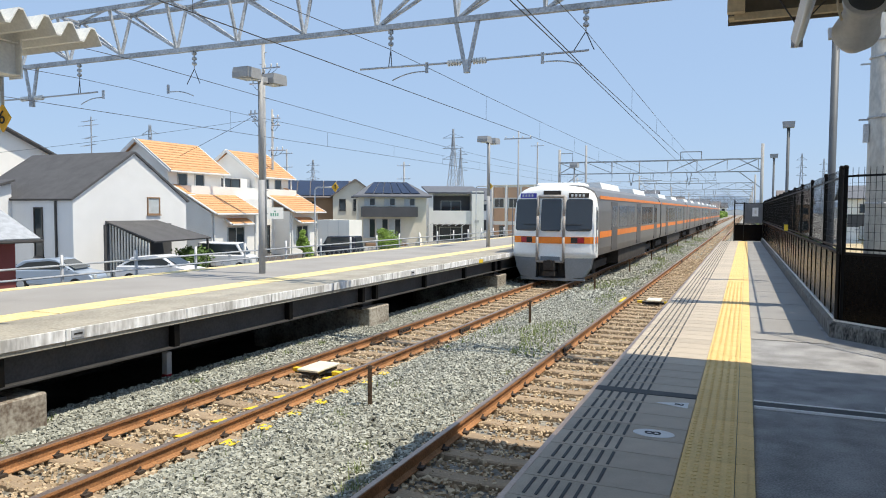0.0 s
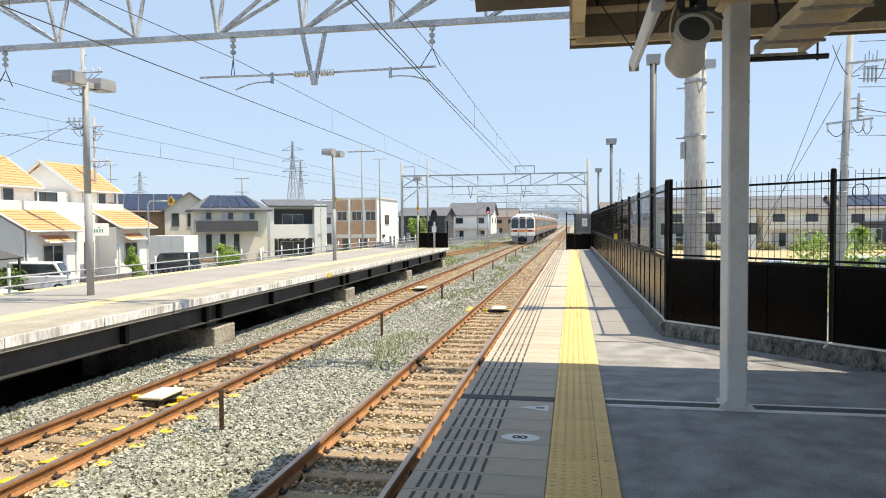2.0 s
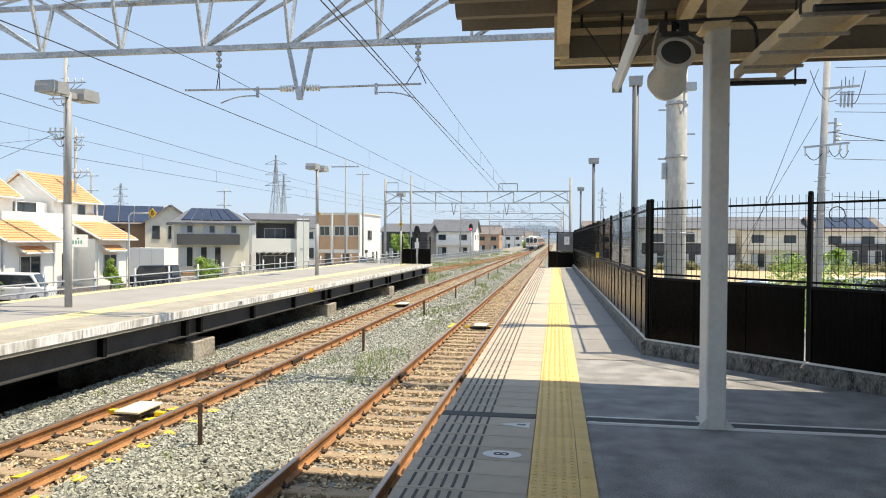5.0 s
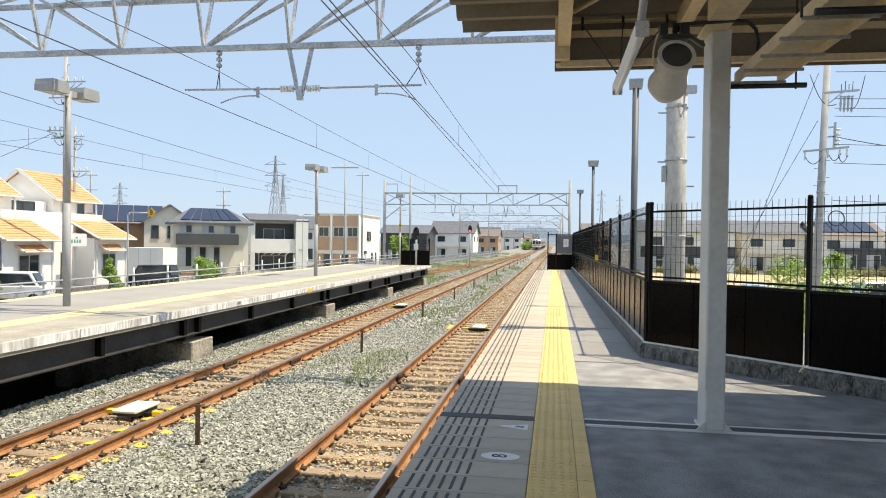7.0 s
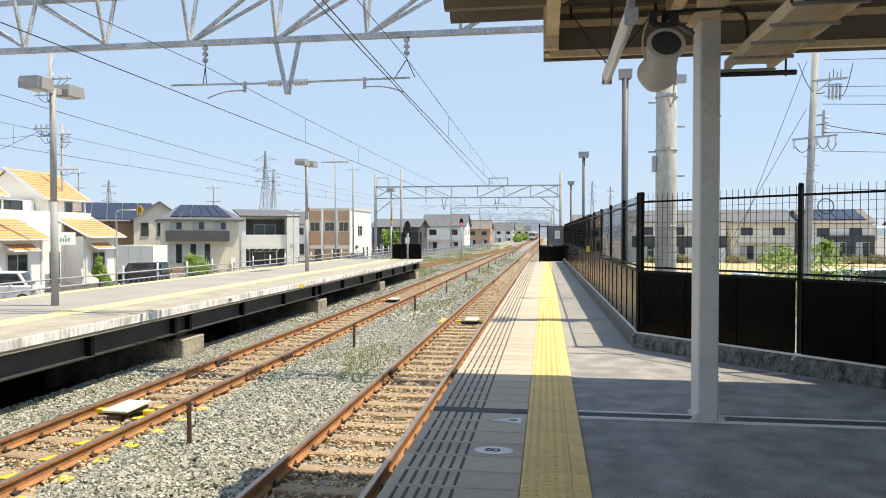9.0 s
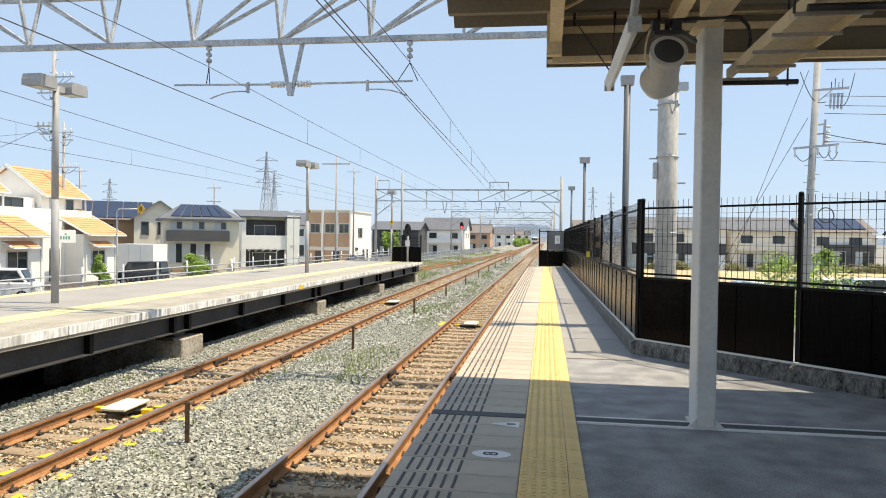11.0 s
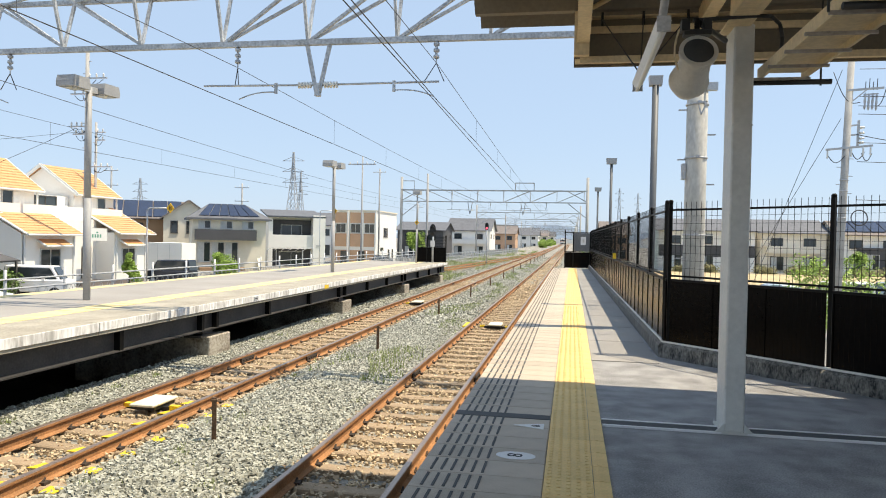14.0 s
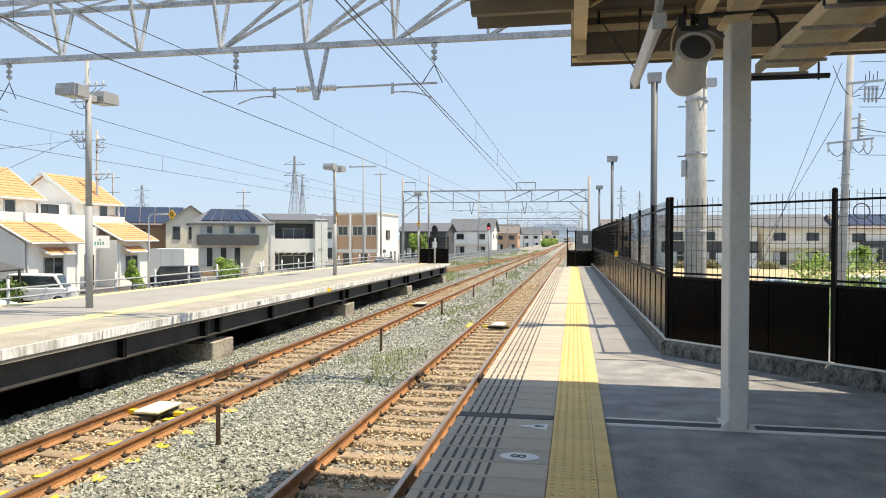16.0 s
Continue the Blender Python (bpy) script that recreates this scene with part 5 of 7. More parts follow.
def red_shed():
    h = thing("shed", 0, 0, 0, "dark red shed with pale metal roof", "shed")
    boxpart("wall", (-27.5, -23.0, 12.0, 16.6, G, 0.35), "wall_red", h)
    bm = B()
    slope(bm, (-22.4, 11.5, 0.40), (-22.4, 17.1, 0.40), (-25.2, 17.1, 1.75), (-25.2, 11.5, 1.75), 0.06)
    slope(bm, (-28, 11.5, 0.40), (-28, 17.1, 0.40), (-25.2, 17.1, 1.75), (-25.2, 11.5, 1.75), 0.06)
    part("roof", bm, "galv", h)
    bm = B()
    rod(bm, (-22.4, 11.5, 0.36), (-22.4, 17.2, 0.36), 0.06, 6)
    part("gutter", bm, "frame_dark", h)


red_shed()


def back_house():
    h = house("white house with black tiled roof behind the barn house")
    gable_block("main", h, -58, -50, 27, 40.5, G, 5.0, 7.9, "x", "wall_white", "roof_dark", 0.6)


back_house()


def tiled_roof(h, name, p, q, r, s):
    bm = B()
    slope(bm, p, q, r, s, 0.05)
    ro = part(name, bm, "orange_tile", h, "orange clay tile roof")
    bm = B()
    P, Q, S = Vector(p), Vector(q), Vector(s)
    tile_courses(bm, P, Q, Vector(r), S, max(3, round((S - P).length / 0.36)), max(4, round((Q - P).length / 0.30)))
    tagged(part("tiles", bm, "orange_tile", ro), kind="stuff")
    bm = B()
    rod(bm, P - Vector((-0.05, 0, 0.03)), Q - Vector((-0.05, 0, 0.03)), 0.07, 6)
    rod(bm, P, S, 0.08, 6)
    rod(bm, Q, Vector(r), 0.08, 6)
    part("eave_trim", bm, "white", ro, "white verge and gutter")


def orange_house():
    h = house("white rendered house with orange tiled roofs and a sign")
    boxpart("wall", (-42, -33.4, 38.3, 43.0, G, 1.25), "wall_white", h)
    boxpart("wall", (-42, -34.9, 43.0, 47.2, G, 2.3), "wall_white", h)
    boxpart("wall", (-42, -33.4, 47.2, 51.2, G, 1.35), "wall_white", h)
    boxpart("parapet", (-41.8, -35.4, 38.5, 51.0, 1.2, 3.15), "wall_white", h, "white balcony wall")
    bm = B()
    prism(bm, [(-33.4, G), (-33.4, 1.2), (-38.4, 3.9), (-42, 3.9), (-42, G)], "y", 38.2, 38.5)
    part("wall", bm, "wall_white", h)
    for y0, y1, zr in ((37.2, 43.3, 6.36), (46.6, 51.9, 6.32)):
        bm = B()
        prism(bm, [(-42, 2.2), (-36.6, 2.2), (-36.6, 4.35), (-39.2, zr - 0.12), (-42, 4.35)], "y", y0 + 0.35, y1 - 0.35)
        part("upper_wall", bm, "wall_white", h)
        tiled_roof(h, "upper_roof", (-36.1, y0, 4.12), (-36.1, y1, 4.12), (-39.2, y1, zr), (-39.2, y0, zr))
        tiled_roof(h, "upper_roof", (-42.3, y0, 4.12), (-42.3, y1, 4.12), (-39.2, y1, zr), (-39.2, y0, zr))
        bm = B()
        beam(bm, (-36.0, y0 - 0.02, 4.1), (-39.2, y0 - 0.02, zr), 0.06, 0.26)
        beam(bm, (-42.3, y0 - 0.02, 4.1), (-39.2, y0 - 0.02, zr), 0.06, 0.26)
        part("barge_board", bm, "white", h)
        window(h, "x", y0 + 1.2, y0 + 2.2, 3.1, 4.05, -36.6, "frame_light", 1)
        window(h, "x", y0 + 2.9, y0 + 3.9, 3.1, 4.05, -36.6, "frame_light", 1)
        boxpart("downpipe", (-36.3, -36.2, y1 - 0.5, y1 - 0.4, 2.9, 4.1), "white", h)
    boxpart("link_wall", (-41.5, -37.0, 42.4, 46.8, 2.5, 3.95), "wall_white", h)
    window(h, "x", 43.4, 45.6, 3.05, 3.9, -37.0, "frame_dark", 2)
    tiled_roof(h, "lower_roof", (-32.8, 38.0, 1.18), (-32.8, 43.1, 1.18), (-35.35, 43.1, 2.5), (-35.35, 38.0, 2.5))
    tiled_roof(h, "lower_roof", (-35.3, 37.95, 2.5), (-35.3, 38.7, 2.5), (-38.6, 38.7, 4.15), (-38.6, 37.95, 4.15))
    tiled_roof(h, "lower_roof", (-35.3, 50.7, 2.6), (-35.3, 51.5, 2.6), (-38.6, 51.5, 4.25), (-38.6, 50.7, 4.25))
    tiled_roof(h, "lower_roof", (-32.8, 47.0, 1.3), (-32.8, 51.5, 1.3), (-35.35, 51.5, 2.6), (-35.35, 47.0, 2.6))
    window(h, "x", 39.75, 41.6, -0.98, 0.25, -33.4, "frame_light", 2)
    window(h, "x", 48.1, 49.7, -1.05, 0.2, -33.4, "frame_light", 2)
    for y0, y1 in ((39.5, 41.9), (47.8, 50.0)):
        tiled_roof(h, "window_hood", (-32.75, y0, 0.45), (-32.75, y1, 0.45), (-33.4, y1, 0.82), (-33.4, y0, 0.82))
    window(h, "x", 45.6, 46.6, -1.95, 0.25, -34.9, "frame_dark", 1)
    boxpart("porch_post", (-33.7, -33.5, 43.1, 43.3, G, 1.2), "wall_white", h)
    boxpart("step", (-34.9, -33.0, 43.2, 50.4, G, G + 0.25), "roof_brown", h, "red brown porch step")
    bm = B()
    sg = part("sign_board", (lambda b: (bx(b, -33.6, -33.35, 44.1, 46.3, 0.75, 1.65), b)[1])(bm), "white", h, "white shop sign board")
    for k in range(4):
        boxpart("bar", (-33.35, -33.34, 44.65 + k * 0.28, 44.80 + k * 0.28, 0.98, 1.22), "green_ink", sg)
    boxpart("bar", (-33.35, -33.34, 45.1, 45.3, 1.3, 1.4), "green_ink", sg)
    for y in (38.4, 42.8, 47.4, 51.0):
        boxpart("downpipe", (-33.4, -33.3, y - 0.05, y + 0.05, G, 1.2), "white", h)


orange_house()


def brown_solar_house():
    h = house("brown and cream house with solar panels on the roof")
    turned(h, -43.38, 74.6, 32)
    gable_block("main", h, -52.3, -43.2, 77, 85.5, G, 3.1, 5.12, "x", "wall_tan", "roof_brown", 0.4)
    gable_block("wing", h, -46.05, -40.7, 74.6, 86, G, 3.2, 5.13, "y", "wall_cream", "roof_brown", 0.45)
    for k in range(5):
        xa = -52.0 + k * 1.62
        bm = B()
        slope(bm, (xa, 76.9, 3.22), (xa + 1.5, 76.9, 3.22), (xa + 1.5, 81.0, 5.2), (xa, 81.0, 5.2), 0.06)
        part("solar_panel", bm, "solar", h, "dark solar panel")
    window(h, "y", -45.3, -44.5, 1.4, 2.8, 74.6, "frame_dark", 1)
    window(h, "y", -43.6, -42.8, 1.4, 2.8, 74.6, "frame_dark", 1)
    window(h, "y", -49.6, -48.2, 1.4, 2.5, 77, "frame_dark", 2)
    boxpart("porch_roof", (-42.6, -41.0, 73.4, 76.0, 0.35, 0.5), "roof_brown", h)


brown_solar_house()


def hip_house():
    h = house("cream two storey house with hipped solar roof and dark balcony")
    x0, x1, y0, y1, ze, zr = -39.4, -31.9, 69.5, 75.0, 3.1, 4.6
    turned(h, -35.65, 69.5, 33)
    boxpart("wall", (x0, x1, y0, y1, G, ze), "wall_cream", h)
    bm = B()
    e = 0.55
    my = (y0 + y1) / 2
    a, b, c, d = (x0 - e, y0 - e, ze - 0.1), (x1 + e, y0 - e, ze - 0.1), (x1 + e, y1 + e, ze - 0.1), (x0 - e, y1 + e, ze - 0.1)
    r0, r1 = (x0 + 1.9, my, zr), (x1 - 1.9, my, zr)
    low = [bm.verts.new(Vector(v) - Vector((0, 0, 0.12))) for v in (a, b, c, d)]
    top = [bm.verts.new(Vector(v) + Vector((0, 0, 0.06))) for v in (a, b, c, d)]
    q0, q1 = (bm.verts.new(Vector(v) + Vector((0, 0, 0.08))) for v in (r0, r1))
    bm.faces.new(low)
    for i in range(4):
        bm.faces.new((low[i], low[(i + 1) % 4], top[(i + 1) % 4], top[i]))
    for f in ((top[0], top[1], q1, q0), (top[2], top[3], q0, q1), (top[1], top[2], q1), (top[3], top[0], q0)):
        bm.faces.new(f)
    part("roof", bm, "roof_slate", h)
    for k in range(6):
        f0, f1 = 0.12 + k * 0.127, 0.12 + (k + 1) * 0.127 - 0.012
        A, Bv, C, D = Vector(a), Vector(b), Vector(r1), Vector(r0)
        def at(u, v):
            return (A + (Bv - A) * u) * (1 - v) + (D + (C - D) * ((u - 0.12) / 0.76 * 0.96 + 0.02)) * v + Vector((0, 0, 0.13))
        bm = B()
        slope(bm, at(f0, 0.12), at(f1, 0.12), at(f1, 0.92), at(f0, 0.92), 0.04)
        part("solar_panel", bm, "solar", h, "dark solar panel")
    for xa in (-38.8, -36.6, -34.4):
        window(h, "y", xa, xa + 1.25, 1.95, 2.8, y0, "frame_light", 2, "curtain")
    bl = boxpart("balcony", (-39.15, -33.0, y0 - 1.1, y0, 0.75, 1.85), "wall_dark", h, "dark balcony front")
    for xa in (-38.9, -37.5, -36.1):
        window(h, "y", xa, xa + 1.36, -1.55, 0.55, y0, "frame_light", 2, "curtain")
    bm = B()
    prism(bm, [(y0 + 3, 0.6), (y0 - 1.0, G), (y0 - 1.5, G), (y0 + 2.9, 1.3), (y0 + 3, 1.3)], "x", -32.75, -32.5)
    part("stair_wall", bm, "wall_cream", h)
    boxpart("deck", (-38.7, -34.2, y0 - 1.6, y0, G, G + 0.3), "wall_tan", h)


hip_house()


def white_modern_house():
    h = house("white flat fronted house with recessed dark balcony")
    x0, x1, y0 = -36.4, -29.6, 81.6
    turned(h, -33.0, 81.6, 30)
    boxpart("wall", (x0, x1, y0 + 1.6, y0 + 9, G, 3.6), "wall_white", h)
    boxpart("pier", (x0, x0 + 0.5, y0, y0 + 1.6, G, 3.6), "wall_white", h)
    boxpart("pier", (x1 - 1.5, x1, y0 - 0.3, y0 + 1.6, G, 3.9), "wall_white", h)
    boxpart("balcony", (x0 + 0.5, x1 - 1.5, y0, y0 + 0.15, -0.05, 1.45), "wall_white", h)
    boxpart("slab", (x0 + 0.5, x1 - 1.5, y0, y0 + 1.6, -0.25, -0.05), "wall_white", h)
    boxpart("dark_back", (x0 + 0.5, x1 - 1.5, y0 + 1.45, y0 + 1.59, G, 3.3), "wall_dark", h)
    bm = B()
    slope(bm, (x0 - 0.2, y0 - 0.3, 3.55), (x1 + 0.1, y0 - 0.3, 3.55), (x1 + 0.1, y0 + 9, 4.6), (x0 - 0.2, y0 + 9, 4.6), 0.18)
    part("roof", bm, "roof_slate", h)
    window(h, "y", x0 + 1.6, x0 + 4.2, 0.0, 2.7, y0 + 1.45, "frame_light", 2)
    window(h, "y", x0 + 1.4, x0 + 4.4, G + 0.1, -0.6, y0 + 1.45, "frame_light", 2)
    boxpart("vent", (x1 - 1.1, x1 - 0.6, y0 - 0.33, y0 - 0.3, 0.0, 0.3), "frame_light", h)
    cp = thing("carport", x0 + 1.0, y0 - 3.2, G, "white arched carport in front of the house", "carport")
    for x in (0, 4.4):
        for y in (0, 2.6):
            boxpart("post", (x - 0.05, x + 0.05, y - 0.05, y + 0.05, 0, 2.0), "galv", cp)
    for k in range(6):
        bm = B()
        x = k * 0.88
        prev = (x, 0, 2.0)
        for j in range(1, 7):
            f = j / 6
            q = (x, 2.8 * f, 2.0 + 0.35 * math.sin(f * 1.8))
            beam(bm, prev, q, 0.05, 0.05)
            prev = q
        part("rib", bm, "galv", cp)


white_modern_house()


def apartment():
    h = thing("apartment_block", 0, 0, 0, "white flat roofed block with salmon panels", "apartment house")
    x0, x1, y0, y1, zt = -32.9, -26.7, 95.0, 106.0, 4.95
    boxpart("wall", (x0, x1, y0, y1, G, zt), "wall_white", h)
    boxpart("roof", (x0 - 0.15, x1 + 0.15, y0 - 0.2, y1 + 0.1, zt, zt + 0.15), "wall_cream", h)
    for k, xa in enumerate((x0 + 0.15, x0 + 2.3, x0 + 4.3)):
        w = 1.9
        for za, zb in ((G + 0.2, -0.5), (0.0, 1.8), (3.3, 4.75)):
            boxpart("salmon_panel", (xa, xa + w - 0.25, y0 - 0.06, y0, za, zb), "wall_pink", h)
        window(h, "y", xa + 0.1, xa + w - 0.35, 1.9, 3.2, y0 - 0.02, "frame_light", 2)
    for xa in (x0 + 0.02, x0 + 2.12, x1 - 0.12):
        boxpart("fin", (xa - 0.1, xa + 0.1, y0 - 0.5, y0, -1.2, zt), "wall_white", h)
    window(h, "y", x0 + 1.0, x0 + 1.9, G + 0.1, -0.6, y0 - 0.06, "frame_dark", 1)
    window(h, "y", x0 + 3.6, x0 + 4.5, G + 0.1, -0.6, y0 - 0.06, "frame_dark", 1)
    for yy in (98.5, 99.3, 100.1):
        window(h, "x", yy, yy + 0.5, 1.4, 2.7, x1, "frame_dark", 1)
    window(h, "x", 97, 98.4, -0.5, -0.1, x1, "frame_dark", 1)
    window(h, "x", 101, 101.7, G + 0.1, -0.4, x1, "frame_dark", 1)
    window(h, "x", 103.3, 104, G + 0.1, -0.4, x1, "frame_dark", 1)


apartment()


def plain_house(x0, x1, y0, y1, ze, zr, axis, wall, roof, label, balcony=False, solar=False, cut=None):
    h = house(label)
    gable_block("main", h, x0, x1, y0, y1, G, ze, zr, axis, wall, roof, 0.5)
    if cut:
        za, zb, out = cut
        boxpart("dark_cladding", (x0 + (2.2 if out > 0.5 else 0.0), x1, y0 - out, y0, za, zb), "wall_dark", h)
        if out > 0.5:
            for xa in (x0 + 3.0, x1 - 2.4):
                window(h, "y", xa, xa + 1.7, -1.7, 0.4, y0 - out, "frame_light", 2, "curtain")
    n = max(2, int((x1 - x0) / 3.2))
    for i in range(n):
        xa = x0 + (i + 0.5) * (x1 - x0) / n - 0.8
        window(h, "y", xa, xa + 1.6, ze - 1.9, ze - 0.8, y0 - 0.05, "frame_dark", 2)
        window(h, "y", xa, xa + 1.7, G + 0.4, G + 2.2, y0 - 0.05, "frame_dark", 2, "curtain")
    m = max(1, int((y1 - y0) / 4))
    s = x1 if x0 < 0 else None
    if s is not None:
        for i in range(m):
            ya = y0 + (i + 0.5) * (y1 - y0) / m - 0.5
            window(h, "x", ya, ya + 1.0, ze - 1.8, ze - 0.8, x1, "frame_dark", 1)
    if balcony:
        boxpart("balcony", (x0 + 0.6, x1 - 0.6, y0 - 1.0, y0 - 0.05, G + 2.7, G + 3.7), wall, h)
    if solar and axis == "x":
        my = (y0 + y1) / 2
        for k in range(4):
            w = (x1 - x0 - 1) / 4
            bm = B()
            slope(bm, (x0 + 0.5 + k * w, y0 + 0.3, ze + 0.32), (x0 + 0.5 + (k + 1) * w - 0.15, y0 + 0.3, ze + 0.32), (x0 + 0.5 + (k + 1) * w - 0.15, my - 0.4, zr + 0.05), (x0 + 0.5 + k * w, my - 0.4, zr + 0.05), 0.06)
            part("solar_panel", bm, "solar", h)
    return h


# beyond the far platform
plain_house(-32.5, -23.7, 130, 140, 2.9, 4.4, "x", "wall_dark", "roof_slate", "dark house with grey roof by the line")
plain_house(-26.4, -17.3, 150, 161, 3.3, 5.8, "x", "wall_white", "roof_slate", "white two storey house with grey slate roof", True)
plain_house(-30, -22, 186, 196, 3.4, 6.0, "y", "wall_white", "roof_dark", "white house with dark roof further along")
plain_house(-24, -17, 215, 226, 3.2, 5.4, "x", "wall_pink", "roof_brown", "tan house with brown roof further along")
plain_house(-28, -20, 250, 262, 4.0, 6.6, "x", "wall_grey", "roof_dark", "grey house with dark roof in the distance")
plain_house(-22, -14, 300, 312, 3.5, 6.5, "x", "wall_white", "roof_slate", "white house with slate roof in the distance")
plain_house(-50, -41, 120, 131, 3.4, 5.6, "x", "wall_white", "roof_slate", "white house with slate roof behind the block")
plain_house(-19, -11.5, 352, 364, 3.6, 6.2, "x", "wall_cream", "roof_brown", "cream house with brown roof far along the line")
plain_house(-30, -21, 345, 357, 4.2, 6.8, "y", "wall_white", "roof_slate", "white gabled house far along the line")
plain_house(-34, -25, 215, 226, 3.6, 6.0, "x", "wall_grey", "roof_slate", "grey house with slate roof behind the lineside houses")
plain_house(-17, -9.8, 420, 432, 3.8, 6.4, "x", "wall_white", "roof_dark", "white house with dark roof at the end of the view")
plain_house(-28, -20, 415, 427, 4.4, 7.0, "x", "wall_pink", "roof_slate", "tan house with slate roof at the end of the view")
# beyond the fence on the other side
plain_house(12.0, 24.7, 103, 113, 3.3, 4.9, "x", "wall_white", "roof_slate", "white two storey house with a charcoal band", False, False, (-0.4, 1.2, 0.04))
plain_house(25.9, 34.4, 105, 115, 3.2, 5.0, "x", "wall_pale", "roof_slate", "cream two storey house with grey roof", True)
plain_house(35.3, 43.6, 103, 112, 3.1, 4.9, "x", "wall_white", "roof_brown", "white house with solar roof and charcoal ground floor", False, True, (G, 1.3, 0.9))
plain_house(49.5, 58, 103, 112, 3.0, 5.0, "x", "wall_white", "roof_dark", "white house with dark roof across the field")
plain_house(6.0, 11.5, 150, 160, 3.0, 5.6, "x", "wall_pink", "roof_brown", "tan house far beyond the fence")
plain_house(61, 70, 106, 115, 3.0, 5.0, "x", "wall_cream", "roof_slate", "cream house with slate roof across the field")

# ---------------- vehicles ----------------
def car(x, y, rz, paint, label, boxy=False):
    c = thing("car", x, y, G, label, "car", "parked cars", "", rz)
    L, W, H = (3.4, 0.74, 1.85) if boxy else (4.3, 0.84, 1.52)
    bm = B()
    if boxy:
        low = [(-L / 2, 0.35), (L / 2, 0.35), (L / 2, 0.95), (L / 2 - 0.35, 1.05), (-L / 2, 1.05)]
        cabp = [(-L / 2 + 0.02, 1.0), (L / 2 - 0.4, 1.0), (L / 2 - 0.85, H - 0.05), (-L / 2 + 0.12, H)]
    else:
        low = [(-L / 2, 0.3), (L / 2, 0.3), (L / 2 + 0.02, 0.65), (L / 2 - 0.15, 0.82), (L / 2 - 1.1, 0.98), (-L / 2 + 0.1, 0.98), (-L / 2, 0.75)]
        cabp = [(-L / 2 + 0.12, 0.95), (L / 2 - 0.95, 0.95), (L / 2 - 1.75, H - 0.03), (0.0, H), (-L / 2 + 0.9, H - 0.08)]
    prism(bm, low, "y", -W, W)
    part("body", bm, paint, c, "", 0.05)
    bm = B()
    prism(bm, cabp, "y", -W + 0.1, W - 0.1)
    cb = part("cabin", bm, paint, c, "", 0.05)
    zc = 1.08 if boxy else 1.02
    for s in (-1, 1):
        bm = B()
        y0 = s * (W - 0.1)
        prism(bm, [(p[0] * 0.86 + 0.02, zc if p[1] < 1.1 else p[1] - 0.1) for p in cabp], "y", min(y0, y0 + s * 0.012), max(y0, y0 + s * 0.012))
        part("side_glass", bm, "pane", cb)
    bm = B()
    p, q = cabp[1], cabp[2]
    slope(bm, (p[0] + 0.0, -W + 0.2, p[1] + 0.08), (p[0] + 0.0, W - 0.2, p[1] + 0.08), (q[0] + 0.06, W - 0.25, q[1] - 0.06), (q[0] + 0.06, -W + 0.25, q[1] - 0.06), 0.03)
    part("windscreen", bm, "pane", cb)
    bm = B()
    p, q = cabp[0], cabp[-1]
    slope(bm, (p[0] - 0.02, -W + 0.2, p[1] + 0.1), (p[0] - 0.02, W - 0.2, p[1] + 0.1), (q[0] - 0.05, W - 0.25, q[1] - 0.1), (q[0] - 0.05, -W + 0.25, q[1] - 0.1), 0.03)
    part("rear_window", bm, "pane", cb)
    for sx in (-1, 1):
        for s in (-1, 1):
            bm = B()
            rod(bm, (sx * L * 0.31, s * (W - 0.18), 0.31), (sx * L * 0.31, s * (W + 0.01), 0.31), 0.31, 18)
            wl = part("wheel", bm, "tyre", c)
            bm = B()
            rod(bm, (sx * L * 0.31, s * (W + 0.0), 0.31), (sx * L * 0.31, s * (W + 0.025), 0.31), 0.19, 14)
            part("rim", bm, "galv", wl)
    for s in (-1, 1):
        boxpart("headlight", (L / 2 - 0.12, L / 2 + 0.03, s * 0.6 - 0.14, s * 0.6 + 0.14, 0.62, 0.78), "curtain", c)
        boxpart("mirror", (L / 2 - 1.3, L / 2 - 1.15, s * (W + 0.08) - 0.08, s * (W + 0.08) + 0.08, 1.0, 1.12), paint, c)
    return c


car(-30.2, 23.9, 20, "car_silver", "silver blue hatchback parked behind the platform fence")
car(-27.6, 27.9, 15, "car_white", "white sedan parked behind the platform fence")
car(-29.9, 35.6, 20, "car_white", "boxy white microvan parked by the shop", True)
car(-29.3, 48.2, 180, "car_dark", "dark blue boxy van by the white container", True)
car(-24.0, 88.0, 90, "car_dark", "dark car parked before the apartment block")
car(-15.0, 118, 80, "car_silver", "silver car near the level street")
car(15.2, 44.0, 175, "car_white", "white boxy van parked across the street", True)
car(18.8, 45.5, 185, "car_silver", "silver boxy van parked across the street", True)
car(22.4, 45.0, 180, "car_white", "white sedan parked across the street")
car(12.0, 45.5, 176, "car_silver", "silver hatchback parked across the street")


def container():
    c = thing("container", -34.2, 56.0, G, "white box container beside the shop", "container")
    boxpart("body", (-2.4, 1.05, 0, 2.3, 0.15, 2.95), "wall_white", c)
    for k in range(4):
        boxpart("door_seam", (-2.35 + k * 1.12, -2.32 + k * 1.12, -0.012, 0.0, 0.25, 2.85), "frame_light", c)
    boxpart("skid", (-2.3, 0.95, 0.2, 2.1, 0, 0.15), "frame_dark", c)


container()


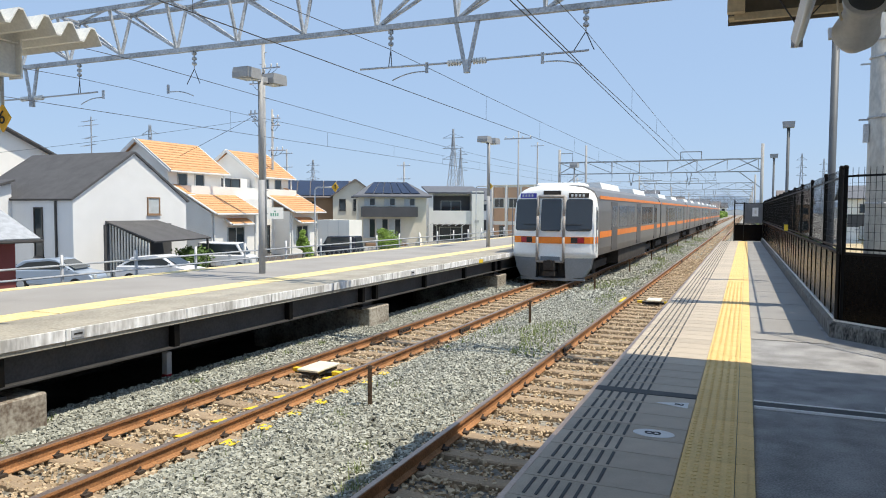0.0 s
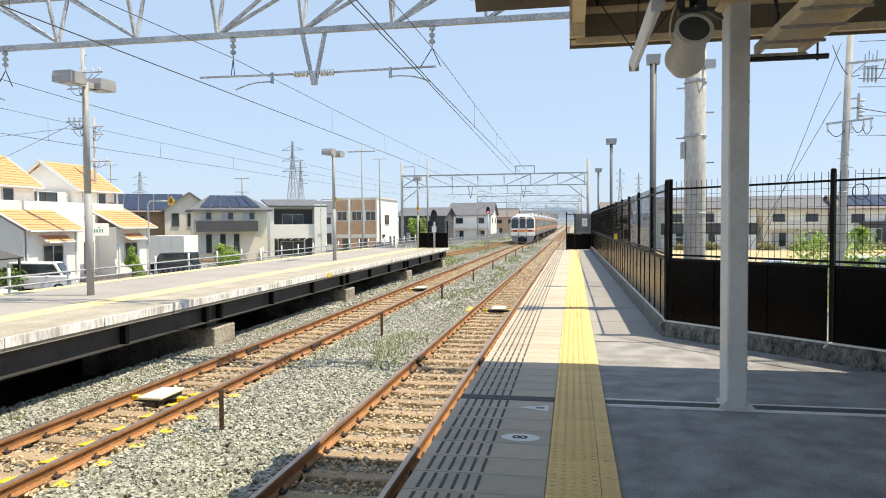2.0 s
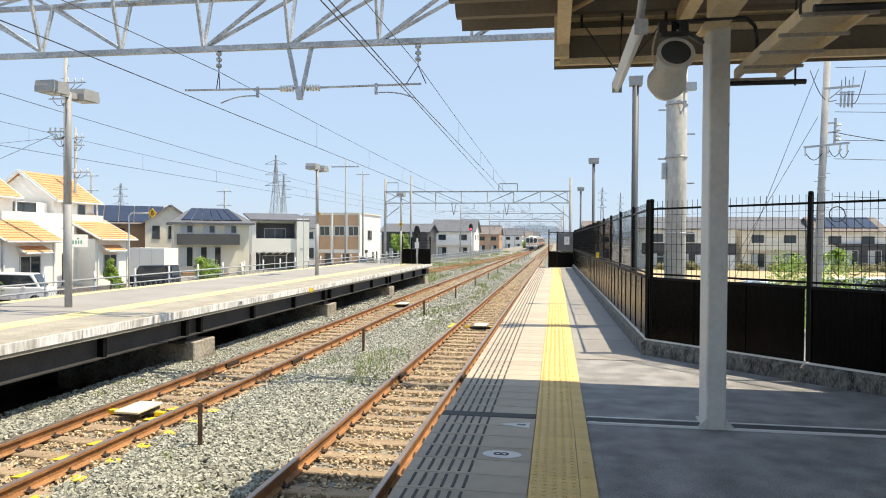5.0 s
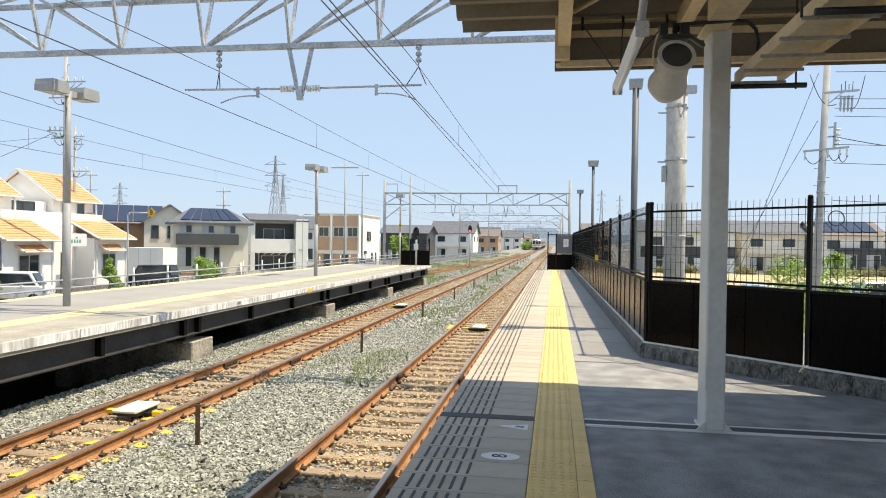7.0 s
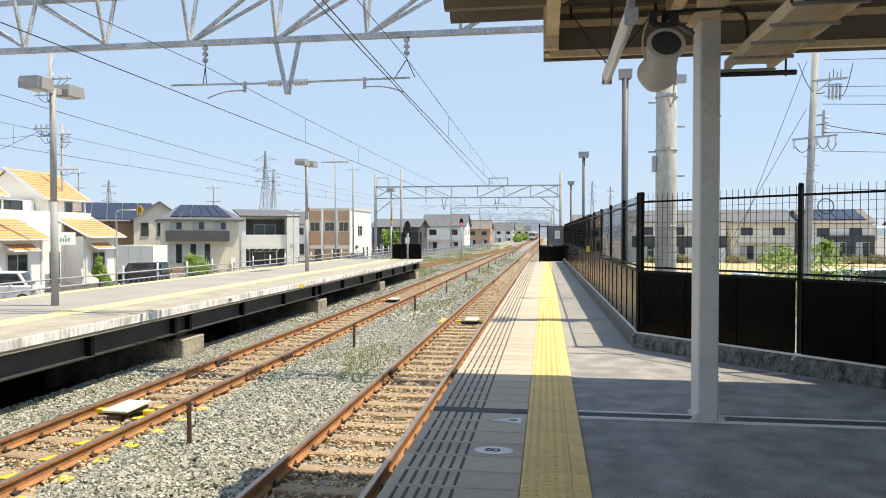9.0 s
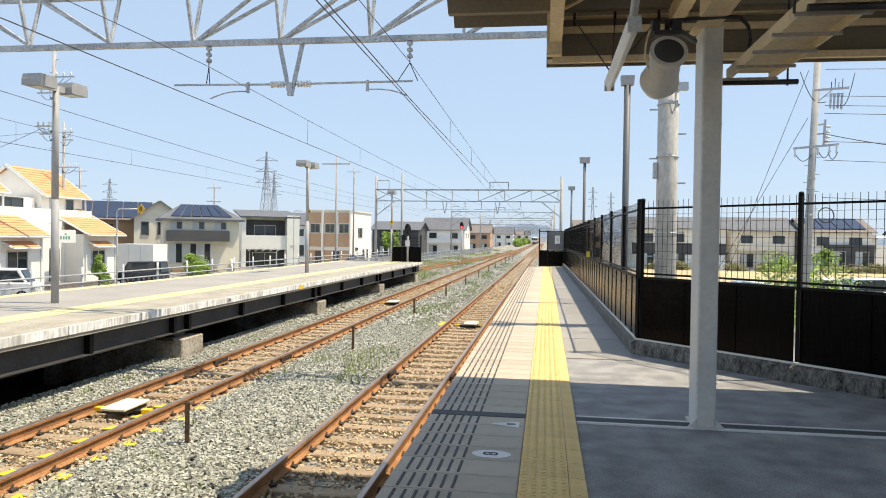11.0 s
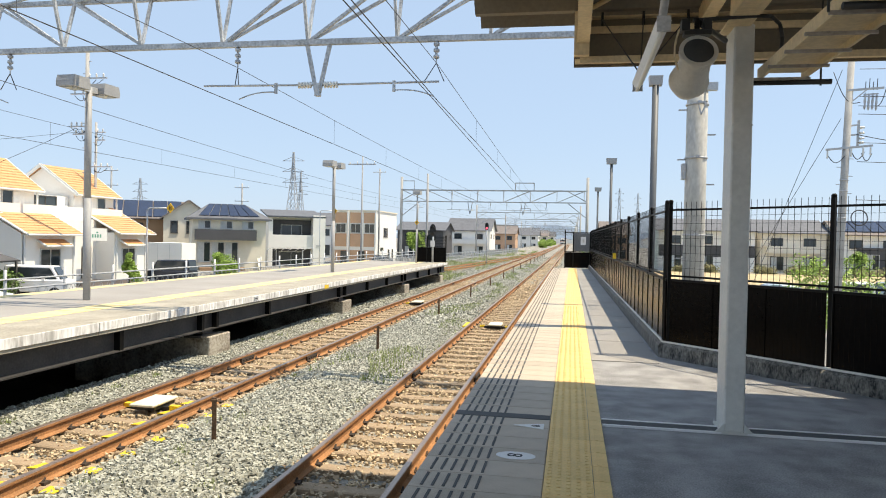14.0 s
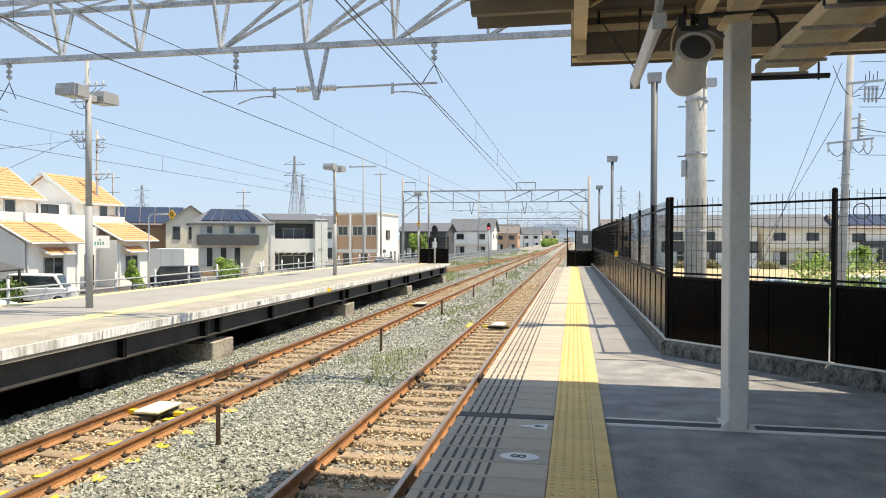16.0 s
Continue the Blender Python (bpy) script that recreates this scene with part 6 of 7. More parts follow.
# ---------------- plants ----------------
def leaves(bm, centres, n, size, rng, flat=1.0):
    for cx, cy, cz, r in centres:
        for _ in range(n):
            d = Vector((rng.gauss(0, 1), rng.gauss(0, 1), rng.gauss(0, 1))).normalized() * r * rng.uniform(0.55, 1.08)
            p = Vector((cx, cy, cz)) + Vector((d.x, d.y, d.z * flat))
            a = Vector((rng.uniform(-1, 1), rng.uniform(-1, 1), rng.uniform(-1, 1))).normalized()
            b = a.orthogonal().normalized()
            s = size * rng.uniform(0.6, 1.4)
            vs = [bm.verts.new(p + a * s), bm.verts.new(p + b * s * 0.5), bm.verts.new(p - a * s), bm.verts.new(p - b * s * 0.5)]
            bm.faces.new(vs)


def shrub(x, y, h, w, label, material="leaf", cone=False, seed=1, name="shrub", trunk=0.3, base=GROUND, leaf=0.09):
    rng = random.Random(seed)
    s = thing(name, x, y, base, label, "shrub" if name == "shrub" else "tree")
    bm = B()
    rod(bm, (0, 0, 0), (0.05, 0.02, h * 0.6), 0.06 + h * 0.01, 7, 0.02)
    for k in range(7):
        a = k * 2.4
        z = h * (0.2 + 0.08 * k)
        rod(bm, (0.02, 0, z), (math.cos(a) * w * 0.35, math.sin(a) * w * 0.35, z + h * 0.2), 0.025, 5, 0.008)
    part("trunk", bm, "bark", s)
    cs = []
    for k in range(26):
        f = rng.uniform(0, 1)
        z = h * (trunk + (0.97 - trunk) * f)
        rad = w * 0.5 * (1.05 - f if cone else math.sqrt(max(0.05, 1 - (2 * f - 0.9) ** 2)) * rng.uniform(0.6, 1.15))
        a = rng.uniform(0, 6.28)
        cs.append((math.cos(a) * rad * 0.62, math.sin(a) * rad * 0.62, z, max(0.18, rad * 0.5)))
    bm = B()
    leaves(bm, cs, 95, leaf, rng)
    tagged(part("crown", bm, material, s), kind="stuff")


shrub(-31.6, 46.4, 2.3, 1.8, "bright green conical shrub by the shop door", "leaf", True, 2, trunk=0.05)
shrub(-30.8, 33.6, 1.5, 2.6, "dark green bush beside the lean-to", "leaf_dark", False, 3, trunk=0.1)
shrub(-32.7, 61.6, 2.0, 2.8, "round green garden bush", "leaf", False, 4, trunk=0.1)
shrub(-31.0, 60.6, 1.2, 1.6, "low green garden bush", "leaf", False, 5, trunk=0.1)
shrub(-28.3, 127, 5.0, 4.2, "green street tree by the line", "leaf", False, 6, "tree", leaf=0.2)
shrub(9.5, 29.9, 3.7, 2.6, "leafy green tree behind the fence", "leaf", False, 7, "tree", 0.15, leaf=0.062)
shrub(11.6, 31.5, 3.6, 3.4, "leafy green tree behind the fence", "leaf", False, 8, "tree", 0.15, leaf=0.065)
shrub(4.0, 24.0, 2.2, 1.8, "yellow green bush at the foot of the pole", "leaf", False, 10, "shrub", 0.1)
for k in range(9):
    shrub(-9.6 - 0.5 * (k % 3), 236 + k * 21, 2.4 + 0.5 * (k % 2), 3.2, "yellow green bush beside the far track", "leaf", False, 60 + k, "shrub", 0.05, base=BED - 0.05, leaf=0.22)
for k in range(14):
    shrub(14.5 + k * 3.6, 99 + (k % 3) * 0.5, 0.55 + 0.15 * (k % 3), 3.6, "low dull green hedge plant before the houses", "leaf_dry", False, 20 + k, "shrub", 0.05, leaf=0.12)


def weeds():
    rng = random.Random(12)
    spots = [(-4.45, 7.6), (-3.9, 8.6), (-4.1, 7.1), (-3.6, 6.6), (-4.5, 9.2), (-4.3, 14.2), (-4.15, 14.5), (-4.4, 13.9), (-7.1, 9.6), (-7.2, 10.4), (-7.25, 11.8), (-3.9, 20), (-3.8, 23), (-3.7, 26), (-4.0, 30), (-7.3, 16), (-7.3, 19), (-3.3, 6.0), (-3.1, 5.6), (-4.0, 34), (-3.9, 37), (-7.2, 6.6)]
    bm = B()
    for cx, cy in spots:
        big = 2.0 if abs(cy - 14.2) < 0.5 else 1.0
        for _ in range(int(80 * big)):
            a, r = rng.uniform(0, 6.28), abs(rng.gauss(0, 0.13 * big))
            x, y = cx + r * math.cos(a), cy + r * math.sin(a) * 1.4
            l = rng.uniform(0.04, 0.13)
            b = rng.uniform(0, 6.28)
            w = Vector((math.cos(b), math.sin(b), 0)) * 0.009
            p = Vector((x, y, ZS - 0.02 - (0.07 if cx < -7 else 0)))
            tip = p + Vector((rng.uniform(-0.06, 0.06), rng.uniform(-0.06, 0.06), l))
            bm.faces.new([bm.verts.new(p - w), bm.verts.new(p + w), bm.verts.new(tip)])
    for _ in range(70):
        spots.append((rng.choice((rng.uniform(-5.0, -3.2), rng.uniform(-7.82, -7.2))), 5.0 + 22 * rng.random() ** 1.5))
    for cx, cy in spots[-70:]:
        for _ in range(rng.randint(8, 45)):
            a, r = rng.uniform(0, 6.28), abs(rng.gauss(0, 0.07))
            p = Vector((cx + r * math.cos(a), cy + r * math.sin(a) * 1.4, ZS - 0.02 + (0.02 if cx < -7 else 0)))
            b = rng.uniform(0, 6.28)
            w = Vector((math.cos(b), math.sin(b), 0)) * 0.008
            bm.faces.new([bm.verts.new(p - w), bm.verts.new(p + w), bm.verts.new(p + Vector((rng.uniform(-0.05, 0.05), rng.uniform(-0.05, 0.05), rng.uniform(0.03, 0.11))))])
    for _ in range(20000):
        y = 12 + 60 * rng.random() ** 1.3
        x = -4.0 + rng.gauss(0, 0.35)
        if noise.noise(Vector((x * 0.8, y * 0.25, 3))) < 0.05:
            continue
        p = Vector((x, y, ZS))
        b = rng.uniform(0, 6.28)
        w = Vector((math.cos(b), math.sin(b), 0)) * 0.014
        bm.faces.new([bm.verts.new(p - w), bm.verts.new(p + w), bm.verts.new(p + Vector((rng.uniform(-0.05, 0.05), rng.uniform(-0.05, 0.05), rng.uniform(0.05, 0.16))))])
    tagged(part("weeds", bm, "weed"), "sparse green weeds in the ballast", "weeds", "", "stuff")


weeds()

# ---------------- lineside things ----------------
def stub_post(x, y, h):
    p = thing("rusty_post", x, y, ZS - 0.05, "rusty steel angle post in the ballast", "post", "rusty posts")
    bm = B()
    prism(bm, [(-0.03, -0.03), (0.03, -0.03), (0.03, -0.022), (-0.022, -0.022), (-0.022, 0.03), (-0.03, 0.03)], "z", 0, h)
    part("angle_bar", bm, "rust", p)
    boxpart("cap", (-0.045, 0.045, -0.04, 0.04, h - 0.05, h - 0.02), "rust", p)


for k in range(16):
    stub_post(-4.27 + 0.006 * k, 8.05 + 7.4 * k, 0.62)


def beacon(x, y, label):
    b = thing("track_beacon", x, y, ZS, label, "track beacon", "track beacons")
    boxpart("plate", (-0.16, 0.22, -0.32, 0.32, 0.10, 0.14), "beacon", b, "", 0.012)
    boxpart("bracket", (-0.12, 0.2, -0.26, 0.26, 0.05, 0.10), "black", b)
    boxpart("foot", (-0.3, 0.3, -0.06, 0.06, -0.01, 0.06), "black", b)
    for s in (-1, 1):
        boxpart("yellow_mount", (s * 0.36 - 0.07, s * 0.36 + 0.07, -0.05, 0.05, 0.02, 0.075), "safety_yellow", b)


beacon(T2 - 0.12, 9.38, "cream signalling beacon between the rails")
beacon(T1 + 0.1, 20.4, "cream signalling beacon between the rails")
beacon(T2 + 0.05, 26.5, "cream signalling beacon between the rails")
for k in range(7):
    m = thing("yellow_marker", T2 + 0.22, 6.2 + k * 0.61, ZS + 0.006, "worn yellow paint marker on a sleeper", "paint marker", "yellow sleeper markers")
    bm = B()
    prism(bm, [(-0.12, -0.10), (0.14, -0.09), (0.14, 0.06), (-0.05, 0.09)], "z", -0.004, 0.004)
    part("paint", bm, "safety_yellow", m)
    bm = B()
    prism(bm, [(0.54, -0.10), (0.70, -0.09), (0.70, 0.06), (0.52, 0.09)], "z", -0.004, 0.004)
    part("paint", bm, "safety_yellow", m)
for x in (T1 - 0.75, T1 - 0.62):
    m = thing("yellow_marker", x, 20.6, ZS + 0.03, "worn yellow cable cover by the rail", "paint marker", "yellow sleeper markers")
    boxpart("paint", (-0.06, 0.06, -0.5, 0.5, -0.03, 0.03), "safety_yellow", m)


def signal(x, y, zt, label, base, lit="red_lamp"):
    s = thing("signal", x, y, base, label, "railway signal", "signals")
    h = zt - base
    bm = B()
    rod(bm, (0, 0, 0), (0, 0, h), 0.06, 10)
    part("mast", bm, "galv", s)
    bm = B()
    prism(bm, [(0.19 * math.cos(a * math.pi / 8), h - 0.1 + 0.38 * math.sin(a * math.pi / 8)) for a in range(16)], "y", -0.12, -0.06)
    hd = part("signal_head", bm, "black", s)
    for k, m in ((-0.18, lit), (0.15, "black")):
        bm = B()
        lathe(bm, [(0, 0.10), (0.02, 0.095), (0.03, 0.05)], (0, -0.12, h - 0.1 + k), (0, -1, 0), 14)
        part("lens", bm, m, hd)
        bm = B()
        for j in range(8):
            a, b = math.pi * j / 8, math.pi * (j + 1) / 8
            slope(bm, (0.105 * math.cos(a), -0.12, h - 0.1 + k + 0.105 * math.sin(a)), (0.105 * math.cos(b), -0.12, h - 0.1 + k + 0.105 * math.sin(b)), (0.105 * math.cos(b), -0.28, h - 0.1 + k + 0.105 * math.sin(b)), (0.105 * math.cos(a), -0.28, h - 0.1 + k + 0.105 * math.sin(a)), 0.008)
        part("hood", bm, "black", hd)
    return s


signal(-8.3, 69.5, 2.8, "track signal showing red on a slim mast", BED)
sg = signal(-8.05, 40.8, 2.0, "black unlit signal head at the platform end", 0.0, "black")
boxpart("number_plate", (-0.13, 0.13, -0.09, -0.07, 0.95, 1.3), "white", sg, "white blank plate")


mp = thing("marker_post", -8.05, 8.35, -1.3, "white lineside marker post with a red foot", "marker post")
boxpart("post", (-0.05, 0.05, -0.05, 0.05, 0.22, 0.56), "white", mp)
boxpart("foot", (-0.055, 0.055, -0.055, 0.055, -0.5, 0.22), "tail_red", mp)


def guard_fence():
    f = thing("guard_fence", 0, 0, 0, "pale grey guard fence along the siding", "fence")
    bm = B()
    bx(bm, -0.03, 0.03, -0.03, 0.03, BED, BED + 1.1)
    post = to_mesh("post", bm, "galv")
    bm = B()
    for z in (0.25, 0.6, 0.95):
        bx(bm, -0.015, 0.015, 0, 2.0, BED + z, BED + z + 0.05)
    for k in range(12):
        bx(bm, -0.008, 0.008, k * 0.165, k * 0.165 + 0.016, BED + 0.27, BED + 0.97)
    panel = to_mesh("fence_panel", bm, "galv")
    for k in range(45):
        y = 45 + 2.0 * k
        x = -13.2 + 3.2 * (k / 45) ** 1.5
        piece("post", post, f, x, y)
        piece("fence_panel", panel, f, x, y)


guard_fence()


def siding_grass():
    rng = random.Random(77)
    bm = B()
    for _ in range(15000):
        y = 42 + 120 * rng.random() ** 1.4
        x = rng.uniform(-16.0, -7.2)
        if noise.noise(Vector((x * 0.5, y * 0.12, 9))) < 0.0:
            continue
        p = Vector((x, y, BED - 0.02))
        b = rng.uniform(0, 6.28)
        w = Vector((math.cos(b), math.sin(b), 0)) * 0.03
        bm.faces.new([bm.verts.new(p - w), bm.verts.new(p + w), bm.verts.new(p + Vector((rng.uniform(-0.1, 0.1), rng.uniform(-0.1, 0.1), rng.uniform(0.1, 0.35))))])
    tagged(part("lineside_grass", bm, "weed"), "patchy green grass along the siding", "grass", "", "stuff")
    stones("ballast_stones", "stone", 16000, lambda r, n: np.stack([r.uniform(-14, -0.9, n), 41 + 70 * r.uniform(0, 1, n) ** 1.4], 1), lambda x, y: np.full(len(x), BED - 0.02), 0.06, "grey crushed stone along the siding", 8)


siding_grass()

# ---------------- poles, pylons, distance ----------------
def utility_pole(x, y, h, label, arms=2, base=GROUND, r=0.16, material="pole_grey", lean=0.0):
    p = thing("utility_pole", x, y, base, label, "utility pole", "utility poles")
    p.matrix_basis = pose(x, y, base, 0, lean, 0)
    bm = B()
    rod(bm, (0, 0, 0), (0, 0, h), r, 14, r * 0.72)
    part("pole", bm, material, p)
    for k in range(arms):
        z = h - 0.5 - k * 1.6
        bm = B()
        beam(bm, (-0.9, -0.1, z), (0.9, -0.1, z), 0.07, 0.07)
        part("cross_arm", bm, "galv", p)
        for x2 in (-0.8, -0.3, 0.3, 0.8):
            bm = B()
            lathe(bm, [(0, 0.02), (0.04, 0.035), (0.08, 0.025), (0.12, 0.03), (0.15, 0.015)], (x2, -0.1, z + 0.03), (0, 0, 1), 8)
            part("insulator", bm, "insulator", p)
    return p


up = utility_pole(9.68, 28.5, 11.2, "leaning concrete utility pole with cross arms and switchgear", 0, material="pole_conc", lean=1.7)


def bar(name, p, q, w, material="galv"):
    bm = B()
    beam(bm, p, q, w, w)
    return part(name, bm, material, up)


def hung(x, z, length, r=0.035, material="galv"):
    bm = B()
    lathe(bm, [(0, 0.015), (length * 0.15, r), (length * 0.35, r * 0.6), (length * 0.5, r), (length * 0.7, r * 0.6), (length * 0.85, r), (length, 0.012)], (x, -0.1, z), (0, 0, -1), 8)
    return part("insulator", bm, material, up)


bar("cross_arm", (-0.1, -0.1, 9.62), (1.12, -0.1, 9.74), 0.075)
bar("arm_brace", (0.1, -0.1, 9.25), (0.55, -0.1, 9.66), 0.04)
for k in range(4):
    hung(0.50 + 0.13 * k, 9.55 - 0.03 * (k % 2), 0.62, 0.05)
    bar("terminal", (0.50 + 0.13 * k, -0.1, 9.66), (0.50 + 0.13 * k, -0.1, 9.95 + 0.12 * (k % 2)), 0.02, "wire")
bar("fuse_frame", (0.45, -0.1, 9.48), (0.95, -0.1, 9.52), 0.04)
bar("rack_post", (0.38, 0.0, 7.55), (0.38, 0.0, 8.55), 0.07)
for z in (8.35, 8.0):
    bar("rack_arm", (0.0, 0.0, z - 0.02), (0.38, 0.0, z + 0.03), 0.06)
for k, z in enumerate((8.28, 8.08, 7.88, 7.72)):
    bm = B()
    lathe(bm, [(0, 0.03), (0.05, 0.06), (0.1, 0.03), (0.14, 0.05), (0.18, 0.02)], (0.42, 0.0, z), (1, 0, 0.1), 8)
    part("spool", bm, "insulator", up)
bar("cross_arm", (-0.72, -0.1, 7.42), (0.86, -0.1, 7.62), 0.075)
for x in (-0.66, 0.15, 0.55, 0.8):
    hung(x, 7.38 + 0.12 * (x + 0.7), 0.3, 0.04, "insulator")
for x0, x1, z in ((-0.66, -0.05, 7.05), (0.15, 0.6, 7.2), (0.5, 0.85, 7.15)):
    bm = B()
    tube(bm, [(x0 + (x1 - x0) * k / 8, -0.1, z + 0.18 - 0.28 * math.sin(k / 8 * math.pi)) for k in range(9)], 0.014)
    part("jumper", bm, "wire", up)
for x0, z0, x1, z1 in ((-0.62, 10.3, 0.35, 9.2), (1.3, 10.3, 0.85, 9.1)):
    bm = B()
    tube(bm, [(x0 + (x1 - x0) * k / 10, -0.1, z0 + (z1 - z0) * k / 10 - 0.45 * math.sin(k / 10 * math.pi)) for k in range(11)], 0.014)
    part("jumper", bm, "wire", up)
for k in range(12):
    s_ = 1 if k % 2 else -1
    bar("step_bolt", (s_ * 0.12, 0, 3.6 + 0.32 * k), (s_ * 0.28, 0, 3.6 + 0.32 * k), 0.022)
for z in (6.3, 5.9, 4.9):
    bm = B()
    lathe(bm, [(0, 0.145), (0.003, 0.155), (0.05, 0.155), (0.053, 0.145)], (0, 0, z), (0, 0, 1), 14)
    part("clamp_band", bm, "galv", up)
bm = B()
tube(bm, [(0.55 + 0.28 * math.cos(k * math.pi / 12), -0.1 - 0.002 * k, 4.95 + 0.28 * math.sin(k * math.pi / 12)) for k in range(25)], 0.022)
part("cable_coil", bm, "wire", up)
P0 = (9.85, 28.4)
for k, z in enumerate((8.0, 7.0, 6.65, 6.35, 5.3, 4.6, 3.2)):
    wire("power_line", [(P0[0] + 0.4, P0[1], z), (52, 24 + k, z + 0.3)], 0.012, "dark power line crossing the street", 0.5)
wire("guy_wire", [(9.7, 28.5, 8.0), (7.0, 30.0, -0.5)], 0.01, "dark guy wire of the utility pole", 0.0)
wire("guy_wire", [(9.7, 28.5, 6.2), (7.2, 33.0, -0.5)], 0.01, "dark guy wire of the utility pole", 0.0)
wire("power_line", [(10.2, 28.4, 5.6), (14.5, 24, 4.2), (30, 21, 7)], 0.016, "thick black drop cable from the pole", 0.15)
def loaded_pole(x, y, h, label, r, kit):
    """A street pole with side arms (height, from, to, insulators)."""
    p = utility_pole(x, y, h, label, 0, r=r, material="pole_conc")
    for z, xa, xb, n in kit:
        bm = B()
        beam(bm, (xa, -0.12, z), (xb, -0.12, z), 0.08, 0.08)
        part("cross_arm", bm, "galv", p)
        for k in range(n):
            xi = xa + (xb - xa) * (k + 0.5) / n
            bm = B()
            lathe(bm, [(0, 0.03), (0.06, 0.07), (0.12, 0.04), (0.18, 0.07), (0.26, 0.02)], (xi, -0.12, z + 0.04), (0, 0, 1), 8)
            part("insulator", bm, "insulator", p)
            bm = B()
            tube(bm, [(xi + (0.0 - xi) * k2 / 6, -0.14, z - 0.1 - 0.35 * math.sin(k2 / 6 * 2.6)) for k2 in range(7)], 0.018)
            part("jumper", bm, "wire", p)
    for k in range(int(h / 0.9)):
        boxpart("step_bolt", (-r - 0.14 if k % 2 else r * 0.7, -r * 0.7 if k % 2 else r + 0.14, -0.02, 0.02, 2.0 + 0.8 * k, 2.04 + 0.8 * k), "galv", p)
    return p


loaded_pole(-31.1, 41.0, 15.7, "tall concrete utility pole with side arms behind the shop", 0.16, ((13.7, 0.0, 1.5, 3), (12.7, -1.1, 0.1, 2), (10.6, -1.2, -0.1, 3), (10.1, -0.9, 0.0, 2)))
loaded_pole(-37.1, 50.0, 12.4, "concrete utility pole with arms behind the shop", 0.12, ((11.6, 0.0, 0.9, 2), (11.0, 0.0, 0.9, 2), (8.9, -0.3, 1.4, 3)))
wire("power_line", [(-31.9, 41.0, 8.1), (-40.0, 39.5, 4.4)], 0.014, "service wire to the orange roofed house", 0.1)
utility_pole(-38.5, 78.0, 9.8, "concrete utility pole between houses", 2, r=0.13)
utility_pole(-50.0, 70.0, 11.0, "concrete utility pole behind the solar house", 2, r=0.13)
utility_pole(-25.6, 92.0, 13.0, "slim concrete pole by the street", 1, r=0.13)
utility_pole(-26.0, 118.0, 9.5, "concrete utility pole near the trees", 1, r=0.13)
utility_pole(-12.6, 61.0, 9.5, "concrete line pole at the platform end", 0, r=0.12)
utility_pole(-13.1, 43.0, 8.9, "slim steel pole behind the far platform", 1, GROUND, 0.06)
wire("power_line", [(-60, 20, 3.0), (-31.1, 41.0, 7.9)], 0.012, "service wire to the house", 0.5)


def pylon(x, y, h, w, label):
    p = thing("pylon", x, y, GROUND, label, "pylon", "lattice pylons")
    n = 9
    bm = B()
    t = max(0.18, h * 0.006)
    def wd(z):
        return w * (1 - z / h) ** 1.4 + 0.6
    for i in range(n):
        za, zb = h * i / n, h * (i + 1) / n
        a, b = wd(za) / 2, wd(zb) / 2
        for sx, sy in ((-1, -1), (1, -1), (1, 1), (-1, 1)):
            beam(bm, (sx * a, sy * a, za), (sx * b, sy * b, zb), t, t)
        for s in (-1, 1):
            beam(bm, (-a, s * a, za), (b, s * b, zb), t * 0.7, t * 0.7)
            beam(bm, (a, s * a, za), (-b, s * b, zb), t * 0.7, t * 0.7)
            beam(bm, (s * a, -a, za), (s * b, b, zb), t * 0.7, t * 0.7)
    part("lattice", bm, "truss", p)
    for k, z in enumerate((0.66, 0.78, 0.90)):
        bm = B()
        l = w * 0.75
        beam(bm, (-l, 0, h * z), (l, 0, h * z), t, t)
        beam(bm, (-l, 0, h * z), (0, 0, h * (z + 0.05)), t * 0.7, t * 0.7)
        beam(bm, (l, 0, h * z), (0, 0, h * (z + 0.05)), t * 0.7, t * 0.7)
        part("cross_arm", bm, "truss", p)


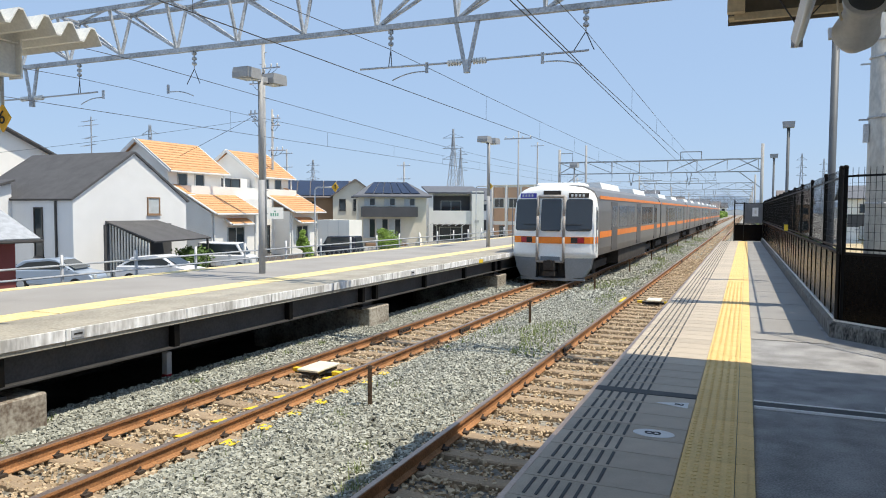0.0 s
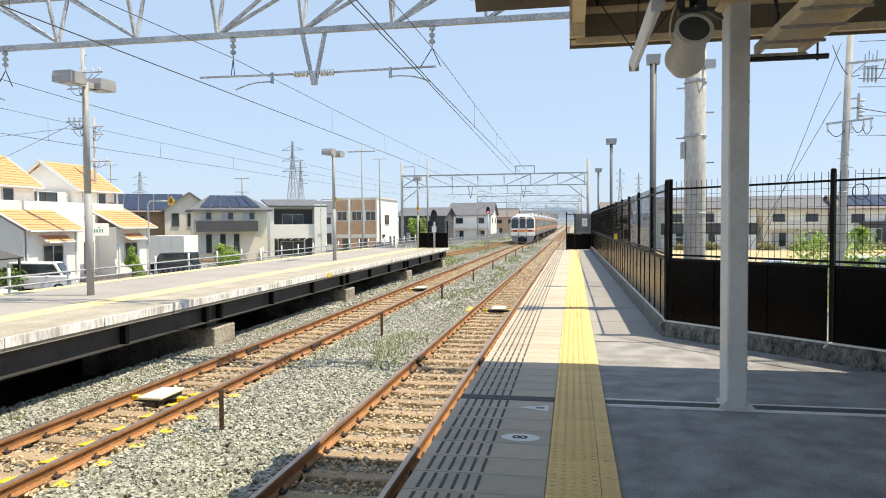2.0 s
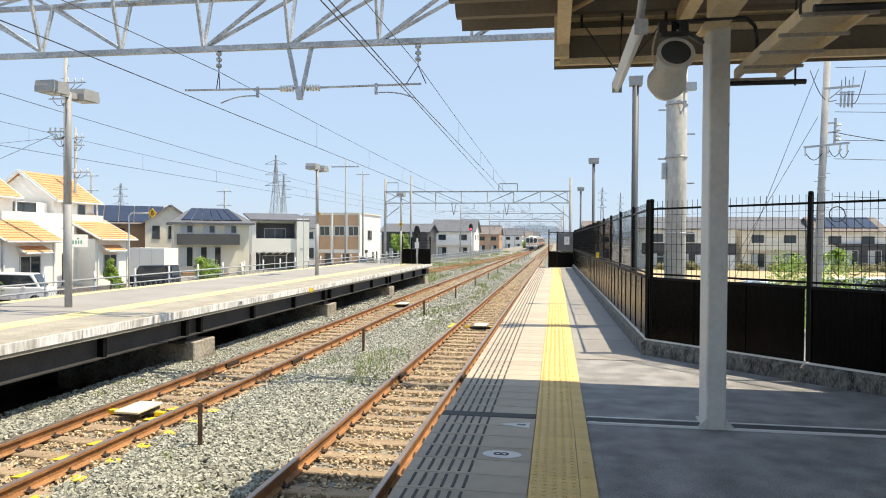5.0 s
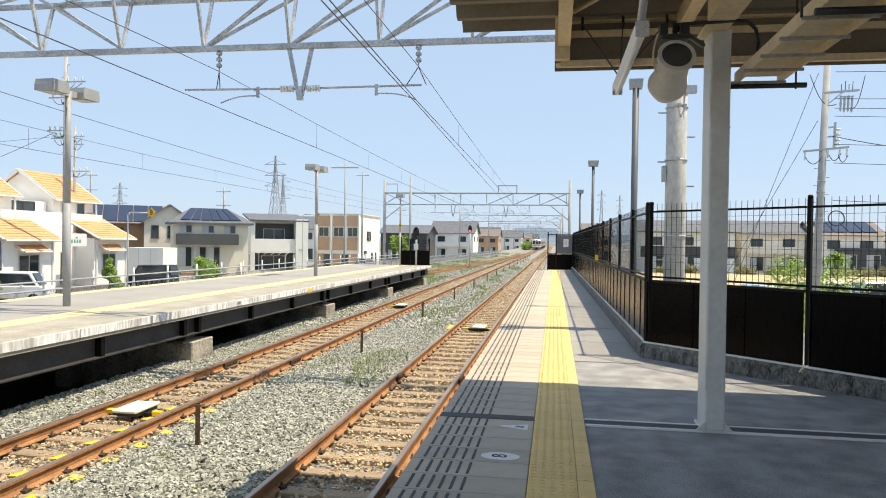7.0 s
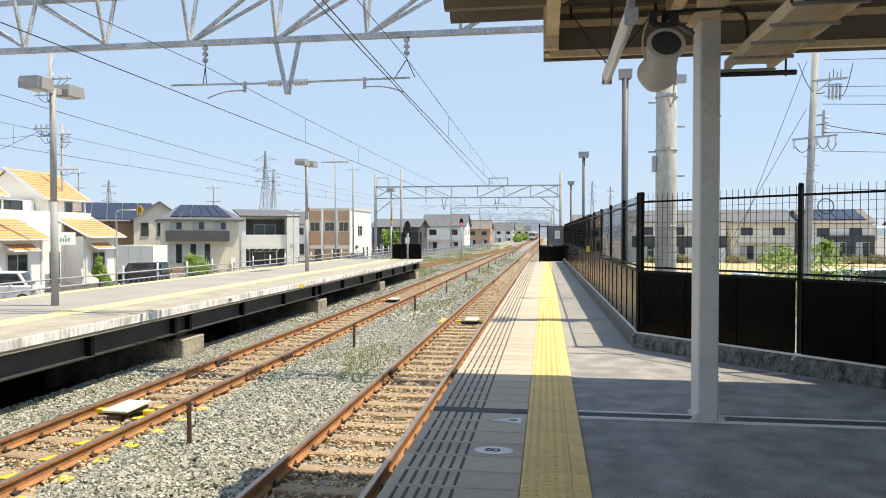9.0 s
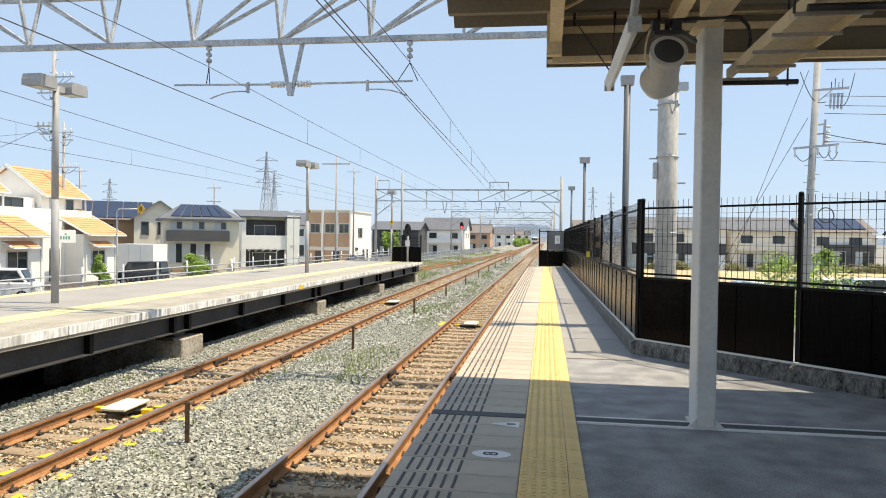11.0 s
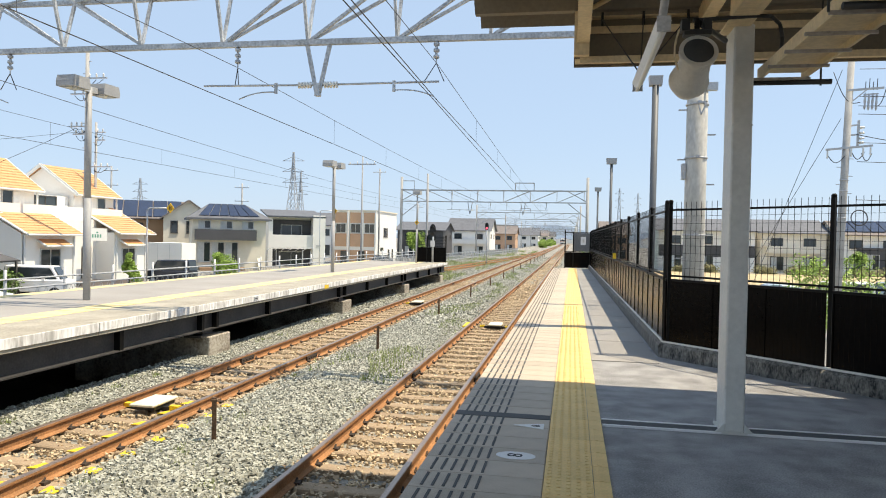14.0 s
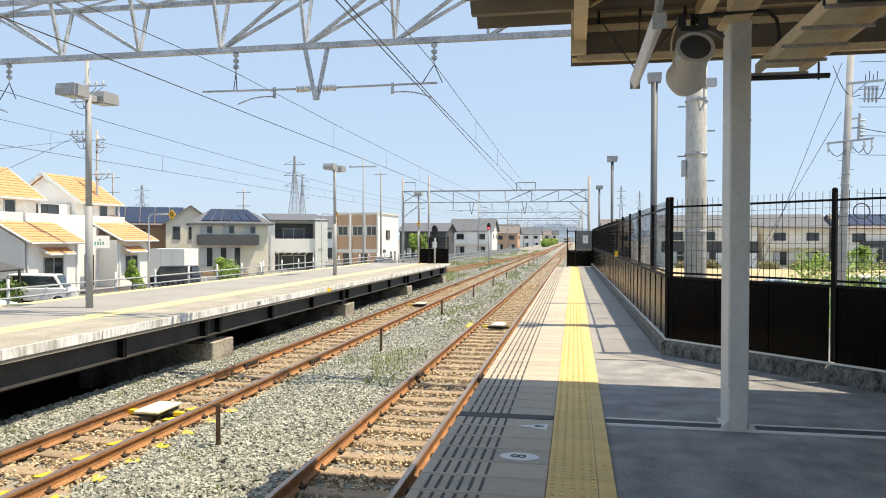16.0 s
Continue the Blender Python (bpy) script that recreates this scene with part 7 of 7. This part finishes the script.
def away(px_angle, dist):
    """A place at a bearing left of the line, in degrees."""
    a = radians(px_angle)
    return -dist * math.sin(a), dist * math.cos(a)


for ang, d, h, w in ((22.4, 430, 53, 9), (21.8, 640, 60, 9), (33.6, 420, 33, 6), (-3.6, 520, 42, 4.2), (-5.0, 700, 50, 4.5), (45.6, 330, 40, 6)):
    pylon(*away(ang, d), h, w, "grey lattice power pylon in the haze")


def distance():
    rng = random.Random(40)
    for k in range(70):
        a = rng.uniform(-40, 62)
        if abs(a) < 0.6:
            continue
        d = rng.uniform(330, 600) if a > 3 or a < -2 else rng.uniform(520, 800)
        x, y = away(a, d)
        w, dp, hh = rng.uniform(9, 20), rng.uniform(8, 14), rng.uniform(5, 9.5)
        h = house("hazy house in the far distance")
        gable_block("main", h, x - w / 2, x + w / 2, y, y + dp, G, G + hh * 0.7, G + hh, rng.choice("xy"), rng.choice(("wall_white", "wall_cream", "wall_grey", "wall_white", "wall_pink")), rng.choice(("roof_slate", "roof_dark", "roof_brown")))
    for k, (a, d, r, hh) in enumerate(((1, 2600, 900, 60), (-8, 2900, 1100, 48), (12, 3100, 1200, 45), (-22, 3000, 1000, 40), (28, 3200, 1300, 35))):
        x, y = away(a, d)
        bm = B()
        seg = 40
        top = []
        for i in range(seg + 1):
            f = i / seg
            z = GROUND + hh * (math.sin(f * math.pi) ** 0.8) * (0.7 + 0.3 * math.sin(f * 9 + k) * math.sin(f * 23 + k * 2))
            top.append((x - r + 2 * r * f, max(z, GROUND + 1)))
        prism(bm, [(x - r, GROUND)] + top + [(x + r, GROUND)], "y", y, y + 200)
        tagged(part("backdrop", bm, "haze"), "low hazy blue hills", "hills", "", "structure")


distance()


# ---------------- movement ----------------
def motions():
    walk(TRAIN, [(0.0, pose(T2, 23.3, 0)), (0.5, pose(T2, 36.6, 0)), (1.0, pose(T2, 51.9, 0)), (1.5, pose(T2, 67.3, 0)), (2.5, pose(T2, 98.0, 0)), (4.0, pose(T2, 143.6, 0)), (9.0, pose(T2, 293.6, 0)), (12.0, pose(T2, 383.6, 0)), (16.0, pose(T2, 503.6, 0))])


motions()
